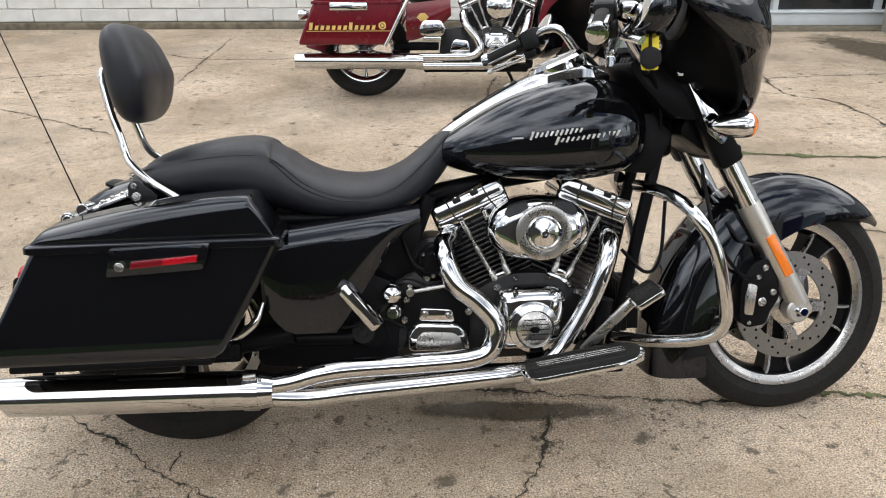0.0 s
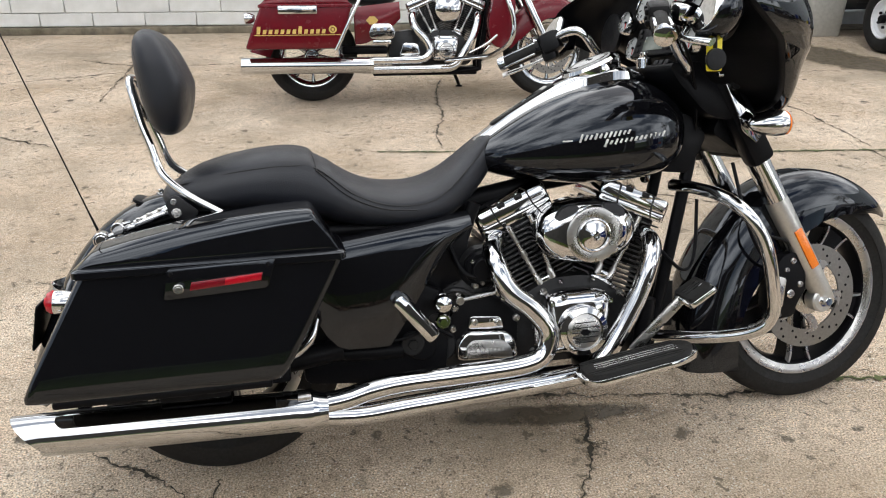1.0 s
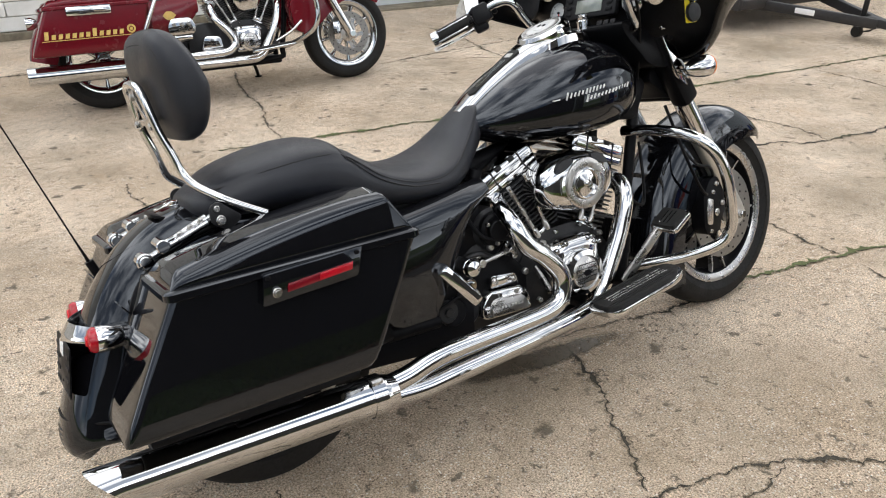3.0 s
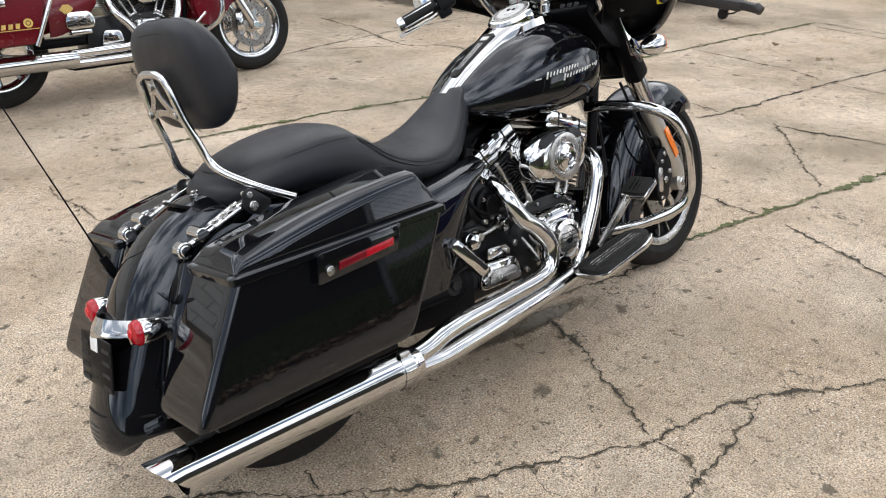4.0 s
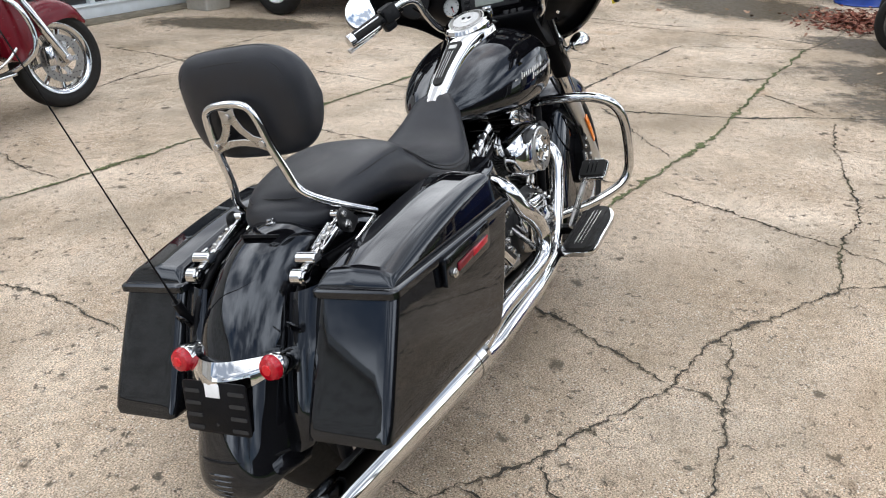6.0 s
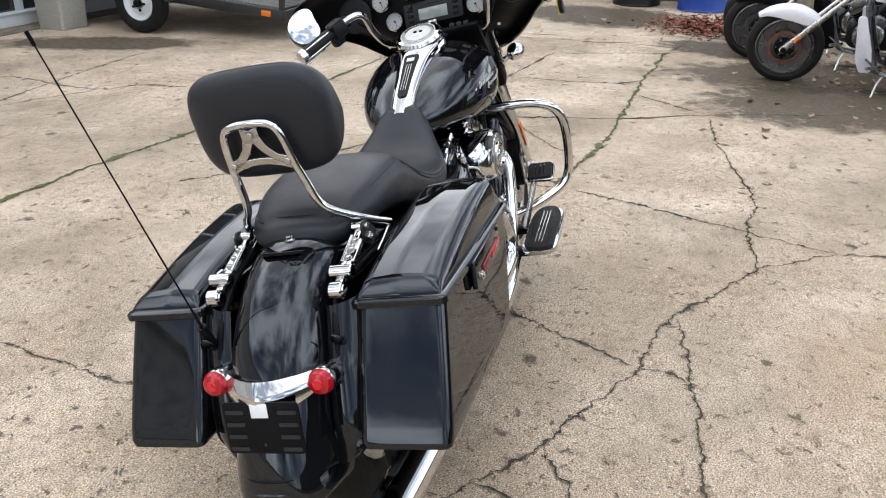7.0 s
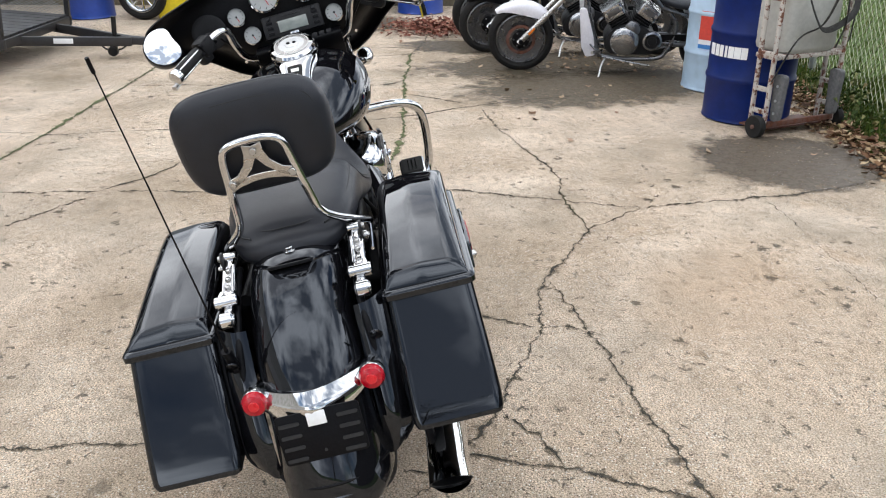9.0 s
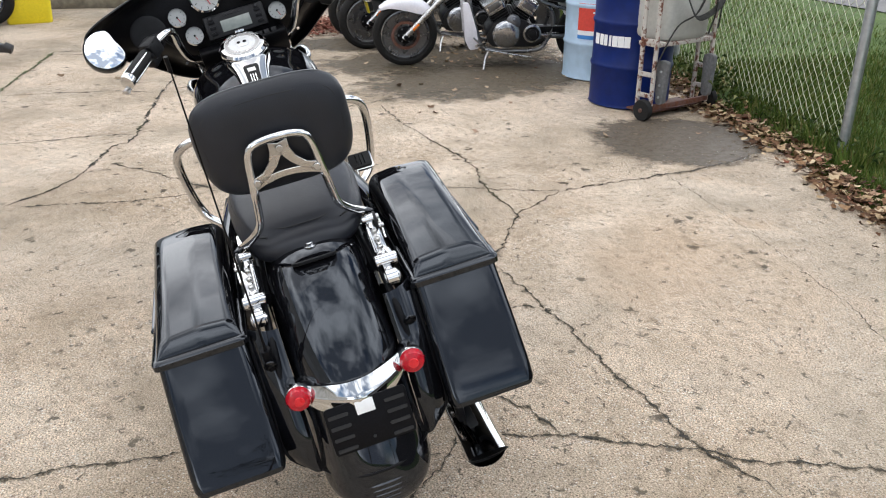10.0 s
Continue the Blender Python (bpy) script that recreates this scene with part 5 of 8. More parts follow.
    def gauge(x, y, z, r):
        m = Matrix.Translation((x, y, z)) @ tilt
        body = part("gauge", lathe([(r * 1.0, -0.02), (r * 1.12, -0.01), (r * 1.14, 0.006), (r * 1.03, 0.012), (r * 0.98, 0.006), (r * 0.97, -0.018)], 36, m, closed=True), CHROME, fairing, "chrome-rimmed gauge with a white face")
        part("gauge_face", lathe([(r * 1.0, 0.0), (r * 0.99, 0.004), (0.0, 0.0041)], 36, m), FACE, body)
        for k in range(9):
            a = radians(-130 + 260 * k / 8) + math.pi
            part("tick", moved(box(r * 0.8, 0, 0.005, r * 0.18, r * 0.035, 0.002), m @ Matrix.Rotation(a, 4, "Z")), SATIN, body)
        part("needle", moved(box(r * 0.3, 0, 0.007, r * 0.75, r * 0.06, 0.002), m @ Matrix.Rotation(radians(200), 4, "Z")), REDLENS, body)
        part("needle_hub", moved(disc(0, 0, 0.007, r * 0.12, 0.006, "Z", 14), m), SATIN, body)
    for s in (-1, 1):
        gauge(1.212, s * 0.184, 1.110, 0.0295)
        gauge(1.216, s * 0.150, 1.036, 0.0295)
        gauge(1.222, s * 0.073, 1.150, 0.048)
    rm = Matrix.Translation((1.205, 0.0, 1.045)) @ Matrix.Rotation(radians(20), 4, "Y")
    radio = part("radio", moved(box(0, 0, 0, 0.02, 0.215, 0.082, 0.006), rm), PLASTIC, fairing, "black radio unit in the dash")
    part("display", moved(box(-0.0105, 0, -0.006, 0.003, 0.105, 0.040, 0.001), rm), SCREEN, radio, "grey liquid-crystal display")
    for s in (-1, 1):
        for kz in (-0.02, 0.0, 0.02):
            part("radio_key", moved(box(-0.011, s * 0.083, kz - 0.004, 0.004, 0.022, 0.012, 0.002), rm), SATIN, radio)
        part("radio_knob", moved(disc(-0.012, s * 0.083, 0.030, 0.007, 0.008, "X", 14), rm), CAST, radio)
    part("maker_line", moved(box(-0.0112, 0, 0.030, 0.002, 0.07, 0.0035), rm), CAST, radio)
    for k in range(3):
        part("switch", moved(box(0, 0, 0, 0.02, 0.020, 0.016, 0.003), Matrix.Translation((1.172, -0.062 - 0.026 * k, 0.985)) @ Matrix.Rotation(radians(28), 4, "Y")), PLASTIC, fairing)
    part("ignition_switch", join(disc(1.165, 0.002, 0.990, 0.020, 0.03, "Z", 24), box(1.165, 0.002, 1.012, 0.014, 0.034, 0.020, 0.005)), CHROME, fairing, "chrome ignition knob")
    for s in (-1, 1):
        m = Matrix.Translation((1.086, s * 0.426, 1.098)) @ Matrix.Rotation(radians(s * 6), 4, "Z") @ Matrix.Rotation(radians(24), 4, "Y")
        out = [(0.066 * math.cos(a) * (1 + 0.10 * math.cos(a)) + 0.028 * math.exp(-((a - 2.80) / 0.80) ** 2), 0.062 * math.sin(a) * (1 + 0.12 * math.cos(a))) for a in (2 * math.pi * k / 36 for k in range(36))]
        out = [(s * a, b) for a, b in out]
        mir = part("mirror_housing", moved(loft([[(x, a * f, b * f - dz) for a, b in out] for x, f, dz in ((0.0, 1.04, 0), (0.004, 1.08, 0), (0.02, 1.10, 0.004), (0.045, 0.95, 0.006), (0.065, 0.6, 0.004))]), m), BLACK, fairing, "black mirror housing")
        part("mirror", moved(slab(out, -0.0035, 0.002, "X", 0.001), m), MIRROR, mir, "mirror glass reflecting the sky")
        part("wing_speaker", lathe([(0.060, 0.0), (0.062, 0.012), (0.050, 0.016), (0.0, 0.004)], 32, Matrix.Translation((1.222, s * 0.292, 1.085)) @ Matrix.Rotation(radians(-80), 4, "Y")), PLASTIC, fairing, "black speaker grille")
        part("panel_screw", disc(1.262, s * 0.208, 0.950, 0.006, 0.014, "X", 14), CHROME, fairing)
    head = part("headlamp", lathe([(0.060, -0.10), (0.092, -0.05), (0.098, 0.0), (0.095, 0.018), (0.086, 0.022)], 40, Matrix.Translation((1.485, 0, 0.925)) @ Matrix.Rotation(radians(90), 4, "Y")), CHROME, bike, "round chrome headlamp", S)
    part("headlamp_lens", lathe([(0.088, 0.016), (0.070, 0.032), (0.0, 0.042)], 36, Matrix.Translation((1.485, 0, 0.925)) @ Matrix.Rotation(radians(90), 4, "Y")), GLASS, head)

    # handlebar, grips, levers, key tag
    part("handlebar", tube([(0.985, -0.45, 1.030), (1.025, -0.35, 1.070), (1.055, -0.275, 1.098), (1.095, -0.225, 1.088), (1.15, -0.195, 1.010), (1.195, -0.165, 0.962), (1.205, -0.05, 0.935), (1.205, 0.05, 0.935),
                            (1.205, 0.150, 0.958), (1.170, 0.192, 0.980), (1.125, 0.210, 1.035), (1.085, 0.216, 1.088), (1.050, 0.245, 1.095), (0.999, 0.312, 1.062), (0.915, 0.384, 1.020)], 0.0125, 14, 6), CHROME, bike, "chrome handlebar", S)
    for s in (-1, 1):
        d = Vector((-0.090, s * 0.076, -0.043)).normalized() if s > 0 else Vector((-0.05, -0.11, -0.042)).normalized()
        a = Vector((0.996, 0.314, 1.060)) if s > 0 else Vector((1.028, -0.322, 1.078))
        grip = part("grip", tube([a, a + d * 0.012, a + d * 0.118, a + d * 0.126], [0.020, 0.0225, 0.0225, 0.019], 20, 1), PAD, bike, "black rubber grip with chrome end", S)
        part("grip_end", tube([a + d * 0.118, a + d * 0.128, a + d * 0.140, a + d * 0.143], [0.0228, 0.0245, 0.0235, 0.017], 20, 1), CHROME, grip)
        across = d.cross(Vector((0, 0, 1))).normalized()
        for k in range(4):
            turn_ = radians(45 + 90 * k)
            part("grip_strip", slant_box(a + d * 0.016 + (across * math.cos(turn_) + Vector((0, 0, 1)) * math.sin(turn_)) * 0.0215, d, 0.104, 0.011, 0.006, 0.002), CHROME, grip, "chrome strip")
        sw = part("switch_housing", join(slant_box(a - d * 0.062, d, 0.060, 0.052, 0.060, 0.012), slant_box(a - d * 0.040 + Vector((0.012, 0, -0.030)), d, 0.046, 0.040, 0.040, 0.010)), PLASTIC, bike, "black switch housing", S)
        for kd, kz in ((0.052, 0.012), (0.030, 0.010), (0.050, -0.010), (0.026, -0.014)):
            part("switch_button", slant_box(a - d * kd + Vector((-0.026, 0, kz)), d, 0.016, 0.016, 0.014, 0.003), SATIN, sw)
        part("lever", tube([a - d * 0.04 + Vector((0.035, 0, -0.01)), a + Vector((0.055, s * 0.02, -0.018)), a + d * 0.08 + Vector((0.050, 0, -0.02)), a + d * 0.165 + (Vector((0.030, 0, -0.022)) if s > 0 else Vector((0.090, -0.03, -0.010)))], [0.009, 0.0085, 0.0075, 0.011], 12, 5, 0.6), STEEL if s > 0 else CHROME, bike, "polished hand lever", S)
        part("lever_clamp", slant_box(a - d * 0.082, d, 0.018, 0.034, 0.042, 0.008), SATIN, bike, m=S)
    part("master_cylinder", slant_box(Vector((1.10, -0.285, 1.105)), (-0.2, -1, -0.3), 0.07, 0.05, 0.036, 0.009), CHROME, bike, "chrome brake fluid reservoir", S)
    tag = part("key_tag", slab(rounded([(1.072, 0.955), (1.110, 0.955), (1.110, 1.034), (1.072, 1.034)], 0.006), -0.445, -0.442, "Y", 0.0005), YELLOW, bike, "yellow tag hanging with a round black fob", S)
    part("key_fob", lathe([(0.021, -0.006), (0.024, 0.0), (0.023, 0.006), (0.013, 0.008), (0.0, 0.007)], 28, Matrix.Translation((1.088, -0.453, 0.980)) @ AXLE), PLASTIC, tag)
    part("fob_strap", slant_box(Vector((1.088, -0.452, 0.992)), (0, 0, 1), 0.045, 0.012, 0.004, 0.001), PLASTIC, tag)
    for s in (-1, 1):
        part("control_cable", tube([(1.11, s * 0.25, 1.07), (1.19, s * 0.19, 0.98), (1.25, s * 0.12, 0.86), (1.27, s * 0.07, 0.74)], 0.0045, 8, 6), SATIN, bike, m=S)

    # frame, tank, dash strip
    part("frame", join(tube([(1.285, 0, 0.80), (1.24, 0, 0.74), (0.70, 0, 0.66), (0.45, 0, 0.56)], 0.024, 14, 4),
                                   tube([(1.285, -0.05, 0.83), (1.262, -0.085, 0.74), (1.165, -0.085, 0.30), (1.12, -0.09, 0.20), (0.95, -0.09, 0.175), (0.50, -0.09, 0.18)], 0.017, 14, 6),
                                   tube([(1.285, 0.05, 0.83), (1.262, 0.085, 0.74), (1.165, 0.085, 0.30), (1.12, 0.09, 0.20), (0.95, 0.09, 0.175), (0.50, 0.09, 0.18)], 0.017, 14, 6),
                                   tube([(0.66, -0.10, 0.66), (0.58, -0.10, 0.46), (0.50, -0.10, 0.30), (0.48, -0.10, 0.19)], 0.018, 14, 5),
                                   tube([(0.66, 0.10, 0.66), (0.58, 0.10, 0.46), (0.50, 0.10, 0.30), (0.48, 0.10, 0.19)], 0.018, 14, 5),
                                   tube([(0.62, -0.11, 0.62), (0.30, -0.13, 0.62), (-0.12, -0.13, 0.63)], 0.014, 12, 4),
                                   tube([(0.62, 0.11, 0.62), (0.30, 0.13, 0.62), (-0.12, 0.13, 0.63)], 0.014, 12, 4),
                                   box(1.285, 0, 0.80, 0.07, 0.11, 0.13, 0.02)), SATIN, bike, "black tubular frame")
    part("neck_panel", slab(rounded([(1.13, 0.84), (1.24, 0.86), (1.30, 0.80), (1.25, 0.70), (1.16, 0.71)], 0.02), -0.105, 0.105, "Y", 0.015), SATIN, bike)
    tank_rows = [(0.668, 0.030, 0.775, 0.748, 2.2, 2.2), (0.690, 0.075, 0.800, 0.735, 2.3, 2.2), (0.735, 0.125, 0.832, 0.720, 2.5, 2.2), (0.80, 0.165, 0.872, 0.705, 2.7, 2.25), (0.88, 0.196, 0.912, 0.694, 2.9, 2.3),
                 (0.97, 0.214, 0.943, 0.688, 3.0, 2.35), (1.06, 0.219, 0.958, 0.688, 3.0, 2.4), (1.13, 0.208, 0.950, 0.694, 2.9, 2.4), (1.18, 0.185, 0.925, 0.708, 2.7, 2.4), (1.215, 0.145, 0.890, 0.732, 2.5, 2.4), (1.232, 0.08, 0.850, 0.765, 2.2, 2.2)]
    tank = part("fuel_tank", loft([oval(x, 0, hw, t, l, p, 56, q) for x, hw, t, l, p, q in between(tank_rows, 4)]), BLACK, bike, "glossy black teardrop fuel tank", sharp=60)
    # emblem on both tank sides: two rows of slanted plain bars
    def on_tank(x, z, side):
        hw, t, l, p = (np.interp(x, [r[0] for r in tank_rows], [r[k] for r in tank_rows]) for k in (1, 2, 3, 4))
        c, h = (t + l) / 2, (t - l) / 2
        return side * hw * max(0.01, 1 - min(0.98, abs((z - c) / h)) ** p) ** (1 / p)
    for s in (-1, 1):
        rng = random.Random(5)
        for x0, x1, zz, n in ((0.905, 1.035, 0.816, 11), (0.965, 1.130, 0.797, 13)):
            for k in range(n):
                cx = x0 + (x1 - x0) * (k + 0.5) / n
                tall = 0.021 if k == 0 else rng.choice((0.011, 0.012, 0.015))
                cz = zz + (cx - 0.9) * 0.10
                pitch = (x1 - x0) / n
                em = Matrix.Translation((cx, on_tank(cx, cz, s), cz)) @ Matrix.Rotation(radians(12), 4, "Y")
                part("emblem_bar", moved(slab([(-pitch * 0.40, -tall / 2), (pitch * 0.06, -tall / 2), (pitch * 0.36, tall / 2), (-pitch * 0.10, tall / 2)], -0.002, 0.002, "Y", 0.0006, 1), em), SILVER, tank)
        part("emblem_line", moved(box(0, 0, 0, 0.045, 0.004, 0.003, 0), Matrix.Translation((0.885, on_tank(0.885, 0.812, s), 0.812)) @ Matrix.Rotation(radians(-s * 9), 4, "Z")), SILVER, tank)
    strip = []
    for x, hw, z in between([(0.685, 0.034, 0.806), (0.76, 0.040, 0.858), (0.84, 0.046, 0.905), (0.91, 0.056, 0.942), (0.96, 0.070, 0.962), (1.03, 0.080, 0.980), (1.09, 0.076, 0.980), (1.14, 0.060, 0.960)], 4):
        strip.append([(x, hw, z - 0.045), (x, hw, z - 0.008), (x, hw * 0.86, z), (x, hw * 0.4, z + 0.005), (x, 0, z + 0.006), (x, -hw * 0.4, z + 0.005), (x, -hw * 0.86, z), (x, -hw, z - 0.008), (x, -hw, z - 0.045)])
    console = part("tank_console", loft(strip), CHROME, bike, "chrome tank console with a ribbed black insert", sharp=50)
    ins_a, ins_b = Vector((0.735, 0, 0.8470)), Vector((0.905, 0, 0.9450))
    dirn = (ins_b - ins_a)
    q = Matrix.Translation(ins_a) @ dirn.normalized().to_track_quat("X", "Z").to_matrix().to_4x4()
    ins = [(0.0, -0.016), (0.05, -0.018), (0.17, -0.024), (dirn.length, -0.026), (dirn.length, 0.026), (0.17, 0.024), (0.05, 0.018), (0.0, 0.016)]
    insert = part("console_insert", moved(slab(rounded(ins, 0.014), -0.004, 0.0045, "Z", 0.0015), q), PAD, console, "black rubber insert with three bright lines")
    for y in (-0.008, 0, 0.008):
        part("insert_line", moved(box(dirn.length * 0.45, y, 0.0055, dirn.length * 0.62, 0.0022, 0.002), q), CHROME, insert)
    part("insert_badge", moved(box(dirn.length * 0.87, 0, 0.0055, 0.016, 0.026, 0.002), q), SILVER, insert)
    cap_m = Matrix.Translation((1.015, 0.004, 0.984)) @ Matrix.Rotation(radians(-22), 4, "Y") @ Matrix.Scale(1.14, 4)
    cap = part("fuel_cap", lathe([(0.064, -0.03), (0.070, -0.006), (0.070, 0.006), (0.064, 0.013), (0.052, 0.015), (0.0, 0.016)], 48, cap_m), CHROME, console, "round chrome fuel door")
    part("cap_face", lathe([(0.053, 0.0145), (0.053, 0.0165), (0.0, 0.0168)], 48, cap_m), ENGRAVED, cap, "pale engraved disc")
    part("cap_ring", lathe([(0.050, 0.0135), (0.050, 0.0175), (0.040, 0.0175), (0.040, 0.0135)], 48, cap_m, closed=True), STEEL, cap)
    part("cap_emblem", moved(slab(rounded([(-0.018, -0.014), (0.006, -0.022), (0.022, -0.012), (0.022, 0.012), (0.006, 0.022), (-0.018, 0.014)], 0.008), 0.0155, 0.0185, "Z", 0.001), cap_m), ENGRAVED, cap)
    for sy in (-0.009, 0.009):
        part("cap_mark", moved(disc(0.004, sy, 0.019, 0.0055, 0.002, "Z", 12), cap_m), SATIN, cap)

    # seat with its seams
    seat_rows = [(-0.105, 0.030, 0.722, 0.700, 2.0), (-0.090, 0.085, 0.744, 0.690, 2.2), (-0.055, 0.122, 0.760, 0.676, 2.4), (0.0, 0.146, 0.784, 0.675, 2.6), (0.08, 0.160, 0.803, 0.672, 2.8), (0.16, 0.166, 0.813, 0.664, 2.9),
                 (0.225, 0.168, 0.812, 0.650, 2.8), (0.275, 0.169, 0.795, 0.636, 2.6), (0.33, 0.172, 0.754, 0.622, 2.5), (0.39, 0.178, 0.722, 0.614, 2.5), (0.46, 0.180, 0.707, 0.610, 2.5), (0.53, 0.170, 0.710, 0.612, 2.5),
                 (0.59, 0.148, 0.733, 0.622, 2.4), (0.635, 0.122, 0.765, 0.645, 2.3), (0.675, 0.098, 0.797, 0.680, 2.3), (0.705, 0.080, 0.818, 0.715, 2.3), (0.728, 0.060, 0.822, 0.750, 2.2), (0.742, 0.030, 0.812, 0.775, 2.0)]
    fine = between(seat_rows, 4)
    ease = lambda v: max(0.0, min(1.0, v)) ** 2 * (3 - 2 * max(0.0, min(1.0, v)))

    def puff(x, u):
        """The stuffing's rise of the stitched centre panels over the skirts."""
        u = abs(u)
        rear_edge = np.interp(x, [-0.10, -0.03, 0.08, 0.20, 0.27], [0.40, 0.60, 0.64, 0.62, 0.58])
        rise = 0.0075 * ease((rear_edge - u) / 0.10 + 0.5) * ease((x + 0.07) / 0.03) * ease((0.268 - x) / 0.012)
        front_edge = np.interp(x, [0.27, 0.36, 0.46, 0.56, 0.66, 0.72], [0.58, 0.72, 0.80, 0.78, 0.66, 0.50])
        return rise + 0.0060 * ease((front_edge - u) / 0.10 + 0.5) * ease((x - 0.285) / 0.02)
    fine_rows = between(seat_rows, 9)
    rings = []
    for x, hw, t, l, p in fine_rows:
        ring_ = []
        for k, (px, py, pz) in enumerate(oval(x, 0, hw, t, l, 2.6, 96, p)):
            a = 2 * math.pi * k / 96
            up = puff(x, (math.pi / 2 - a) / (math.pi / 2)) if a <= math.pi else 0.0
            ring_.append((px, py + up * 0.5 * math.cos(a), pz + up * max(0.0, math.sin(a)) ** 0.5))
        rings.append(ring_)
    seat = part("seat", loft(rings), VINYL, bike, "black vinyl two-up seat with stitched seams", sharp=60)

    def on_seat(x, u):
        """A point on the seat's skin at x; u runs from the crown (0) to the widest line (1)."""
        hw, t, l, p = (np.interp(x, [r[0] for r in fine], [r[k] for r in fine]) for k in (1, 2, 3, 4))
        a = math.pi / 2 * (1 - abs(u))
        c, s = math.cos(a), math.sin(a)
        r = (c ** p + s ** p) ** (-1 / p)
        return Vector((x, math.copysign(hw * r * c, u), (t + l) / 2 + (t - l) / 2 * r * s + 0.0030))
    for s in (-1, 1):
        part("seam", tube([on_seat(x, s * u) for x, u in ((-0.06, 0.50), (-0.03, 0.60), (0.08, 0.64), (0.2, 0.62), (0.27, 0.58), (0.36, 0.72), (0.46, 0.80), (0.56, 0.78), (0.66, 0.66), (0.71, 0.54))], 0.0022, 6, 6), STITCH, seat)
        part("seam", tube([on_seat(x, s * u) for x, u in ((0.27, 0.62), (0.34, 0.80), (0.42, 0.90), (0.50, 0.96))], 0.0022, 6, 6), STITCH, seat)
    part("seam", tube([on_seat(0.255 + 0.02 * abs(u), u) for u in (-0.62, -0.4, -0.2, 0.001, 0.2, 0.4, 0.62)], 0.0024, 6, 5), STITCH, seat)
    part("seam", tube([on_seat(x, u) for x, u in ((0.02, 0.42), (-0.03, 0.42), (-0.055, 0.25), (-0.06, 0.001), (-0.055, -0.25), (-0.03, -0.42), (0.02, -0.42))], 0.002, 6, 5), STITCH, seat)
    part("seat_bolt", join(disc(-0.108, 0, 0.726, 0.009, 0.012, "Z"), disc(-0.108, 0, 0.722, 0.014, 0.004, "Z")), CHROME, bike)

    # rear mudguard, side covers, filler panels
    fender("rear_fender", bike, [(0.20, 0.650, 0.118, 0.10, 3.4), (0.08, 0.702, 0.122, 0.14, 3.2), (-0.04, 0.722, 0.124, 0.17, 3.0), (-0.15, 0.708, 0.125, 0.19, 2.9), (-0.25, 0.650, 0.124, 0.19, 2.9), (-0.33, 0.558, 0.122, 0.18, 3.0),
                                 (-0.388, 0.450, 0.121, 0.17, 2.7), (-0.422, 0.375, 0.121, 0.16, 2.6), (-0.444, 0.318, 0.121, 0.15, 2.6), (-0.456, 0.270, 0.119, 0.14, 2.6), (-0.452, 0.236, 0.112, 0.125, 2.6), (-0.434, 0.214, 0.100, 0.105, 2.6)],
           BLACK, label="glossy black rear fender with ribbed tip")
    part("fender_seam", tube([(-0.448 + 0.085 * abs(u) ** 2.6, 0.122 * u, 0.318 - 0.035 * abs(u) ** 2.6 * 0.3) for u in (-1, -0.95, -0.85, -0.6, -0.3, 0, 0.3, 0.6, 0.85, 0.95, 1)], 0.0035, 6, 4), SATIN, bike)
    for zz, xx in ((0.288, -0.4550), (0.276, -0.4570), (0.264, -0.4580), (0.252, -0.4575), (0.240, -0.4550)):
        part("fender_rib", tube([(xx + 0.045 * abs(u) ** 2.6, 0.086 * u, zz) for u in (-1, -0.85, -0.6, -0.3, 0, 0.3, 0.6, 0.85, 1)], 0.0042, 6, 3), BLACK, bike)
    part("fender_notch", slab(rounded([(-0.055, -0.022), (0.055, -0.022), (0.048, 0.020), (-0.048, 0.020)], 0.02), -0.003, 0.004, "Z", 0.0015), SATIN, bike,
         m=Matrix.Translation((-0.155, 0, 0.7075)) @ Matrix.Rotation(radians(90), 4, "Z") @ Matrix.Rotation(radians(19), 4, "X"))
    for s in (-1, 1):
        cover = []
        for i in range(17):
            t = i / 16
            x = 0.238 + 0.392 * t
            top = 0.600 + 0.040 * t
            low = np.interp(x, [0.238, 0.270, 0.300, 0.410, 0.450, 0.500, 0.555, 0.63], [0.440, 0.372, 0.350, 0.345, 0.400, 0.480, 0.566, 0.622])
            wide = 0.248 - 0.052 * t ** 1.6
            line = []
            for k in range(13):
                v = k / 12
                line.append((x, s * (wide - 0.016 * (1 - v) ** 2 - 0.012 * v ** 4), low + (top - 0.016 - low) * v))
            line += [(x, s * (wide - 0.018), top - 0.009), (x, s * (wide - 0.030), top - 0.003), (x, s * (wide - 0.058), top)]
            cover.append(line)
        part("side_cover", sheet(cover, 0.008 * s), BLACK, bike, "glossy black side cover", sharp=60)
        panel = []
        for i in range(15):
            t = i / 14
            z = 0.612 - 0.322 * t
            x = np.interp(t, [0, 0.35, 0.75, 1], [-0.235, -0.292, -0.338, -0.345])
            reach = 0.068 - 0.030 * max(0.0, (t - 0.86) / 0.14) ** 2
            panel.append([(x + 0.020 * v ** 2 - 0.008 * math.sin(math.pi * v), s * (0.121 + reach * v), z + 0.012 * v) for v in (k / 10 for k in range(11))])
        pan = part("filler_panel", sheet(panel, -0.005 * s), BLACK, bike, "glossy black filler panel between fender and bag", sharp=60)
        part("panel_edge", tube([panel[k][-1] for k in (0, 4, 8, 12, 14)], 0.004, 8, 4), SATIN, pan)
        part("panel_reflector", moved(disc(0, 0, 0, 0.015, 0.003, "X", 28), Matrix.Translation((-0.292, s * 0.158, 0.560)) @ Matrix.Rotation(radians(-35), 4, "Y") @ Matrix.Diagonal((1, 1, 1.5, 1))), BLACK, pan)

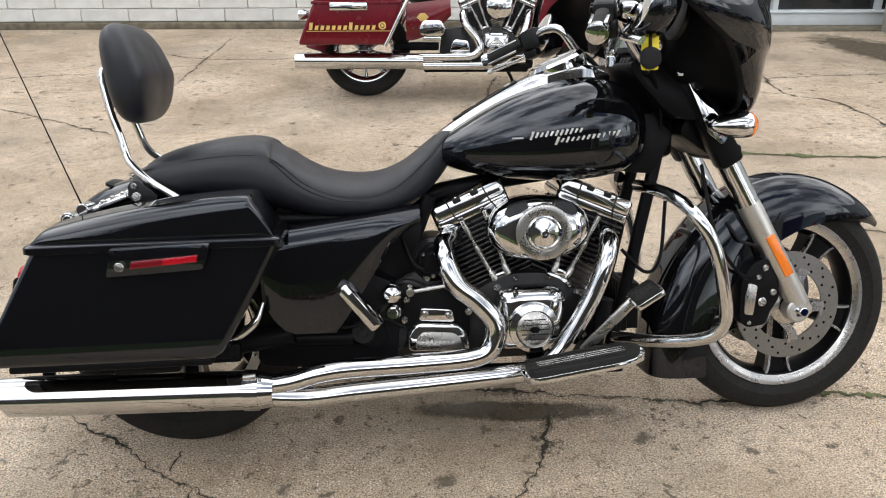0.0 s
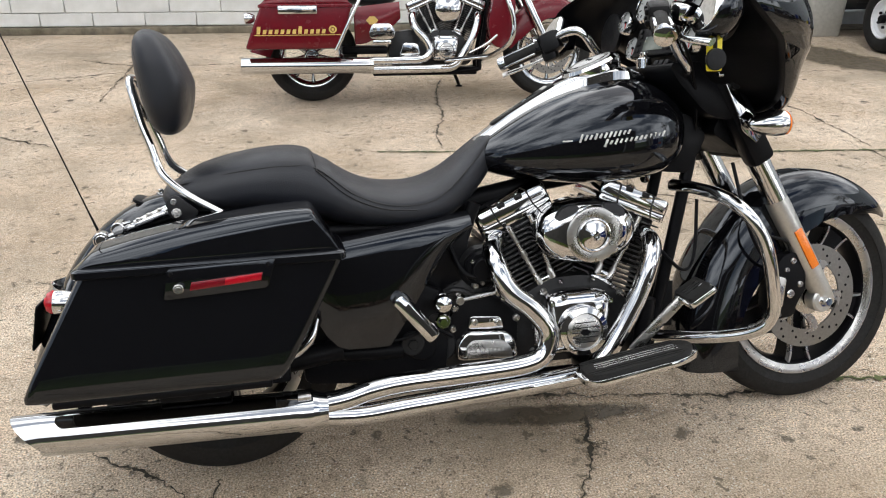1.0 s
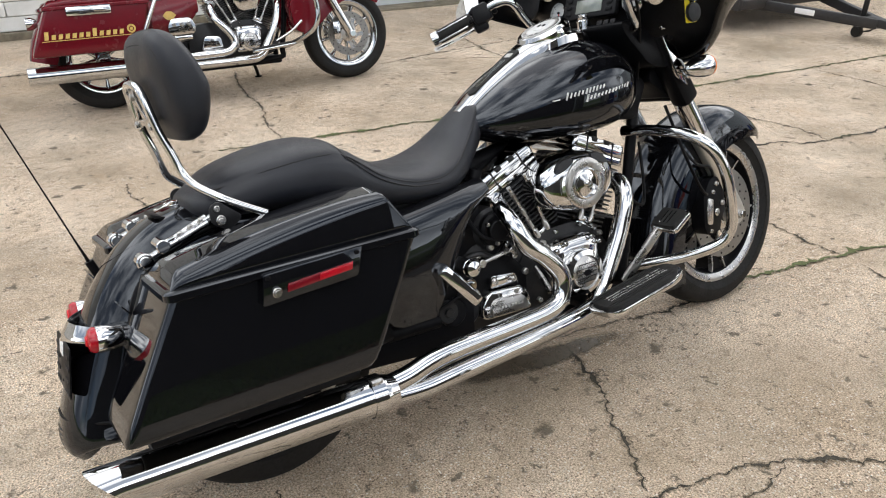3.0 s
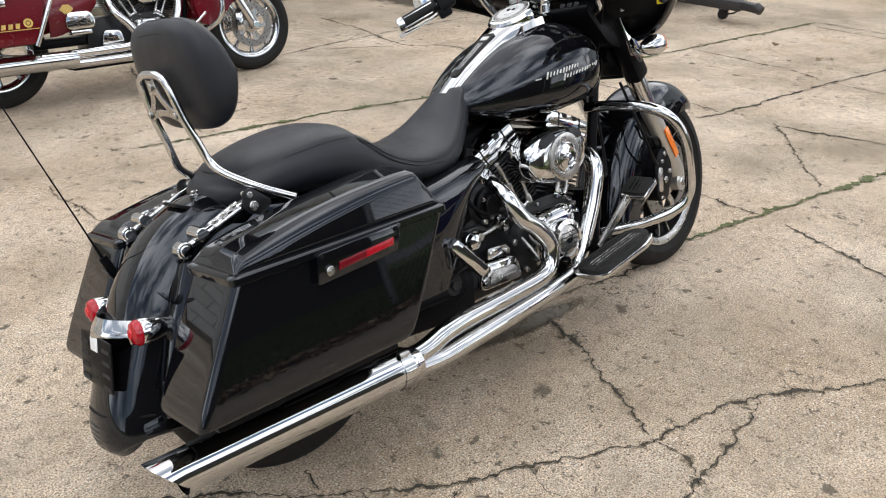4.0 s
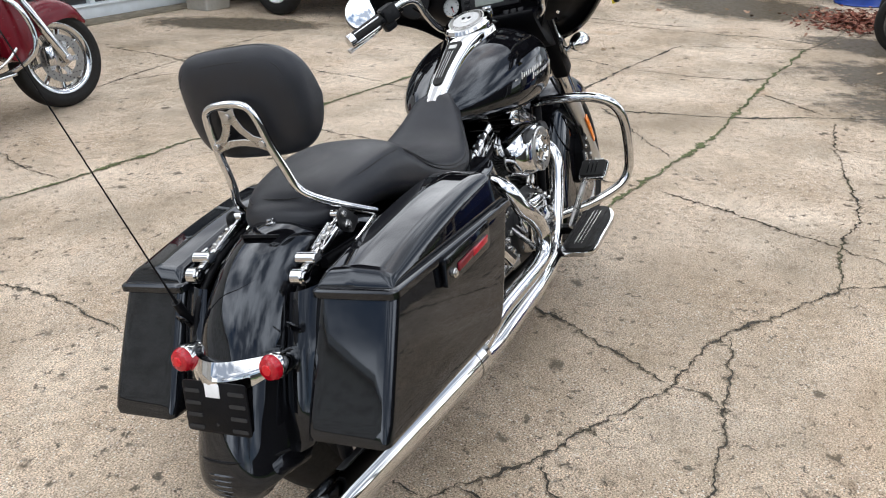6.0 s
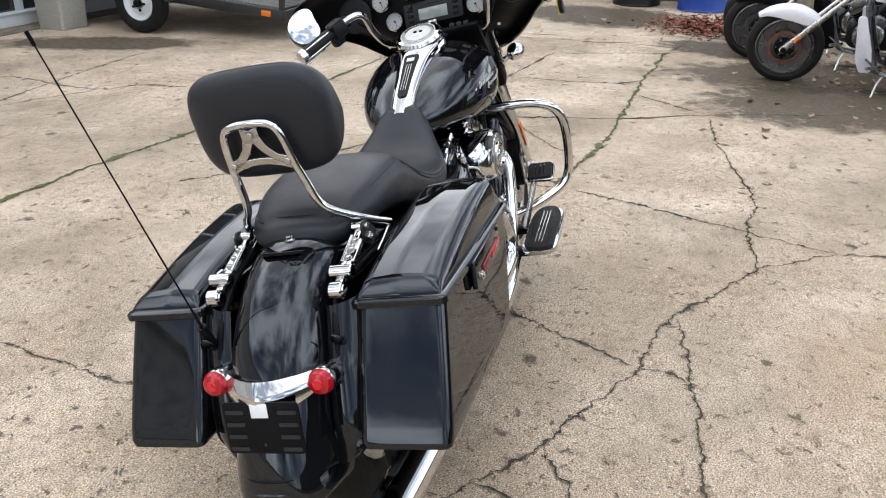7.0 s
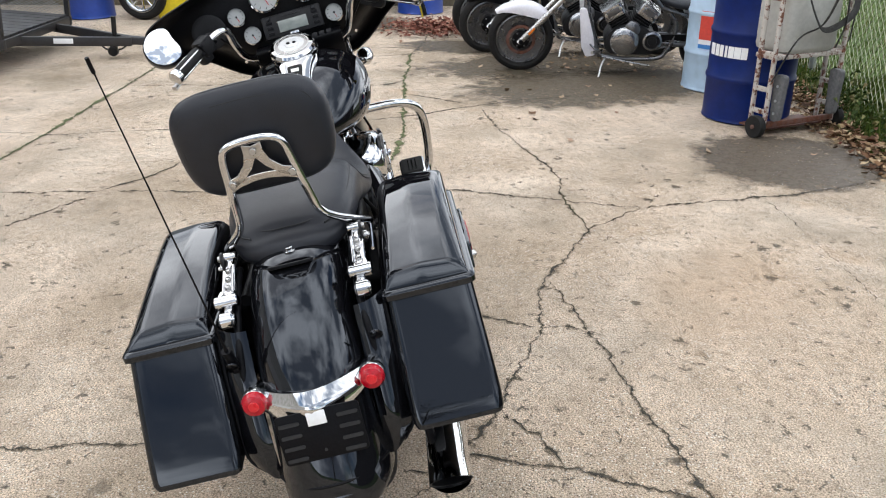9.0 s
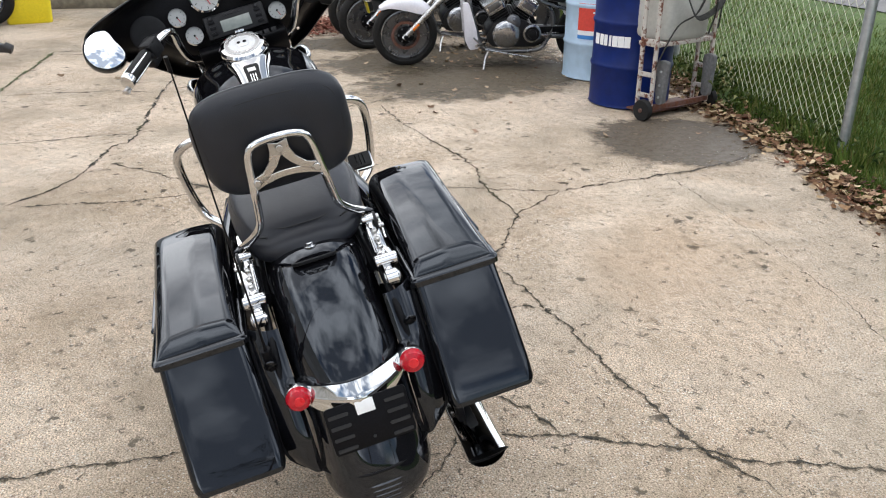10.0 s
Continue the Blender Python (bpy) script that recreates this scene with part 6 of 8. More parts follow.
    # saddlebags
    for s in (-1, 1):
        body, lid = saddlebag(bike, s, HERO_BAG, BLACK, "glossy black hard saddlebag body")
        plate = part("latch_plate", slab(rounded([(-0.075, 0.552), (0.138, 0.562), (0.158, 0.622), (-0.062, 0.616)], 0.008), s * 0.399 - 0.006, s * 0.399 + 0.006, "Y", 0.003), BLACK, body, "black latch plate with lock and red reflector",
                     Matrix.Translation((0, 0, 0)))
        # dull strip and brighter half: light the reflector returns is painted as two reds
        strip = part("reflector", slab([(-0.020, 0.5695), (0.126, 0.5795), (0.130, 0.5965), (-0.016, 0.5865)], s * 0.407 - 0.0025, s * 0.407 + 0.0025, "Y", 0.001), UNLITRED, body, "long red reflector")
        part("lit_half", slab([(0.050, 0.5755), (0.1245, 0.5806), (0.128, 0.5952), (0.0535, 0.5901)], s * 0.4085 - 0.0030, s * 0.4085 + 0.0030, "Y", 0.001), REDLENS, strip, "half of the reflector painted brighter, as if returning light")
        part("lock", join(disc(-0.042, s * 0.408, 0.575, 0.0105, 0.010), disc(-0.042, s * 0.414, 0.575, 0.006, 0.004)), STEEL, body, "round metal lock")
        for bx, bz in ((-0.055, 0.607), (0.142, 0.612)):
            part("plate_screw", bolt(bx, s * 0.406, bz, 0.005, 0.004), SATIN, body)
        part("lid_hook", slab(rounded([(0.262, 0.632), (0.285, 0.632), (0.240, 0.708), (0.224, 0.712)], 0.006), s * 0.345 - 0.002, s * 0.345 + 0.002, "Y", 0.001), BLACK, lid)
        part("bag_guard", tube([(0.155, s * 0.265, 0.352), (0.185, s * 0.275, 0.366), (0.222, s * 0.275, 0.398), (0.240, s * 0.262, 0.440)], [0.006, 0.011, 0.010, 0.005], 10, 6), CHROME, bike, "small chrome rail")
        part("mount_bolt", disc(-0.062, s * 0.170, 0.722, 0.007, 0.010), STEEL, bike)
        # docking hardware between bag and fender
        d = Vector((-0.94, 0, -0.36)).normalized()
        start = Vector((-0.035, s * 0.150, 0.716))
        arm = part("dock_bracket", join(slant_box(start + d * 0.012, d, 0.050, 0.018, 0.020, 0.004), slant_box(start + d * 0.052, d, 0.075, 0.034, 0.014, 0.004), slant_box(start + d * 0.122, d, 0.034, 0.026, 0.018, 0.005),
                                        slant_box(start + d * 0.150, d, 0.050, 0.020, 0.016, 0.005), tube([start + d * 0.05 + Vector((0, -s * 0.010, 0.008)), start + d * 0.13 + Vector((0, -s * 0.010, 0.006))], 0.006, 10, 1)), CHROME, bike, "chrome docking bracket")
        part("dock_post", disc(start.x + d.x * 0.165, s * 0.152, start.z + d.z * 0.165 + 0.012, 0.0150, 0.052, seg=24), CHROME, arm, "chrome docking post")
        part("dock_post", disc(start.x + d.x * 0.020, s * 0.150, start.z + d.z * 0.020 + 0.010, 0.0110, 0.034, seg=20), CHROME, arm)
        ring_at = start + d * 0.208
        part("dock_ring", join(disc(ring_at.x, s * 0.152, ring_at.z + 0.002, 0.0185, 0.030, seg=28), disc(ring_at.x, s * 0.152, ring_at.z + 0.002, 0.0125, 0.036, seg=24)), CHROME, arm, "round chrome docking point")
        part("dock_lever", slant_box(start + d * 0.135 + Vector((0, s * 0.012, 0.014)), (-0.9, s * 0.2, -0.2), 0.036, 0.012, 0.008, 0.003), CHROME, arm)
        for bd in (0.065, 0.092, 0.118):
            bp = start + d * bd
            part("dock_bolt", bolt(bp.x, s * 0.152, bp.z + 0.010, 0.007, 0.010, "Z"), STEEL, arm)
        part("dock_rail", tube([(-0.06, s * 0.135, 0.685), (-0.16, s * 0.137, 0.655), (-0.25, s * 0.142, 0.585), (-0.29, s * 0.15, 0.49)], 0.009, 10, 5), SATIN, arm)

    # sissy bar, backrest
    for_bar = [(0.044, -0.180, 0.690), (-0.030, -0.151, 0.732), (-0.080, -0.114, 0.770), (-0.098, -0.092, 0.800), (-0.110, -0.084, 0.842), (-0.128, -0.077, 0.90), (-0.142, -0.068, 0.972), (-0.147, -0.048, 0.996), (-0.149, 0, 1.002)]
    bar = part("sissy_bar", tube(for_bar + [(x, -y, z) for x, y, z in reversed(for_bar[:-1])], 0.0095, 12, 6), CHROME, bike, "chrome sissy bar")
    def strip(line, widths):
        """A flat bar of changing width along a line of y and z."""
        pts = [Vector((y, z)) for y, z in line]
        left, right = [], []
        for i, p in enumerate(pts):
            t = (pts[min(i + 1, len(pts) - 1)] - pts[max(i - 1, 0)]).normalized()
            n = Vector((-t.y, t.x))
            left.append(tuple(p + n * widths[i]))
            right.append(tuple(p - n * widths[i]))
        return slab(left + right[::-1], -0.0025, 0.0025, "X", 0.0008, 1)
    legs = [strip([(q * 0.004, 0.088), (q * 0.010, 0.066), (q * 0.022, 0.042), (q * 0.044, 0.020), (q * 0.066, 0.010), (q * 0.078, 0.006)], (0.017, 0.0125, 0.0095, 0.009, 0.011, 0.013)) for q in (-1, 1)]
    legs.append(strip([(-0.078, 0.0), (-0.05, 0.008), (-0.02, 0.0135), (0.0, 0.0145), (0.02, 0.0135), (0.05, 0.008), (0.078, 0.0)], (0.011, 0.0085, 0.0078, 0.0076, 0.0078, 0.0085, 0.011)))
    part("bar_plate", moved(join(*legs), Matrix.Translation((-0.1335, 0, 0.902)) @ Matrix.Rotation(radians(-10.5), 4, "Y")), STEEL, bar, "brushed steel three-armed plate")
    for px, py, pz in ((-0.139, -0.066, 0.910), (-0.139, 0.066, 0.910), (-0.1515, 0.0, 0.975)):
        part("plate_bolt", disc(px, py, pz, 0.008, 0.008, "X", 14), STEEL, bar)
    pad_rings = []
    for q in range(33):
        u = -1 + 2 * q / 32
        y = 0.172 * math.sin(u * math.pi / 2)
        e = (1 - min(0.9995, abs(y / 0.172)) ** 4.2) ** (1 / 2.7)
        xm, hx = -0.074 + 0.012 * (1 - e), 0.004 + 0.046 * e
        mid = 0.988 + 0.030 * abs(u) ** 3
        zlo, zhi = mid - 0.008 - 0.114 * e - 0.031 * abs(u) ** 3 * e, mid + 0.008 + 0.117 * e - 0.016 * abs(u) ** 2
        ring = []
        for k in range(40):
            a = 2 * math.pi * k / 40
            c, s = math.cos(a), math.sin(a)
            r = (abs(c) ** 3 + abs(s) ** 3) ** (-1 / 3)
            zz = (zlo + zhi) / 2 + (zhi - zlo) / 2 * r * s
            ring.append((xm + hx * r * c + (zz - 0.985) * 0.12 * -1 + 0.03 * (0.5 - abs((zz - 0.985) / 0.13)) * (c > 0), y, zz))
        pad_rings.append(ring)
    pad = part("backrest", loft([[Vector(p) for p in r] for r in pad_rings]), VINYL, bike, "padded black vinyl passenger backrest", sharp=70)
    piping = [(y, z) for y, z in ((-0.120, 0.905), (-0.140, 0.930), (-0.149, 0.975), (-0.148, 1.025), (-0.140, 1.058), (-0.116, 1.074), (-0.06, 1.081), (0, 1.083), (0.06, 1.081), (0.116, 1.074), (0.140, 1.058), (0.148, 1.025), (0.149, 0.975), (0.140, 0.930), (0.120, 0.905))]
    seen = []
    for y, z in piping:
        ring = min(pad_rings, key=lambda r: abs(r[0][1] - y))
        back = [p for p in ring if p[0] < sum(q[0] for q in ring) / len(ring)]
        seen.append((min(back, key=lambda p: abs(p[2] - z))[0] + 0.0005, y, z))
    part("seam", tube(seen, 0.0020, 6, 5), STITCH, pad)
    for s in (-1, 1):
        fork_plate = part("bar_mount", join(slab(rounded([(-0.078, 0.728), (-0.056, 0.738), (-0.006, 0.694), (-0.040, 0.668), (-0.078, 0.690)], 0.012), s * 0.165 - 0.003, s * 0.165 + 0.003, "Y", 0.0015)), CAST, bike, "dark sissy bar mount plate")
        part("bar_strut", tube([(0.044, s * 0.180, 0.688), (-0.005, s * 0.180, 0.670), (-0.050, s * 0.178, 0.655)], 0.0045, 8, 3), CHROME, bike, "thin chrome strut")
        part("mount_knob", join(disc(-0.058, s * 0.171, 0.696, 0.011, 0.010), disc(-0.060, s * 0.178, 0.696, 0.006, 0.008)), STEEL, fork_plate)

    # tail: lamps, bracket, plate carrier
    for s in (-1, 1):
        m = Matrix.Translation((-0.318, s * 0.127 - 0.006, 0.497)) @ Matrix.Rotation(radians(-84), 4, "Y") @ Matrix.Scale(0.82, 4)
        lamp = part("tail_lamp", lathe([(0.006, -0.055), (0.020, -0.045), (0.031, -0.015), (0.0345, 0.02), (0.0355, 0.042), (0.033, 0.046)], 32, m), CHROME, bike, "chrome bullet tail lamp with red lens")
        part("lamp_lens", lathe([(0.0335, 0.043), (0.0345, 0.052), (0.028, 0.063), (0.014, 0.068), (0.0, 0.069)], 32, m), REDLENS, lamp, "red lens")
        # brighter red centre disc: the lens's inner reflection put into its colour
        part("lens_glint", lathe([(0.015, 0.0655), (0.013, 0.0705), (0.0, 0.071)], 20, m), REDGLINT, lamp)
    bracket = []
    for i in range(21):
        u = -1 + 2 * i / 20
        a = abs(u)
        x, z = -0.392 + 0.070 * a ** 1.7, 0.483 + 0.014 * a ** 2.0
        h = 0.031 + 0.006 * (1 - a) - 0.015 * a ** 2
        bracket.append([(x - 0.012, 0.122 * u, z + h * 0.4), (x - 0.020, 0.122 * u, z), (x - 0.018, 0.122 * u, z - h), (x, 0.122 * u, z - h), (x + 0.012, 0.122 * u, z + h * 0.6), (x + 0.004, 0.122 * u, z + h)])
    part("lamp_bracket", loft(bracket), CHROME, bike, "curved chrome tail lamp bracket", sharp=45)
    pm = Matrix.Translation((-0.408, -0.008, 0.473)) @ Matrix.Rotation(radians(11.0), 4, "Y")
    plate = part("plate_carrier", moved(slab(rounded([(-0.090, -0.100), (0.090, -0.100), (0.090, 0.012), (-0.090, 0.012)], 0.010), -0.002, 0.002, "X", 0.001), pm), SATIN, bike, "black slotted number plate carrier without a plate")
    for s in (-1, 1):
        for k in range(4):
            part("slot", moved(slab(rounded([(s * 0.062 - 0.022, -0.004), (s * 0.062 + 0.022, -0.004), (s * 0.062 + 0.022, 0.004), (s * 0.062 - 0.022, 0.004)], 0.004), -0.0040, -0.0015, "X", 0), pm @ Matrix.Translation((0, 0, -0.010 - k * 0.0265))), STITCH, plate)
    part("paper_tag", moved(box(-0.004, 0.002, -0.006, 0.002, 0.040, 0.030, 0.0005), pm), LABELWHITE, plate, "small white paper tag")
    part("carrier_hole", moved(disc(-0.0028, 0.0, -0.080, 0.0035, 0.002, "X", 12), pm), STITCH, plate)
    part("antenna", join(tube([(-0.296, 0.157, 0.600), (-0.318, 0.153, 0.668), (-0.413, 0.139, 0.965), (-0.508, 0.125, 1.262)], [0.005, 0.0022, 0.0017, 0.0014], 8, 2), tube([(-0.504, 0.126, 1.250), (-0.512, 0.125, 1.276)], 0.0038, 8, 1)), SATIN, bike, "thin black whip antenna")
    part("antenna_base", tube([(-0.275, 0.158, 0.545), (-0.298, 0.157, 0.608)], 0.011, 12, 2), SATIN, bike)

    # engine, gearbox, exhaust
    engine(bike, 0.915, CHROME, SATIN, "brushed round timer cover")
    air_cleaner(bike, 0.932, 0.580, CHROME)
    part("primary_cover", slab(rounded([(0.50, 0.22), (1.05, 0.24), (1.09, 0.33), (1.03, 0.43), (0.82, 0.42), (0.55, 0.38), (0.47, 0.30)], 0.05), 0.15, 0.235, "Y", 0.02, 3), CHROME, bike, "chrome primary cover")
    box_case = part("gearbox", join(slab(rounded([(0.53, 0.23), (0.76, 0.23), (0.78, 0.38), (0.72, 0.46), (0.60, 0.48), (0.53, 0.42)], 0.04), -0.13, 0.13, "Y", 0.012), disc(0.665, -0.08, 0.50, 0.058, 0.12), disc(0.545, -0.12, 0.305, 0.05, 0.06)), CAST, bike, "dark cast gearbox")
    cover = rounded([(0.586, 0.262), (0.590, 0.312), (0.612, 0.342), (0.724, 0.334), (0.748, 0.308), (0.756, 0.256)], 0.018)
    gx, gz = 0.671, 0.296
    part("gearbox_cover", loft([[(gx + (a - gx) * f, y, gz + (b - gz) * f) for a, b in cover] for y, f in ((-0.12, 1.0), (-0.150, 1.0), (-0.160, 0.975), (-0.166, 0.93), (-0.168, 0.86))]), CHROME, box_case, "chrome gearbox side cover", sharp=40)
    part("cover_face", slab(rounded([(0.610, 0.272), (0.613, 0.300), (0.630, 0.316), (0.712, 0.310), (0.728, 0.294), (0.734, 0.266)], 0.010), -0.178, -0.160, "Y", 0.005, 2), STEEL, box_case, "raised brushed cover face")
    part("cover_tab", slab(rounded([(0.620, 0.346), (0.626, 0.380), (0.707, 0.372), (0.714, 0.338)], 0.010), -0.165, -0.12, "Y", 0.006, 2), CHROME, box_case)
    for k in range(7):
        part("face_mark", box(0.640 + k * 0.011, -0.1845, 0.294 - k * 0.0006, 0.006, 0.0015, 0.007), SILVER, box_case)
    part("cover_flange", slab(rounded([(0.57, 0.272), (0.755, 0.272), (0.758, 0.37), (0.70, 0.425), (0.61, 0.425), (0.568, 0.36)], 0.03), -0.145, -0.125, "Y", 0.006), SATIN, box_case)
    for bx, bz in ((0.59, 0.40), (0.645, 0.455), (0.72, 0.415), (0.752, 0.36), (0.583, 0.345), (0.60, 0.44), (0.70, 0.45)):
        part("case_bolt", bolt(bx, -0.150, bz, 0.0095, 0.014), STEEL, box_case)
    for bx, bz in ((0.637, 0.364), (0.699, 0.357)):
        part("cover_bolt", bolt(bx, -0.168, bz, 0.0085, 0.010), STEEL, box_case)
    part("cable_boss", join(disc(0.553, -0.165, 0.428, 0.024, 0.05), lathe([(0.024, 0.0), (0.020, 0.012), (0.0, 0.02)], 24, Matrix.Translation((0.553, -0.190, 0.428)) @ AXLE)), CHROME, box_case, "domed chrome oil cap")
    part("linkage", join(tube([(0.56, -0.14, 0.44), (0.60, -0.16, 0.45), (0.66, -0.15, 0.425), (0.71, -0.14, 0.455)], 0.008, 8, 4), disc(0.54, -0.15, 0.372, 0.022, 0.02)), CAST, bike)
    starter = part("starter_motor", join(disc(0.665, -0.135, 0.500, 0.046, 0.05, seg=32), disc(0.665, -0.165, 0.500, 0.030, 0.02, seg=28)), SATIN, bike, "black starter motor end")
    for k in range(3):
        a = 2.1 * k + 0.4
        part("starter_bolt", bolt(0.665 + 0.036 * math.cos(a), -0.164, 0.500 + 0.036 * math.sin(a), 0.006, 0.010), STEEL, starter)
    part("clutch_cable", tube([(0.74, -0.14, 0.44), (0.70, -0.17, 0.47), (0.62, -0.16, 0.49), (0.585, -0.13, 0.56)], 0.006, 8, 6), SATIN, bike)
    part("shift_rod", join(tube([(0.60, -0.165, 0.425), (0.70, -0.170, 0.440)], 0.006, 8, 1), disc(0.60, -0.168, 0.425, 0.011, 0.016), disc(0.70, -0.172, 0.440, 0.011, 0.016)), STEEL, bike, "small metal shift linkage")
    part("brake_line", tube([(0.30, -0.17, 0.40), (0.42, -0.185, 0.345), (0.52, -0.175, 0.36), (0.58, -0.16, 0.33)], 0.005, 8, 6), SATIN, bike)
    part("pivot_cap", join(disc(0.475, -0.168, 0.325, 0.030, 0.02, seg=28), disc(0.475, -0.180, 0.325, 0.014, 0.012, seg=6)), CAST, bike)
    part("filler_plug", join(disc(0.555, -0.160, 0.375, 0.020, 0.03, seg=24), disc(0.555, -0.178, 0.375, 0.013, 0.012, seg=6)), CHROME, bike, "chrome filler plug")
    part("oxygen_sensor", tube([(0.79, -0.205, 0.30), (0.80, -0.16, 0.33), (0.80, -0.13, 0.36)], [0.008, 0.008, 0.004], 10, 3), STEEL, bike)
    for bx, bz in ((0.80, 0.26), (0.83, 0.42), (1.04, 0.40), (1.06, 0.28)):
        part("case_bolt", bolt(bx, -0.140, bz, 0.009, 0.014), STEEL, bike)
    part("rear_link", join(tube([(0.43, -0.12, 0.30), (0.52, -0.14, 0.33), (0.58, -0.13, 0.28)], 0.016, 10, 4), disc(0.50, -0.15, 0.315, 0.040, 0.03), tube([(0.30, -0.15, 0.31), (0.45, -0.16, 0.31)], 0.022, 10, 2), box(0.33, 0, 0.31, 0.30, 0.26, 0.05, 0.015)), SATIN, bike, "black swingarm pivot")
    part("battery_tray", slab(rounded([(0.24, 0.36), (0.62, 0.46), (0.64, 0.60), (0.24, 0.62)], 0.02), -0.13, 0.13, "Y", 0.01), SATIN, bike)
    part("frame_plate", slab(rounded([(0.20, 0.24), (0.56, 0.21), (0.58, 0.44), (0.40, 0.52), (0.22, 0.46)], 0.03), -0.155, 0.155, "Y", 0.012), SATIN, bike, "black frame side plate")
    part("shock_cover", tube([(0.10, -0.165, 0.30), (0.30, -0.168, 0.33)], 0.028, 14, 2), SATIN, bike)
    part("bag_support", join(box(-0.10, -0.285, 0.330, 0.46, 0.15, 0.018, 0.006), box(-0.05, -0.20, 0.310, 0.40, 0.06, 0.04, 0.006), box(0.12, -0.19, 0.30, 0.10, 0.06, 0.05, 0.008)), SATIN, bike, "black bag support rail")
    for s in (-1, 1):
        part("passenger_peg", join(slant_box(Vector((0.432, s * 0.235, 0.470)), (0.085, s * 0.02, -0.106), 0.140, 0.046, 0.036, 0.012)), CHROME, bike, "folded chrome passenger peg")
        part("peg_stripe", slant_box(Vector((0.450, s * 0.2600, 0.452)), (0.085, s * 0.02, -0.106), 0.10, 0.006, 0.014, 0.002), PAD, bike)
    exhaust(bike, CHROME, [(0.720, -0.10, 0.560), (0.690, -0.155, 0.545), (0.690, -0.20, 0.515), (0.715, -0.222, 0.455), (0.770, -0.228, 0.405), (0.812, -0.230, 0.345), (0.800, -0.232, 0.287), (0.745, -0.235, 0.262), (0.60, -0.240, 0.256), (0.44, -0.245, 0.254), (0.36, -0.248, 0.246), (0.29, -0.25, 0.230), (0.205, -0.25, 0.222)],
            [(1.115, -0.08, 0.545), (1.120, -0.150, 0.535), (1.105, -0.185, 0.49), (1.07, -0.19, 0.40), (1.015, -0.19, 0.30), (0.965, -0.195, 0.235), (0.90, -0.215, 0.212), (0.70, -0.240, 0.205), (0.45, -0.25, 0.194), (0.33, -0.25, 0.186), (0.205, -0.25, 0.196)],
            [(0.250, -0.25, 0.210), (0.225, -0.25, 0.211), (0.200, -0.25, 0.213), (0.150, -0.25, 0.214), (-0.10, -0.245, 0.217), (-0.30, -0.242, 0.220), (-0.405, -0.240, 0.222)], [0.040, 0.046, 0.0485, 0.049, 0.049, 0.049, 0.049], -0.95)
    part("pipe_clamp", tube([(0.215, -0.25, 0.212), (0.180, -0.25, 0.213)], 0.0515, 28, 1), CHROME, bike, "chrome pipe clamp")
    part("clamp_bolt", join(bolt(0.197, -0.278, 0.258, 0.009, 0.03, "X"), box(0.197, -0.272, 0.256, 0.03, 0.014, 0.016, 0.004)), STEEL, bike)
    part("heat_slot", slab(rounded([(-0.355, -0.012), (-0.10, -0.012), (-0.10, 0.012), (-0.355, 0.012)], 0.011), 0.0, 0.0025, "Z", 0.0005), STITCH, bike, m=Matrix.Translation((0, -0.233, 0.2675)) @ Matrix.Rotation(radians(-14), 4, "X"))
    part("muffler_hanger", box(-0.05, -0.235, 0.285, 0.16, 0.05, 0.03, 0.008), SATIN, bike)
    part("muffler_hanger", box(-0.30, -0.215, 0.285, 0.03, 0.02, 0.05, 0.006), SATIN, bike)

    # crash bar, floorboards, pedals, stand
    for s in (-1, 1):
        part("crash_bar", tube([(1.215, s * 0.085, 0.668), (1.225, s * 0.17, 0.672), (1.245, s * 0.285, 0.664), (1.275, s * 0.352, 0.628), (1.315, s * 0.372, 0.555), (1.345, s * 0.366, 0.44), (1.355, s * 0.352, 0.365), (1.325, s * 0.322, 0.318), (1.24, s * 0.24, 0.285), (1.15, s * 0.12, 0.262)], 0.0165, 16, 7),
             CHROME, bike, "chrome engine guard bar")
        m = Matrix.Translation((1.015, s * 0.305, 0.262)) @ Matrix.Rotation(radians(-8.5), 4, "Y")
        out = rounded([(-0.150, -0.062), (0.10, -0.062), (0.160, -0.030), (0.160, 0.030), (0.10, 0.058), (-0.150, 0.058)], 0.045, 6)
        board = part("floorboard", moved(slab([(a, s * -b) for a, b in out], -0.010, 0.006, "Z", 0.004), m), CHROME, bike, "floorboard with black ribbed rubber pad")
        inn = [(a * 0.93, s * -b * 0.86) for a, b in out]
        part("board_pad", moved(slab(inn, 0.004, 0.017, "Z", 0.004), m), PAD, board)
        for y in (-0.012, 0.0, 0.012):
            part("board_line", moved(box(0.0, y, 0.0175, 0.22, 0.0035, 0.003, 0.001), m), STEEL, board)
        for y in (-0.038, -0.028, 0.028, 0.038):
            part("board_rib", moved(box(-0.01, y, 0.0178, 0.25, 0.004, 0.003, 0.001), m), PAD, board)
        part("board_bracket", box(0.93, s * 0.215, 0.225, 0.05, 0.16, 0.025, 0.006), SATIN, bike)
        part("board_bracket", box(1.10, s * 0.215, 0.240, 0.05, 0.16, 0.025, 0.006), SATIN, bike)
    pedal = part("brake_pedal", slant_box(Vector((1.035, -0.235, 0.268)), (0.13, -0.035, 0.15), 0.21, 0.016, 0.026, 0.005), STEEL, bike, "metal brake pedal lever with rubber pad")
    pm = Matrix.Translation((1.175, -0.290, 0.428)) @ Matrix.Rotation(radians(-32), 4, "Y")
    part("pedal_plate", moved(slab(rounded([(-0.040, -0.048), (0.040, -0.048), (0.040, 0.048), (-0.040, 0.048)], 0.012), -0.012, 0.002, "Z", 0.003), pm), CHROME, pedal)
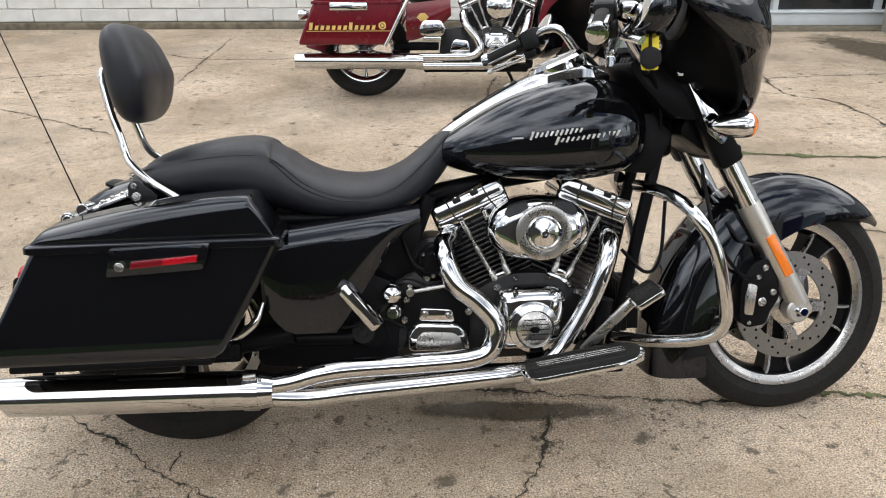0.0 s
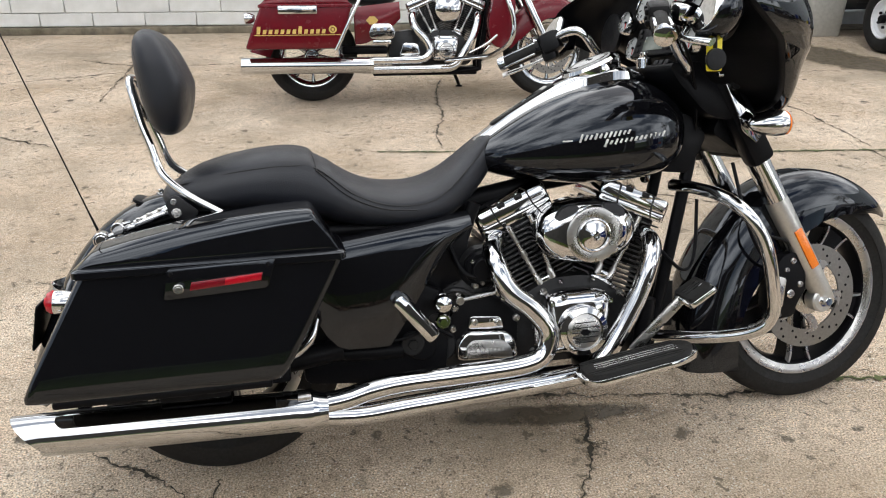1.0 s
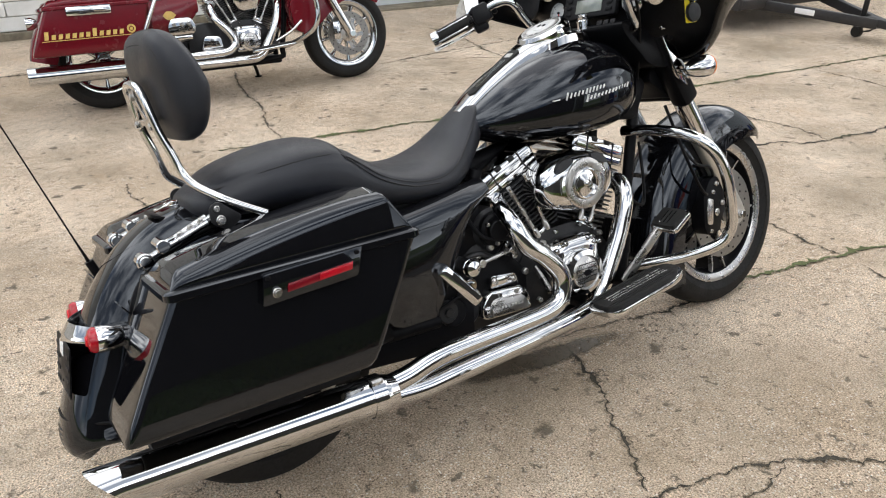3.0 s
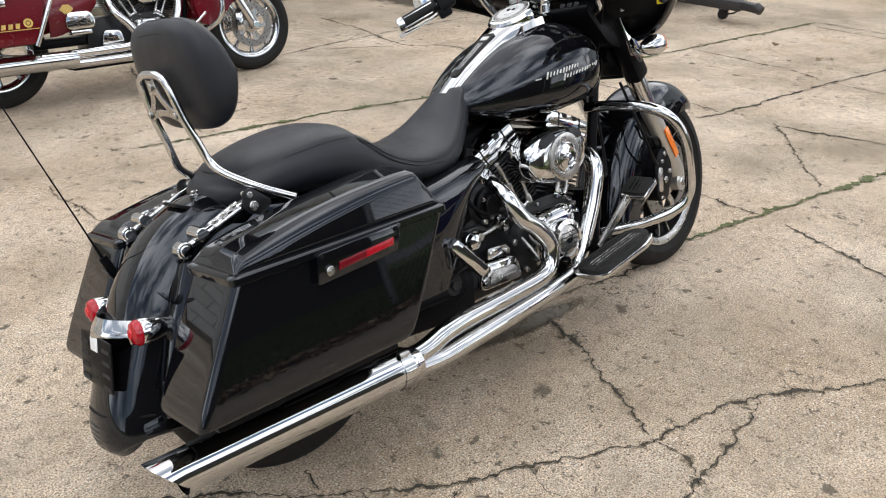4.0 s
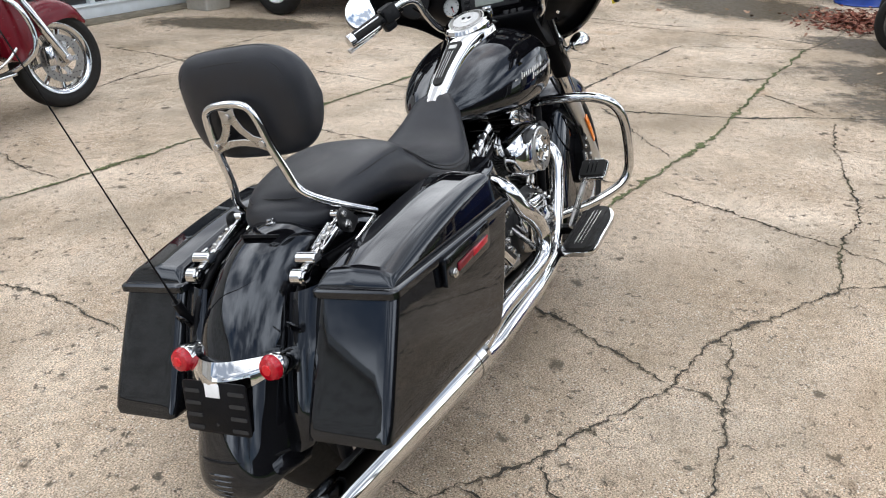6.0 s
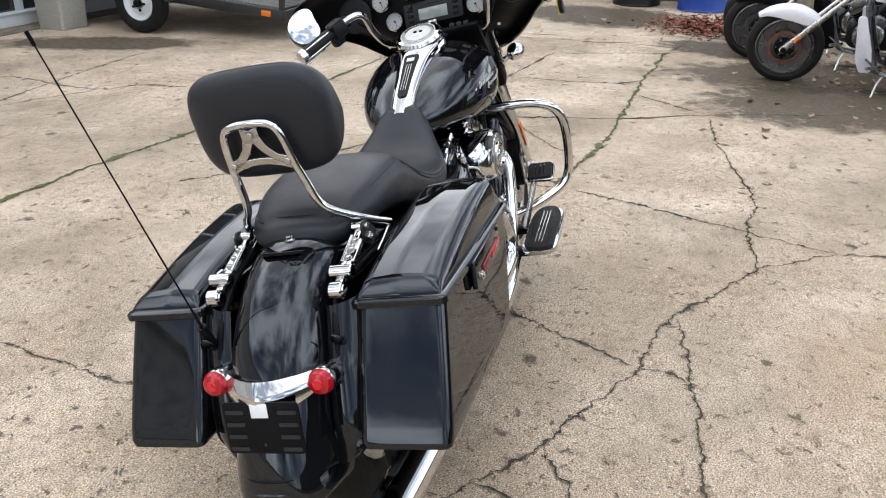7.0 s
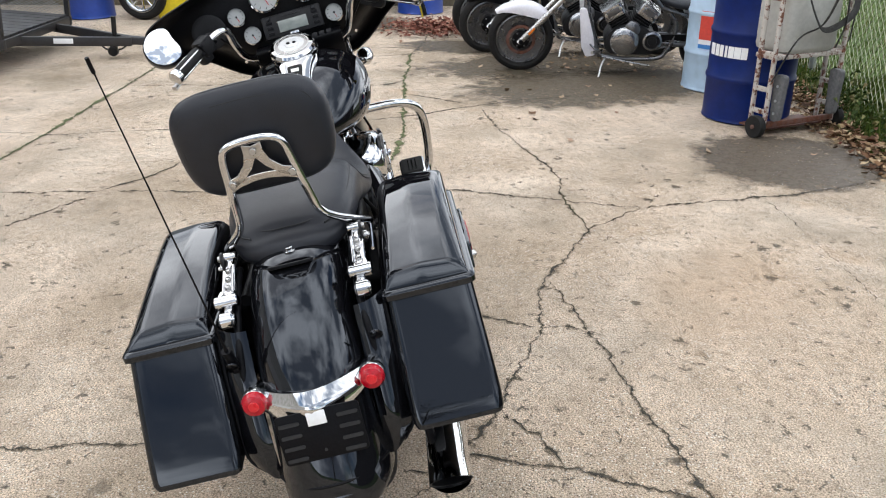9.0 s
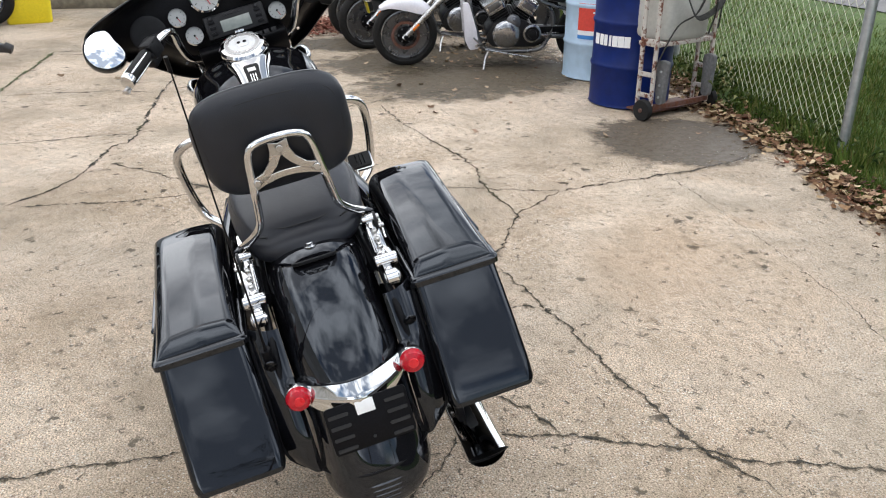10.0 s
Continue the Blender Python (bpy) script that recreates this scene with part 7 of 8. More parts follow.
    part("pedal_pad", moved(slab(rounded([(-0.034, -0.042), (0.034, -0.042), (0.034, 0.042), (-0.034, 0.042)], 0.010), 0.0, 0.012, "Z", 0.003), pm), PAD, pedal)
    for y in (-0.014, 0, 0.014):
        part("pedal_line", moved(box(0, y, 0.0125, 0.05, 0.003, 0.002), pm), CHROME, pedal)
    part("master_cylinder", join(tube([(1.085, -0.165, 0.245), (1.105, -0.165, 0.36)], 0.020, 14, 1), tube([(1.10, -0.165, 0.33), (1.108, -0.165, 0.385)], 0.024, 14, 1)), SATIN, bike)
    part("oil_hose", join(tube([(1.17, -0.10, 0.50), (1.23, -0.12, 0.44), (1.28, -0.09, 0.47), (1.30, -0.06, 0.62)], 0.005, 8, 6), tube([(1.38, -0.10, 0.72), (1.40, -0.16, 0.55), (1.47, -0.15, 0.44), (1.54, -0.12, 0.40)], 0.005, 8, 6)), SATIN, bike)
    reg = part("regulator", box(1.19, 0, 0.33, 0.02, 0.14, 0.14, 0.004), SATIN, bike, "finned black regulator")
    for y in (-0.06, -0.045, -0.03, -0.015, 0, 0.015, 0.03, 0.045, 0.06):
        part("regulator_fin", box(1.205, y, 0.33, 0.055, 0.006, 0.13, 0.001), SATIN, reg)
    part("kick_stand", join(tube([(0.98, 0.13, 0.20), (1.02, 0.22, 0.13), (1.06, 0.325, 0.085)], 0.012, 12, 4), disc(1.065, 0.335, 0.082, 0.028, 0.012, "Z")), CHROME, bike, "chrome side stand")
    part("belt_pulley", join(lathe([(0.125, -0.012), (0.130, -0.010), (0.130, 0.010), (0.125, 0.012)], 48, hub(0, 0.115, 0.308)), box(0.30, 0.115, 0.36, 0.55, 0.024, 0.008), box(0.30, 0.115, 0.255, 0.55, 0.024, 0.008)), PLASTIC, bike)
    return bike


build_black_bike()


# ---- the red touring motorcycle by the wall ----
def build_red_bike():
    at = Matrix.Translation((0.065, 5.665, 0)) @ Matrix.Rotation(radians(-6.6), 4, "Z") @ Matrix.Rotation(radians(-9.0), 4, "X")
    bike = thing("touring_motorcycle", at, "dark red touring motorcycle with gold stripes parked by the block wall", "motorcycle")
    wheel("rear_wheel", bike, 0.0, 0.300, 0.302, 0.135, 0.205, style="nine", rimcol=CHROME)
    wheel("front_wheel", bike, 1.60, 0.300, 0.302, 0.120, 0.215, style="nine", rimcol=CHROME)
    brake_disc(bike, 1.60, -0.072, 0.300, 0.146)
    fender("front_fender", bike, [(1.86, 0.50, 0.04, 0.03, 2.4), (1.78, 0.60, 0.085, 0.09, 2.8), (1.66, 0.655, 0.096, 0.13, 3.2), (1.52, 0.645, 0.098, 0.14, 3.4), (1.40, 0.57, 0.098, 0.14, 3.4), (1.31, 0.46, 0.097, 0.12, 3.2), (1.26, 0.36, 0.09, 0.08, 3.0)], RED, label="dark red front fender")
    fender("rear_fender", bike, [(0.16, 0.62, 0.115, 0.1, 3.4), (0.02, 0.67, 0.118, 0.14, 3.4), (-0.14, 0.655, 0.118, 0.16, 3.4), (-0.27, 0.58, 0.118, 0.16, 3.4), (-0.36, 0.46, 0.118, 0.16, 3.2), (-0.40, 0.33, 0.112, 0.14, 3.0)], RED, label="dark red rear fender")
    spec = dict(HERO_BAG, low=0.350, seam=0.600, rear_low=-0.395, rear_top=-0.290, front_low=0.185, front_top=0.270, bulge=0.012, tuck=0.012, lid_rear=0.04, lid_front=0.06)
    for s in (-1, 1):
        body, lid = saddlebag(bike, s, spec, RED, "dark red hard saddlebag body")
        y = s * 0.402
        for k in range(12):
            x0 = -0.315 + k * 0.036
            h = 0.044 if k in (0, 7) else 0.026
            part("gold_letter", slab([(x0, 0.446), (x0 + 0.021, 0.446), (x0 + 0.027, 0.446 + h), (x0 + 0.006, 0.446 + h)], y - 0.002, y + 0.002, "Y", 0), GOLD, body)
        part("gold_stripe", box(-0.06, y, 0.438, 0.54, 0.004, 0.004), GOLD, body)
        part("gold_seal", lathe([(0.024, -0.002), (0.024, 0.002), (0.014, 0.002), (0.014, -0.002)], 28, hub(0.150, y, 0.470), closed=True), GOLD, body)
        part("gold_seal", disc(0.150, y, 0.470, 0.009, 0.004), GOLD, body)
        part("latch", join(box(-0.06, y, 0.588, 0.24, 0.016, 0.052, 0.008), box(0.0, s * 0.414, 0.588, 0.07, 0.012, 0.018, 0.004)), CHROME, body, "chrome bag latch")
        part("bag_rail", tube([(0.165, s * 0.415, 0.345), (0.195, s * 0.418, 0.40), (0.260, s * 0.418, 0.53), (0.325, s * 0.40, 0.66), (0.34, s * 0.36, 0.72)], 0.0125, 12, 5), CHROME, bike, "chrome bag guard rail")
        cover = []
        for i in range(9):
            t = i / 8
            x = 0.29 + 0.29 * t
            low, top = 0.375 + 0.16 * t ** 2, 0.600 + 0.03 * t
            cover.append([(x, s * (0.170 + 0.07 * math.sin(math.pi * (0.1 + 0.8 * v)) * (1 - 0.4 * t)), low + (top - low) * v) for v in (k / 8 for k in range(9))])
        sc = part("side_cover", sheet(cover, 0.008 * s), RED, bike, "dark red side cover with a gold emblem", sharp=60)
        part("gold_emblem", slab([(0.36, 0.52), (0.385, 0.545), (0.415, 0.545), (0.44, 0.52), (0.415, 0.495), (0.385, 0.495)], s * 0.2395 - 0.002, s * 0.2395 + 0.002, "Y", 0), GOLD, sc)
        part("lower_fairing", slab(rounded([(1.17, 0.36), (1.24, 0.33), (1.30, 0.40), (1.33, 0.60), (1.28, 0.78), (1.20, 0.72), (1.15, 0.50)], 0.04), s * 0.20 - 0.07, s * 0.20 + 0.07, "Y", 0.03, 3), RED, bike, "dark red leg fairing")
        part("crash_bar", tube([(1.20, s * 0.09, 0.70), (1.22, s * 0.24, 0.70), (1.26, s * 0.33, 0.64), (1.30, s * 0.345, 0.50), (1.28, s * 0.33, 0.38), (1.20, s * 0.22, 0.30), (1.12, s * 0.10, 0.26)], 0.0165, 14, 6), CHROME, bike, "chrome engine guard bar")
        d = Vector((0.46, 0, -0.89)).normalized()
        top = Vector((1.285, s * 0.115, 0.91))
        part("fork_leg", tube([top, top + d * 0.30, top + d * 0.31, top + d * 0.70], [0.030, 0.030, 0.033, 0.031], 18, 1), CHROME, bike, "chrome fork leg")
        part("axle_nut", disc(1.60, s * 0.135, 0.300, 0.022, 0.05), CHROME, bike)
        m = Matrix.Translation((0.99, s * 0.31, 0.275)) @ Matrix.Rotation(radians(-5), 4, "Y")
        board = part("floorboard", moved(slab(rounded([(-0.14, -0.055), (0.15, -0.055), (0.15, 0.055), (-0.14, 0.055)], 0.04), -0.008, 0.008, "Z", 0.004), m), CHROME, bike, "chrome floorboard with black pad")
        part("board_pad", moved(slab(rounded([(-0.13, -0.045), (0.14, -0.045), (0.14, 0.045), (-0.13, 0.045)], 0.035), 0.006, 0.014, "Z", 0.003), m), PAD, board)
        part("brake_caliper", box(1.50, s * 0.105, 0.33, 0.055, 0.05, 0.12, 0.012), CHROME, bike, "chrome brake caliper")
    engine(bike, 0.880, CHROME, SATIN, "round chrome timer cover")
    air = part("air_cleaner", lathe([(0.088, 0.0), (0.092, 0.02), (0.086, 0.05), (0.06, 0.066), (0.0, 0.070)], 44, Matrix.Translation((0.90, -0.13, 0.590)) @ AXLE), CHROME, bike, "round chrome air cleaner")
    part("cover_screw", disc(0.90, -0.203, 0.590, 0.012, 0.012), STEEL, air)
    gear = part("gearbox", slab(rounded([(0.50, 0.23), (0.74, 0.23), (0.76, 0.38), (0.68, 0.46), (0.52, 0.44)], 0.04), -0.13, 0.13, "Y", 0.012), CAST, bike, "dark cast gearbox")
    part("gearbox_cover", slab(rounded([(0.57, 0.285), (0.71, 0.285), (0.70, 0.37), (0.60, 0.38)], 0.025), -0.185, -0.12, "Y", 0.016, 3), CHROME, gear, "chrome gearbox cover")
    oil = part("oil_tank_cover", slab(rounded([(0.385, 0.405), (0.535, 0.405), (0.545, 0.45), (0.52, 0.50), (0.40, 0.50), (0.375, 0.45)], 0.02), -0.255, -0.12, "Y", 0.014, 3), CHROME, bike, "bright chrome box cover")
    for bx in (0.415, 0.46, 0.505):
        part("cover_bolt", bolt(bx, -0.258, 0.465, 0.013, 0.012), STEEL, oil)
    part("lower_plate", box(0.46, -0.19, 0.385, 0.12, 0.10, 0.03, 0.008), CHROME, oil)
    exhaust(bike, CHROME, [(0.70, -0.10, 0.56), (0.665, -0.16, 0.54), (0.68, -0.205, 0.47), (0.745, -0.225, 0.39), (0.77, -0.232, 0.32), (0.72, -0.238, 0.275), (0.60, -0.24, 0.268), (0.36, -0.245, 0.268)],
            [(1.085, -0.08, 0.545), (1.095, -0.16, 0.53), (1.06, -0.19, 0.42), (0.98, -0.20, 0.28), (0.92, -0.22, 0.222), (0.80, -0.24, 0.212), (0.36, -0.245, 0.212)],
            [(0.40, -0.245, 0.242), (0.33, -0.245, 0.242), (0.10, -0.245, 0.244), (-0.20, -0.245, 0.246), (-0.435, -0.245, 0.248)], [0.046, 0.051, 0.052, 0.052, 0.052], 0.0)
    part("frame", join(tube([(1.20, -0.085, 0.74), (1.12, -0.085, 0.28), (1.05, -0.09, 0.19), (0.45, -0.09, 0.185)], 0.018, 12, 5), tube([(1.20, 0.085, 0.74), (1.12, 0.085, 0.28), (1.05, 0.09, 0.19), (0.45, 0.09, 0.185)], 0.018, 12, 5), box(0.75, 0, 0.185, 0.7, 0.20, 0.05, 0.01), box(0.35, 0, 0.33, 0.3, 0.26, 0.05, 0.01)), SATIN, bike, "black tubular frame")
    tank_rows = [(0.64, 0.04, 0.78, 0.74, 2.2, 2.2), (0.72, 0.13, 0.84, 0.715, 2.5, 2.2), (0.85, 0.19, 0.91, 0.69, 2.8, 2.3), (1.0, 0.21, 0.95, 0.685, 3, 2.4), (1.12, 0.19, 0.94, 0.70, 2.7, 2.4), (1.19, 0.08, 0.86, 0.77, 2.2, 2.2)]
    part("fuel_tank", loft([oval(x, 0, hw, t, l, p, 44, q) for x, hw, t, l, p, q in between(tank_rows, 5)]), RED, bike, "dark red fuel tank", sharp=60)
    seat_rows = [(-0.12, 0.05, 0.70, 0.68, 2), (-0.05, 0.14, 0.79, 0.67, 2.5), (0.12, 0.17, 0.82, 0.65, 2.8), (0.24, 0.17, 0.79, 0.63, 2.6), (0.36, 0.17, 0.72, 0.61, 2.5), (0.50, 0.15, 0.72, 0.61, 2.4), (0.64, 0.09, 0.78, 0.70, 2.2), (0.68, 0.03, 0.77, 0.74, 2)]
    part("seat", loft([oval(x, 0, hw, t, l, 2.5, 36, p) for x, hw, t, l, p in between(seat_rows, 4)]), VINYL, bike, "black vinyl seat", sharp=60)
    part("top_box", slab(rounded([(-0.34, 0.72), (0.02, 0.72), (0.04, 0.80), (-0.02, 1.0), (-0.36, 1.0)], 0.03), -0.28, 0.28, "Y", 0.03, 3), RED, bike, "dark red top box")
    rows = []
    for j in range(9):
        v = j / 8
        rows.append([(1.46 - 0.36 * abs(u) ** 1.9 + 0.05 * math.sin(math.pi * v), 0.45 * u, 0.80 + 0.20 * abs(u) ** 2.2 + (0.42 - 0.2 * abs(u) ** 2.2) * v) for u in (-1 + k / 12 for k in range(25))])
    part("fairing", sheet(rows, 0.008), RED, bike, "dark red fairing", sharp=60)
    part("tail_lamp", join(lathe([(0.02, 0.0), (0.034, 0.03), (0.034, 0.06)], 24, Matrix.Translation((-0.33, -0.30, 0.54)) @ Matrix.Rotation(radians(-90), 4, "Y"))), CHROME, bike, "chrome rear turn signal")
    part("kick_stand", join(tube([(0.95, 0.13, 0.20), (1.0, 0.23, 0.12), (1.03, 0.30, 0.06)], 0.012, 10, 4), disc(1.03, 0.305, 0.055, 0.025, 0.012, "Z")), SATIN, bike)
    part("gear_linkage", tube([(1.02, -0.30, 0.31), (1.12, -0.31, 0.36), (1.20, -0.30, 0.42)], 0.009, 10, 3), CHROME, bike)
    return bike


build_red_bike()


# ---- the white and grey cruisers by the drums ----
def build_cruiser(x, y, turn, lean, paint, label, rim, base_turn=0.0):
    at = Matrix.Translation((x, y, 0)) @ Matrix.Rotation(radians(turn), 4, "Z") @ Matrix.Rotation(radians(lean), 4, "X") @ Matrix.Scale(0.88, 4)
    back = Matrix.Translation((-0.16, 0, 0))
    bike = thing("cruiser_motorcycle", at, label, "motorcycle", "cruisers by the drums")
    F, R = 0.0, -1.66
    turned = Matrix.Rotation(radians(base_turn), 4, "Z")
    at2 = hub(F, 0, 0.318)
    tyre = part("front_wheel", lathe(tyre_profile(0.318, 0.125, 0.238), 60, at2, closed=True), RUBBER, bike, "black tyre on a disc wheel", turned)
    part("rim", lathe([(0.240, -0.05), (0.228, -0.055), (0.215, -0.040), (0.12, -0.022), (0.05, -0.034), (0.05, 0.034), (0.12, 0.022), (0.215, 0.040), (0.228, 0.055), (0.240, 0.05)], 56, at2, closed=True), GREYCAST, tyre, "dark grey disc wheel")
    for s in (-1, 1):
        part("brake_disc", lathe([(0.142, s * 0.062), (0.142, s * 0.068), (0.112, s * 0.068), (0.112, s * 0.062)], 48, at2, closed=True), rim, tyre, "worn brake disc")
        part("disc_hub", lathe([(0.085, s * 0.055), (0.085, s * 0.066), (0.05, s * 0.075), (0.02, s * 0.078), (0.0, s * 0.0782)], 32, at2), SATIN, tyre)
        for k in range(6):
            a = math.pi * 2 * k / 6
            part("disc_bolt", disc(F + 0.068 * math.cos(a), s * 0.072, 0.318 + 0.068 * math.sin(a), 0.009, 0.008), GREYCAST, tyre)
        dv = Vector((-0.70, 0, 0.72)).normalized()
        foot = Vector((F, s * 0.112, 0.318))
        leg = part("fork_leg", tube([foot - dv * 0.03, foot + dv * 0.34, foot + dv * 0.345, foot + dv * 0.80], [0.030, 0.030, 0.023, 0.023], 16, 1), STEEL, bike, "silver fork leg with amber reflector", turned)
        part("reflector", slant_box(foot + dv * 0.10 + Vector((0, s * 0.033, 0)), dv, 0.08, 0.006, 0.022, 0.002), AMBER, leg)
        part("axle_nut", disc(F, s * 0.145, 0.318, 0.022, 0.03), SATIN, leg)
    fender("front_fender", bike, [(0.25, 0.585, 0.05, 0.03, 2.4), (0.17, 0.635, 0.075, 0.06, 2.8), (0.06, 0.668, 0.085, 0.10, 3.0), (-0.07, 0.668, 0.088, 0.12, 3.2), (-0.18, 0.625, 0.086, 0.11, 3.2), (-0.26, 0.560, 0.075, 0.08, 3.0)], paint, m=turned, label="short front fender")
    rear = part("rear_wheel", lathe(tyre_profile(0.315, 0.19, 0.235), 60, hub(R, 0, 0.315), closed=True), RUBBER, bike, "wide rear tyre", m=back)
    part("rim", lathe([(0.236, -0.08), (0.2, -0.06), (0.06, -0.03), (0.06, 0.03), (0.2, 0.06), (0.236, 0.08)], 48, hub(R, 0, 0.315), closed=True), GREYCAST, rear)
    part("frame", join(*[tube([(-0.50, s * 0.06, 0.88), (-0.44, s * 0.13, 0.74), (-0.56, s * 0.15, 0.30), (-0.66, s * 0.15, 0.20), (-1.10, s * 0.15, 0.19), (-1.22, s * 0.15, 0.28), (-1.28, s * 0.14, 0.50), (-1.18, s * 0.13, 0.66)], 0.021, 14, 6) for s in (-1, 1)],
                       *[tube([(-0.44, s * 0.12, 0.80), (-0.75, s * 0.17, 0.83), (-1.02, s * 0.17, 0.78), (-1.16, s * 0.15, 0.66), (-1.45, s * 0.14, 0.58)], 0.020, 14, 6) for s in (-1, 1)]), GREYCAST, bike, "grey tubular frame", m=back)
    for s in (-1, 1):
        part("radiator_shroud", slab(rounded([(-0.45, 0.66), (-0.385, 0.66), (-0.42, 0.30), (-0.47, 0.20), (-0.56, 0.22), (-0.53, 0.40)], 0.025), s * 0.165 - 0.02, s * 0.165 + 0.02, "Y", 0.012, 3), paint, bike, "smooth radiator side cover", m=back)
    part("radiator", box(-0.46, 0, 0.44, 0.06, 0.27, 0.42, 0.01), SATIN, bike, m=back)
    ex = -0.86
    crank = part("crankcase", join(slab(rounded([(ex - 0.24, 0.23), (ex + 0.18, 0.23), (ex + 0.24, 0.33), (ex + 0.17, 0.46), (ex, 0.52), (ex - 0.18, 0.47), (ex - 0.27, 0.36)], 0.06), -0.17, 0.17, "Y", 0.02, 3)), CAST, bike, "dark grey engine case", m=back)
    for s in (-1, 1):
        part("side_case", lathe([(0.135, 0.0), (0.135, 0.03), (0.115, 0.055), (0.07, 0.066), (0.0, 0.068)], 40, Matrix.Translation((ex + 0.04, s * 0.165, 0.36)) @ Matrix.Rotation(radians(-90 * s), 4, "X")), POLISHED, crank, "polished rounded engine side cover")
        part("cover_hump", lathe([(0.075, 0.0), (0.072, 0.03), (0.05, 0.045), (0.0, 0.05)], 30, Matrix.Translation((ex - 0.02, s * 0.165, 0.475)) @ Matrix.Rotation(radians(-90 * s), 4, "X")), GREYCAST, crank)
        part("drive_ring", lathe([(0.090, 0.028), (0.088, 0.040), (0.070, 0.048), (0.066, 0.038)], 36, Matrix.Translation((ex - 0.21, s * 0.165, 0.37)) @ Matrix.Rotation(radians(-90 * s), 4, "X"), closed=True), POLISHED, crank, "polished ring")
        part("pulley_cover", lathe([(0.088, 0.0), (0.088, 0.03), (0.070, 0.045), (0.066, 0.034), (0.045, 0.034), (0.04, 0.05), (0.0, 0.052)], 36, Matrix.Translation((ex - 0.21, s * 0.165, 0.37)) @ Matrix.Rotation(radians(-90 * s), 4, "X")), CAST, crank, "round drive cover")
    for lean_, off in ((32, 0.10), (-32, -0.10)):
        m = Matrix.Translation((ex + off * 0.4, 0, 0.42)) @ Matrix.Rotation(radians(lean_), 4, "Y")
        cyl = part("cylinder", moved(slab(rounded([(-0.085, -0.11), (0.085, -0.11), (0.085, 0.11), (-0.085, 0.11)], 0.02), 0.02, 0.17, "Z", 0.006), m), SATIN, bike, m=back)
        for k in range(5):
            part("cooling_fin", moved(box(0, 0, 0.04 + k * 0.026, 0.19, 0.24, 0.007, 0.002, 1), m), CAST, cyl)
        head = part("cylinder_head", moved(slab(rounded([(-0.115, -0.145), (0.115, -0.145), (0.10, 0.145), (-0.10, 0.145)], 0.035), 0.17, 0.285, "Z", 0.03, 4), m), POLISHED, bike, "grey polished cylinder head", m=back)
        part("head_cap", moved(slab(rounded([(-0.075, -0.155), (0.075, -0.155), (0.070, 0.155), (-0.070, 0.155)], 0.03), 0.205, 0.262, "Z", 0.012, 2), m), GREYCAST, head)
        for bx in (-0.07, 0.07):
            for by in (-0.135, 0.135):
                part("head_bolt", moved(disc(bx, by, 0.235, 0.016, 0.03), m), STEEL, head)
    part("air_box", slab(rounded([(-0.46, 0.78), (-0.53, 0.93), (-1.0, 0.95), (-1.10, 0.84), (-0.95, 0.76)], 0.05), -0.15, 0.15, "Y", 0.05, 4), paint, bike, "smooth tank cover", m=back)
    part("seat", loft([oval(xx, 0, hw, t, l, 2.5, 30) for xx, hw, t, l in between([(-1.05, 0.09, 0.84, 0.76), (-1.15, 0.16, 0.78, 0.68), (-1.35, 0.19, 0.74, 0.64), (-1.52, 0.17, 0.80, 0.66), (-1.75, 0.12, 0.82, 0.74), (-1.85, 0.04, 0.80, 0.77)], 4)]), VINYL, bike, "black seat", sharp=60, m=back)
    fender("rear_fender", bike, [(-1.35, 0.60, 0.12, 0.08, 3), (-1.50, 0.68, 0.125, 0.12, 3.2), (-1.66, 0.70, 0.125, 0.14, 3.2), (-1.85, 0.66, 0.125, 0.14, 3.2), (-2.0, 0.55, 0.115, 0.1, 3)], paint, label="rear fender", m=back)
    part("swing_arm", join(tube([(-1.10, -0.13, 0.34), (-1.66, -0.14, 0.315)], 0.028, 12, 2), tube([(-1.10, 0.13, 0.34), (-1.66, 0.14, 0.315)], 0.028, 12, 2)), GREYCAST, bike, m=back)
    part("belt_guard", slab(rounded([(-1.05, 0.42), (-1.62, 0.44), (-1.62, 0.40), (-1.05, 0.36)], 0.01), 0.14, 0.165, "Y", 0.004), SATIN, bike, m=back)
    part("muffler", tube([(-0.75, -0.20, 0.24), (-1.2, -0.22, 0.26), (-1.9, -0.24, 0.32)], [0.03, 0.05, 0.055], 20, 4), CHROME, bike, "chrome muffler", m=back)
    part("kick_stand", tube([(-0.66, 0.15, 0.20), (-0.62, 0.22, 0.13), (-0.60, 0.30, 0.045)], 0.011, 10, 3), STEEL, bike, "metal side stand", m=back)
    part("foot_peg", join(tube([(-0.62, 0.16, 0.26), (-0.52, 0.30, 0.28)], 0.014, 10, 2), tube([(-0.62, 0.17, 0.22), (-0.50, 0.20, 0.33)], 0.009, 8, 2)), STEEL, bike, "forward foot peg", m=back)
    part("shift_lever", join(tube([(-0.62, 0.18, 0.21), (-0.85, 0.19, 0.17), (-1.05, 0.20, 0.14)], 0.009, 8, 3), disc(-1.06, 0.215, 0.14, 0.012, 0.04)), STEEL, bike, m=back)
    part("headlamp", lathe([(0.03, -0.12), (0.075, -0.07), (0.088, 0.0), (0.082, 0.02), (0.0, 0.03)], 32, Matrix.Translation((-0.30, 0, 0.98)) @ Matrix.Rotation(radians(90), 4, "Y")), CHROME, bike, "chrome headlamp", turned)
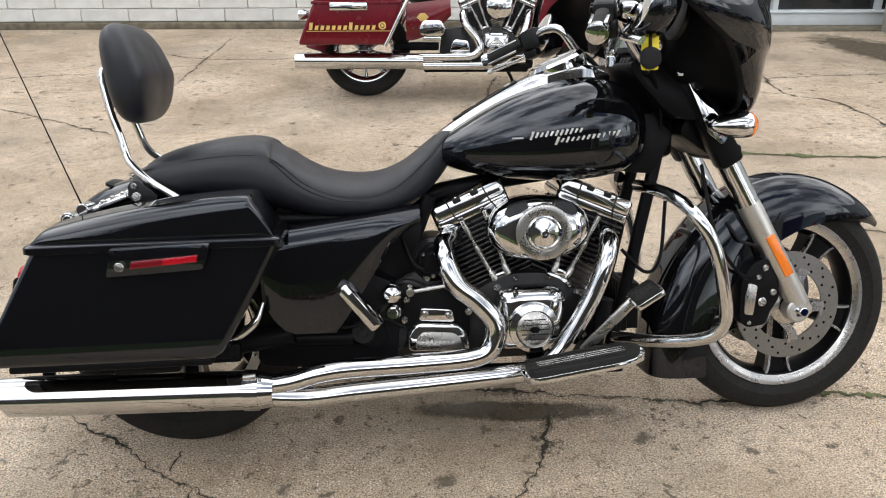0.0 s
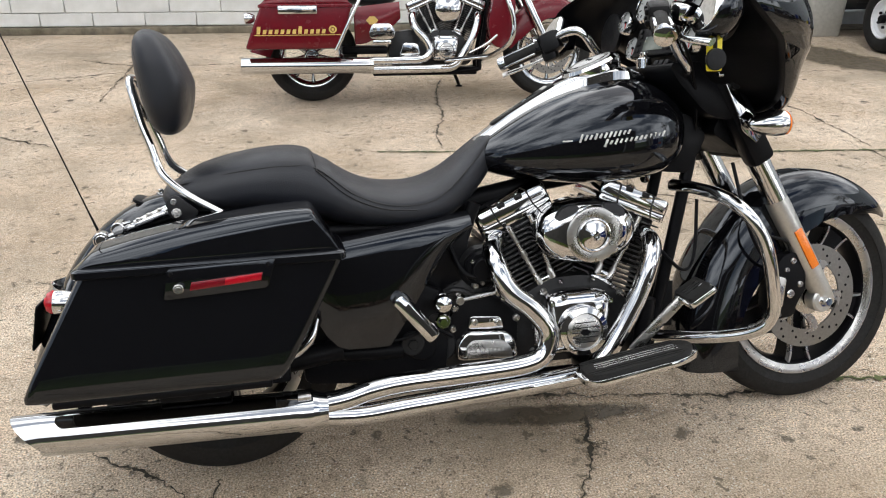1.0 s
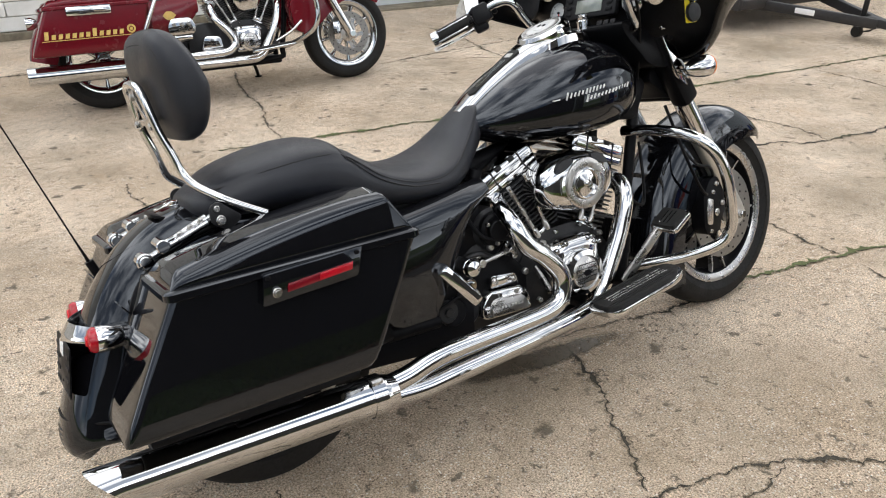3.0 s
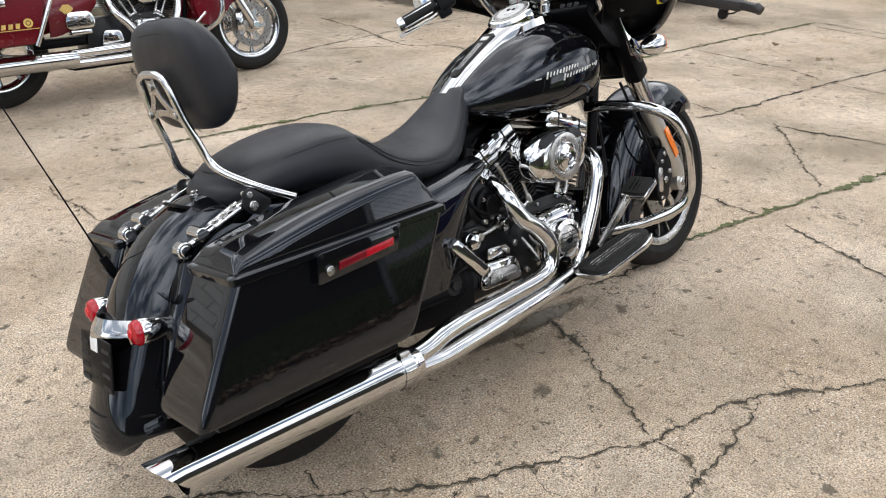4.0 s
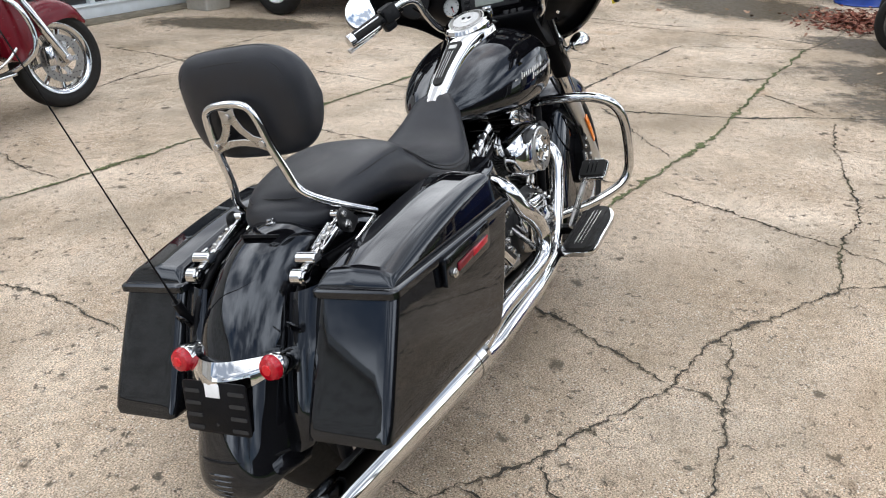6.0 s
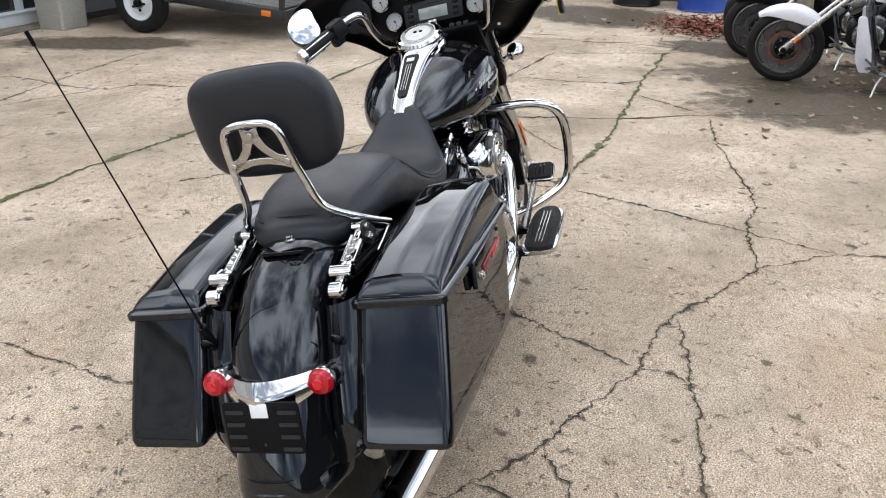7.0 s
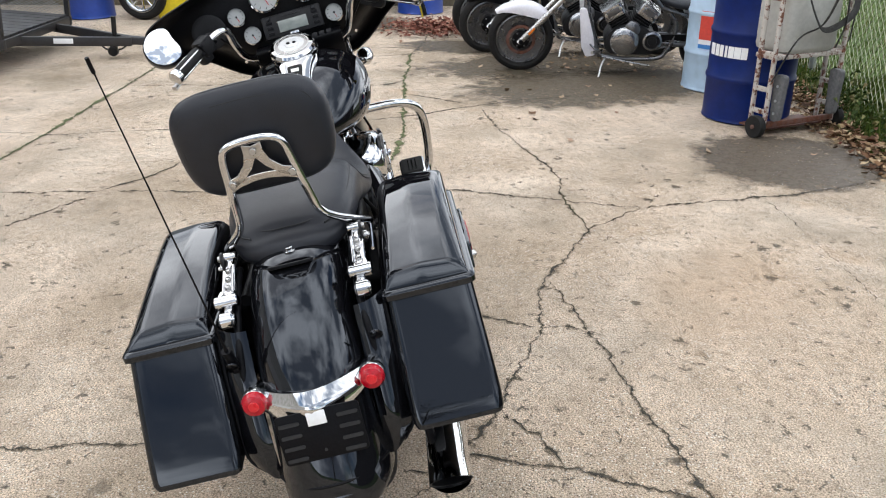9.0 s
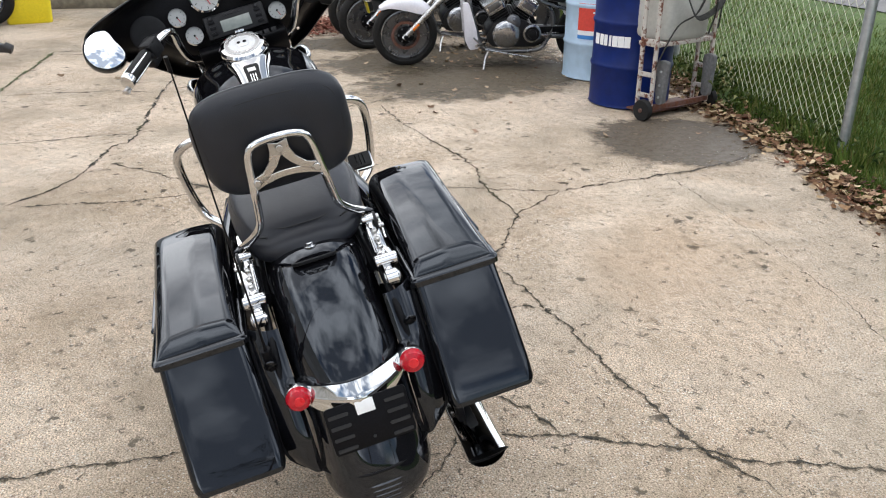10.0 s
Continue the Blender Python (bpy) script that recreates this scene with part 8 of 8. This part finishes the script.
    part("handlebar", tube([(-0.72, -0.40, 1.10), (-0.55, -0.28, 1.14), (-0.46, -0.10, 1.08), (-0.46, 0.10, 1.08), (-0.55, 0.28, 1.14), (-0.72, 0.40, 1.10)], 0.013, 12, 5), CHROME, bike, "chrome handlebar", turned)
    return bike


build_cruiser(4.78, 0.48, 76, -7.5, WHITE_PAINT, "white and grey cruiser motorcycle leaning on its side stand", RUSTY, 4)
build_cruiser(5.65, 0.62, 80, -7.5, SATIN, "black cruiser motorcycle parked behind the white one", GREYCAST, 10)
build_cruiser(6.35, 0.60, 82, -7.5, SATIN, "dark cruiser motorcycle in deep shade by the leaves", GREYCAST, 14)


# ---- trailer ----
def build_trailer():
    m = Matrix.Translation((5.87, 6.25, 0.285)) @ Matrix.Rotation(radians(-95.5), 4, "Z") @ Matrix.Rotation(radians(4.5), 4, "Y") @ Matrix.Translation((0, 0, -0.285))
    t = thing("utility_trailer", m, "black steel utility trailer with mesh sides and white wheels", "trailer")
    part("deck_frame", join(box(0.12, 0.70, 0.36, 2.8, 0.05, 0.09, 0.006), box(0.12, -0.70, 0.36, 2.8, 0.05, 0.09, 0.006), *[box(x, 0, 0.36, 0.05, 1.42, 0.08, 0.006) for x in (-1.25, -0.65, 0.0, 0.7, 1.49)]), TRAILER, t)
    for k in range(9):
        part("deck_board", box(0.12, -0.60 + k * 0.15, 0.41, 2.74, 0.140, 0.02, 0.003, 1), TRAILER, t)
    for s in (-1, 1):
        part("side_rail", tube([(-1.28, s * 0.70, 0.70), (1.51, s * 0.70, 0.70)], 0.022, 8, 1), TRAILER, t)
        for x in (-1.25, -0.35, 0.55, 1.49):
            part("post", box(x, s * 0.70, 0.55, 0.045, 0.045, 0.30, 0.004, 1), TRAILER, t)
        verts, faces = [], []
        for k in range(-14, 60):
            for d in (-1, 1):
                x0, x1 = -1.25 + 0.048 * k, -1.25 + 0.048 * k + d * 0.54
                a, b = (x0, 0.41), (x1, 0.69)
                pts = []
                for (xx, zz), (x2, z2) in (((a), (b)),):
                    for f in (0.0, 1.0):
                        pts.append((xx + (x2 - xx) * f, zz + (z2 - zz) * f))
                lo, hi = -1.25, 1.49
                if max(x0, x1) < lo or min(x0, x1) > hi:
                    continue
                def trimmed(p, q):
                    (px, pz), (qx, qz) = p, q
                    if px < lo: pz, px = pz + (qz - pz) * (lo - px) / (qx - px), lo
                    if px > hi: pz, px = pz + (qz - pz) * (hi - px) / (qx - px), hi
                    return px, pz
                p, q = trimmed(a, b), trimmed(b, a)
                n = len(verts)
                w = 0.004
                verts += [(p[0] - w, s * 0.70, p[1]), (p[0] + w, s * 0.70, p[1]), (q[0] + w, s * 0.70, q[1]), (q[0] - w, s * 0.70, q[1]),
                          (p[0] - w, s * 0.706, p[1]), (p[0] + w, s * 0.706, p[1]), (q[0] + w, s * 0.706, q[1]), (q[0] - w, s * 0.706, q[1])]
                faces += [(n, n + 1, n + 2, n + 3), (n + 4, n + 7, n + 6, n + 5), (n, n + 3, n + 7, n + 4), (n + 1, n + 5, n + 6, n + 2)]
        raw("side_mesh", verts, faces, GALV, t, "stuff")
        at = hub(0, s * 0.80, 0.285)
        tyre = part("wheel", lathe(tyre_profile(0.285, 0.15, 0.165), 48, at, closed=True), RUBBER, t, "black trailer tyre on a white steel wheel")
        part("rim", lathe([(0.168, 0.06), (0.156, 0.066), (0.148, 0.045), (0.12, 0.03), (0.09, 0.048), (0.055, 0.050), (0.05, 0.03), (0.05, -0.03), (0.12, -0.03), (0.148, -0.045), (0.168, -0.06)] if s < 0 else [(0.168, -0.06), (0.156, -0.066), (0.148, -0.045), (0.12, -0.03), (0.09, -0.048), (0.055, -0.050), (0.05, -0.03), (0.05, 0.03), (0.12, 0.03), (0.148, 0.045), (0.168, 0.06)], 40, at, closed=True), WHITEWHEEL, tyre, "white steel wheel")
        part("hub_cap", disc(0, s * 0.865, 0.285, 0.035, 0.05), SATIN, tyre)
        for k in range(5):
            a = 2 * math.pi * k / 5
            part("wheel_nut", disc(0.068 * math.cos(a), s * 0.857, 0.285 + 0.068 * math.sin(a), 0.013, 0.02, seg=6), SATIN, tyre)
        rows = [[(0.36 * math.cos(a) * 1.0, s * y, 0.285 + 0.35 * math.sin(a)) for a in (radians(10 + 160 * k / 14) for k in range(15))] for y in (0.72, 0.90)]
        part("mudguard", sheet(rows, 0.004 * s), TRAILER, t)
        part("marker", box(1.34, s * 0.728, 0.36, 0.10, 0.012, 0.05, 0.003), AMBER, t, "orange marker lamp")
        part("tongue_beam", slant_box(Vector((1.40, s * 0.42, 0.34)), (0.92, -s * 0.39, 0), 1.02, 0.05, 0.08, 0.005), TRAILER, t)
        part("tongue_label", slant_box(Vector((1.75, s * 0.30, 0.345)), (0.92, -s * 0.39, 0), 0.16, 0.004, 0.045, 0.001), LABELWHITE, t)
    part("end_gate", join(tube([(-1.27, -0.68, 0.38), (-1.31, -0.68, 1.1), (-1.31, 0.68, 1.1), (-1.27, 0.68, 0.38)], 0.022, 8, 1)), TRAILER, t)
    part("front_rail", tube([(1.49, -0.70, 0.70), (1.49, 0.70, 0.70)], 0.022, 8, 1), TRAILER, t)
    part("coupler", join(box(2.36, 0, 0.35, 0.26, 0.08, 0.07, 0.012), tube([(2.46, 0, 0.36), (2.52, 0, 0.34)], [0.045, 0.04], 16, 2)), TRAILER, t, "black tow coupler")
    part("jack", join(tube([(2.18, 0.0, 0.55), (2.18, 0.0, 0.28)], 0.022, 10, 1), disc(2.16, 0, 0.235, 0.045, 0.05), box(2.17, 0.0, 0.27, 0.06, 0.04, 0.08, 0.006)), CAST, t, "tongue jack with wheel")
    part("safety_chain", tube([(2.30, 0.05, 0.33), (2.20, 0.10, 0.24), (2.05, 0.14, 0.22), (1.9, 0.2, 0.32)], 0.008, 8, 6), CAST, t)
    return t


build_trailer()


def spare_wheel(x, y, turn):
    w = thing("spare_wheel", pose(x, y, 0.30, 0, 0, turn), "motorcycle wheel with bright spokes standing behind the trailer", "wheel")
    wheel("tyre", w, 0, 0.0, 0.30, 0.12, 0.21, style="nine", rimcol=CHROME)
    return w


spare_wheel(8.15, 4.35, 75)


def crate(name, x, y, turn, size, mat, label, category):
    sx, sy, sz = size
    c = thing(name, pose(x, y, 0, 0, 0, turn), label, category)
    part("crate_body", loft([[(a * sx / 2 * f, b * sy / 2 * f, z) for a, b in rounded([(-1, -1), (1, -1), (1, 1), (-1, 1)], 0.2, 4)] for f, z in ((0.9, 0.0), (0.94, 0.01), (1.0, sz - 0.03), (1.04, sz - 0.03), (1.04, sz), (0.97, sz), (0.88, 0.03))]), mat, c)
    return c


crate("crate", 8.35, 3.98, 10, (0.40, 0.5, 0.45), YELLOW, "yellow plastic crate by the far wall", "crate")
crate("bin", 5.06, 7.25, -7, (0.36, 0.34, 0.50), WHITE, "cream plastic bin beside the shop front", "bin")


# ---- hand truck with strapped container ----
def build_dolly():
    ax = Vector((0.30, -0.955, 0))
    m = Matrix.Translation((2.63, -0.885, 0)) @ Matrix.Rotation(math.atan2(ax.y, ax.x), 4, "Z")
    d = thing("hand_truck", m, "worn white hand truck with rust and small rubber wheels", "hand truck")
    for s in (-1, 1):
        for y in (-0.05, 0.07):
            part("rail", tube([(s * 0.285, y, 0.06), (s * 0.285, y, 0.5), (s * 0.28, y + 0.01, 0.95), (s * 0.27, y + 0.03, 1.30)], 0.0155, 12, 3), DOLLY, d)
        for z in (0.16, 0.30, 0.52, 0.85, 1.15):
            part("rail_tie", box(s * 0.285, 0.01, z, 0.022, 0.11, 0.03, 0.004), DOLLY, d)
        w = part("wheel", lathe([(0.068, -0.022), (0.072, -0.012), (0.072, 0.012), (0.068, 0.022), (0.040, 0.024), (0.036, 0.016), (0.0, 0.016)], 28, hub(s * 0.335, -0.03, 0.072, "X")), PAD, d, "small dark rubber wheel")
        part("wheel_nut", disc(s * 0.335 + s * 0.022, -0.03, 0.072, 0.014, 0.02, "X"), RUSTY, w)
        skid = slab(rounded([(-0.03, 0.11), (0.03, 0.11), (0.045, 0.40), (-0.045, 0.40)], 0.03), -0.02, 0.02, "X", 0.006)
        part("skid", moved(skid, Matrix.Translation((s * 0.235, -0.085, 0))), SKID, d, "grey rubber stair skid")
        for z in (0.16, 0.24, 0.33):
            part("skid_bolt", disc(s * 0.258, -0.085, z, 0.009, 0.006, "X", 12), GALV, d)
    part("axle", tube([(-0.32, -0.03, 0.072), (0.32, -0.03, 0.072)], 0.012, 10, 1), RUSTY, d)
    part("toe_plate", box(0, 0.09, 0.035, 0.52, 0.20, 0.012, 0.003), RUSTY, d, "rusty toe plate")
    part("lower_bar", box(0, -0.06, 0.085, 0.56, 0.025, 0.035, 0.004), RUSTY, d)
    part("shelf", box(0, 0.02, 0.50, 0.58, 0.17, 0.028, 0.006), DOLLY, d)
    for z in (0.92, 1.18):
        part("cross_bar", box(0, 0.01, z, 0.56, 0.03, 0.04, 0.006), DOLLY, d)
    c = thing("container", m @ Matrix.Translation((0, 0.06, 0.515)), "white plastic container strapped to the hand truck", "container")
    part("container_body", loft([[(a * 0.215 * f, 0.02 + b * 0.15 * f, z) for a, b in rounded([(-1, -1), (1, -1), (1, 1), (-1, 1)], 0.35, 5)] for f, z in ((0.88, 0.0), (0.97, 0.015), (1.0, 0.04), (1.0, 0.47), (0.95, 0.50), (0.5, 0.52))]), WHITE, c)
    straps = thing("tie_straps", m, "dark straps slung across the hand truck", "strap")
    for pts in ([(-0.30, -0.07, 0.36), (-0.20, -0.13, 0.62), (-0.02, -0.135, 0.70), (0.10, -0.13, 0.90)], [(-0.24, -0.12, 1.02), (-0.10, -0.14, 0.75), (0.02, -0.13, 0.66), (0.22, -0.125, 0.74), (0.30, -0.08, 0.86)],
                [(0.14, -0.13, 1.0), (0.17, -0.135, 0.72), (0.12, -0.13, 0.55)], [(0.315, -0.05, 1.25), (0.325, -0.06, 0.95), (0.32, -0.055, 0.62), (0.31, -0.05, 0.56)]):
        part("strap", tube(pts, 0.020, 8, 6, 0.25), STRAP, straps)


build_dolly()


# ---- fence, grass, leaves, weeds, trees ----
FENCE_AT, FENCE_WAY = Vector((1.53, -1.38, 0)), Vector((0.9806, -0.1961, 0))


def build_fence():
    f = thing("chain_link_fence", Matrix.Translation(FENCE_AT) @ Matrix.Rotation(math.atan2(FENCE_WAY.y, FENCE_WAY.x), 4, "Z"), "grey chain-link fence with steel posts along the grass", "fence")
    for s in (0.0, 2.8, 5.6, 8.4):
        p = part("post", tube([(s, 0, -0.05), (s, 0, 1.30)], 0.030, 16, 1), GALV, f)
        part("post_cap", lathe([(0.034, 0.0), (0.034, 0.02), (0.02, 0.045), (0.0, 0.05)], 16, Matrix.Translation((s, 0, 1.295))), GALV, p)
    part("top_rail", tube([(-0.02, 0, 1.26), (8.4, 0, 1.26)], 0.020, 12, 1), GALV, f)
    verts, faces = [], []
    step, r = 0.042, 0.0016
    for k in range(int(8.4 / step)):
        x0 = k * step
        zs = np.arange(0.02, 1.25, step)
        pts = [Vector((x0 + (step if (i + k) % 2 else 0.0), 0.002 * (1 if (i // 1) % 2 else -1), z)) for i, z in enumerate(zs)]
        n0 = len(verts)
        for p in pts:
            verts += [(p.x - r, p.y - r, p.z), (p.x + r, p.y - r, p.z), (p.x, p.y + r, p.z)]
        for i in range(len(pts) - 1):
            a = n0 + 3 * i
            faces += [(a, a + 1, a + 4, a + 3), (a + 1, a + 2, a + 5, a + 4), (a + 2, a, a + 3, a + 5)]
    raw("wire_mesh", verts, faces, WIRE, f, "stuff")


build_fence()


def scatter(name, count, where, shape, mat, label, category, seed):
    """Many small flat pieces in one mesh; where(rng) gives x, y, z, and shape(rng) the piece's corners."""
    rng = random.Random(seed)
    verts, faces = [], []
    for _ in range(count):
        x, y, z = where(rng)
        pts, fs = shape(rng)
        n = len(verts)
        verts += [(x + a, y + b, z + c) for a, b, c in pts]
        faces += [tuple(n + i for i in f) for f in fs]
    return tagged(raw(name, verts, faces, mat, kind="stuff"), label, category)


def blade(rng):
    a, h, w, lean = rng.uniform(0, 6.28), rng.uniform(0.03, 0.085), rng.uniform(0.002, 0.005), rng.uniform(0.01, 0.04)
    c, s = math.cos(a), math.sin(a)
    return [(-w * s, w * c, 0), (w * s, -w * c, 0), (c * lean * 0.4 + w * 0.5 * s, s * lean * 0.4 - w * 0.5 * c, h * 0.6), (c * lean, s * lean, h)], [(0, 1, 2), (0, 2, 3)]


def leaf(rng):
    a, r, tilt = rng.uniform(0, 6.28), rng.uniform(0.012, 0.034), rng.uniform(-1.3, 1.3)
    curl = rng.uniform(0.1, 0.6)
    out = []
    for k in range(7):
        t = 2 * math.pi * k / 7
        rad = r * (1.0 if k % 2 == 0 else 0.62) * (1.25 if k == 0 else 1)
        px, py = rad * math.cos(t), rad * 0.8 * math.sin(t)
        pz = 0.006 + curl * (px * px + py * py) / r * 0.8 + tilt * py * 0.6
        out.append((px * math.cos(a) - py * math.sin(a), px * math.sin(a) + py * math.cos(a), max(0.001, pz)))
    return [(0, 0, 0.004)] + out, [(0, k + 1, (k + 1) % 7 + 1) for k in range(7)]


def on_grass(rng):
    x = rng.uniform(-0.6, 9.5) if rng.random() < 0.4 else rng.uniform(0.2, 4.2)
    e = EDGE(x) - 0.02
    return x, e - 3.6 * rng.random() ** 1.7, -0.045


scatter("grass_blades", 46000, on_grass, blade, GRASSBLADE, "short green grass blades beyond the fence", "grass", 11)


def by_edge(rng):
    x = rng.uniform(-0.3, 4.4)
    return x, EDGE(x) + rng.gauss(-0.05, 0.085), rng.uniform(-0.01, 0.03)


scatter("fallen_leaves", 2500, by_edge, leaf, DEADLEAF, "brown fallen leaves along the concrete edge", "leaves", 21)
scatter("fallen_leaves", 1500, lambda r: (7.05 + r.gauss(0, 0.30), 0.98 + r.gauss(0, 0.24), r.uniform(0.0, 0.05)), leaf, REDLEAF, "heap of reddish brown leaves on the concrete", "leaves", 22)
scatter("fallen_leaves", 36, lambda r: (r.uniform(2.0, 5.6), r.uniform(-0.9, 0.9), 0.0), leaf, PALELEAF, "scattered dry leaves on the concrete", "leaves", 23)
scatter("fallen_leaves", 26, lambda r: (r.uniform(4.6, 8.2), r.uniform(1.0, 3.4), 0.0), leaf, PALELEAF, "scattered dry leaves on the concrete", "leaves", 24)
scatter("fallen_leaves", 160, lambda r: (r.uniform(4.5, 6.6), r.uniform(-0.9, 0.5), 0.0), leaf, PALELEAF, "dry leaves under the parked cruisers", "leaves", 25)


def weed_leaf(rng):
    a, h, ln, w = rng.uniform(0, 6.28), rng.uniform(0.0, 0.14), rng.uniform(0.022, 0.055), rng.uniform(0.008, 0.018)
    c, s, drop = math.cos(a), math.sin(a), rng.uniform(-0.02, 0.035)
    base = 0.02
    return [(c * base, s * base, h), (c * (base + ln * 0.5) - s * w, s * (base + ln * 0.5) + c * w, h + 0.02 + drop * 0.5), (c * (base + ln), s * (base + ln), h + drop), (c * (base + ln * 0.5) + s * w, s * (base + ln * 0.5) - c * w, h + 0.02 + drop * 0.5)], [(0, 1, 2), (0, 2, 3)]


def by_fence(rng):
    k = rng.randrange(46)
    g = random.Random(k * 7 + 1)
    s = g.uniform(0.1, 3.0) if k < 34 else g.uniform(-1.2, 6.0)
    p = FENCE_AT + FENCE_WAY * s
    return p.x + g.gauss(0, 0.03) + rng.gauss(0, 0.05), p.y + g.uniform(-0.06, 0.24) + rng.gauss(0, 0.05), -0.04


def tall_blade(rng):
    pts, faces = blade(rng)
    return [(x * 1.6, y * 1.6, z * 2.0) for x, y, z in pts], faces


def along_fence(rng):
    p = FENCE_AT + FENCE_WAY * rng.uniform(-0.3, 6.5)
    return p.x, p.y + rng.gauss(0.06, 0.10), -0.045


scatter("grass_tufts", 4200, along_fence, tall_blade, GRASSBLADE, "taller green grass tufts under the fence", "grass", 33)


def by_drums(rng):
    k = rng.randrange(26)
    g = random.Random(k * 13 + 5)
    x = g.uniform(2.5, 3.7)
    return x + rng.gauss(0, 0.06), EDGE(x) - g.uniform(0.06, 0.30) + rng.gauss(0, 0.05), rng.uniform(-0.04, 0.04 + 0.14 * g.random())


scatter("weeds", 260, by_drums, weed_leaf, WEED, "dense dark green weeds behind the drum and hand truck", "weeds", 35)
scatter("weeds", 480, by_fence, weed_leaf, WEED, "leafy green weeds at the foot of the fence", "weeds", 31)


def build_tree(x, y, height, seed):
    rng = random.Random(seed)
    t = thing("tree", pose(x, y, 0), "tall tree with thinning autumn leaves beyond the yard", "tree", "trees round the yard")
    limbs = [tube([(0, 0, -0.1), (0.05, 0.02, height * 0.25), (0.1, -0.05, height * 0.5), (0.0, 0.05, height * 0.85)], [0.24, 0.19, 0.13, 0.04], 10, 4)]
    tips = []
    for k in range(16):
        a, z = rng.uniform(0, 6.28), height * rng.uniform(0.28, 0.75)
        r = height * rng.uniform(0.14, 0.30)
        mid = (math.cos(a) * r * 0.5, math.sin(a) * r * 0.5, z + r * 0.35)
        tip = (math.cos(a) * r, math.sin(a) * r, z + r * rng.uniform(0.5, 1.0))
        tips += [tip, mid]
        limbs.append(tube([(0.05, 0, z), mid, tip], [0.07, 0.04, 0.012], 6, 3))
        for q in range(4):
            b = rng.uniform(0, 6.28)
            end = tuple(np.array(tip) + np.array([math.cos(b), math.sin(b), rng.uniform(-0.2, 0.9)]) * rng.uniform(0.5, 1.2))
            limbs.append(tube([mid if q % 2 else tip, end], [0.02, 0.005], 4, 1))
            tips.append(end)
    part("trunk", join(*limbs), BARK, t)
    verts, faces = [], []
    for _ in range(2600):
        c = tips[rng.randrange(len(tips))]
        p = Vector(c) + Vector((rng.gauss(0, 0.45), rng.gauss(0, 0.45), rng.gauss(0, 0.38)))
        a, b, s = rng.uniform(0, 6.28), rng.uniform(-0.8, 0.8), rng.uniform(0.06, 0.14)
        u = Vector((math.cos(a), math.sin(a), b)).normalized() * s
        w = u.cross(Vector((0.3, 0.2, 1))).normalized() * s * 0.6
        n = len(verts)
        verts += [tuple(p - u), tuple(p + w), tuple(p + u), tuple(p - w)]
        faces.append((n, n + 1, n + 2, n + 3))
    raw("crown", verts, faces, CROWN, t)


for k, (x, y, h) in enumerate(((26.0, 2.5, 9.0), (29.0, -6.0, 9.5), (24.0, -13.0, 8.5), (2.0, -21.0, 9.5), (-10.0, -22.0, 10.0), (-27.0, -6.0, 10.0), (-26.0, 6.0, 9.0))):
    build_tree(x, y, h, 40 + k)
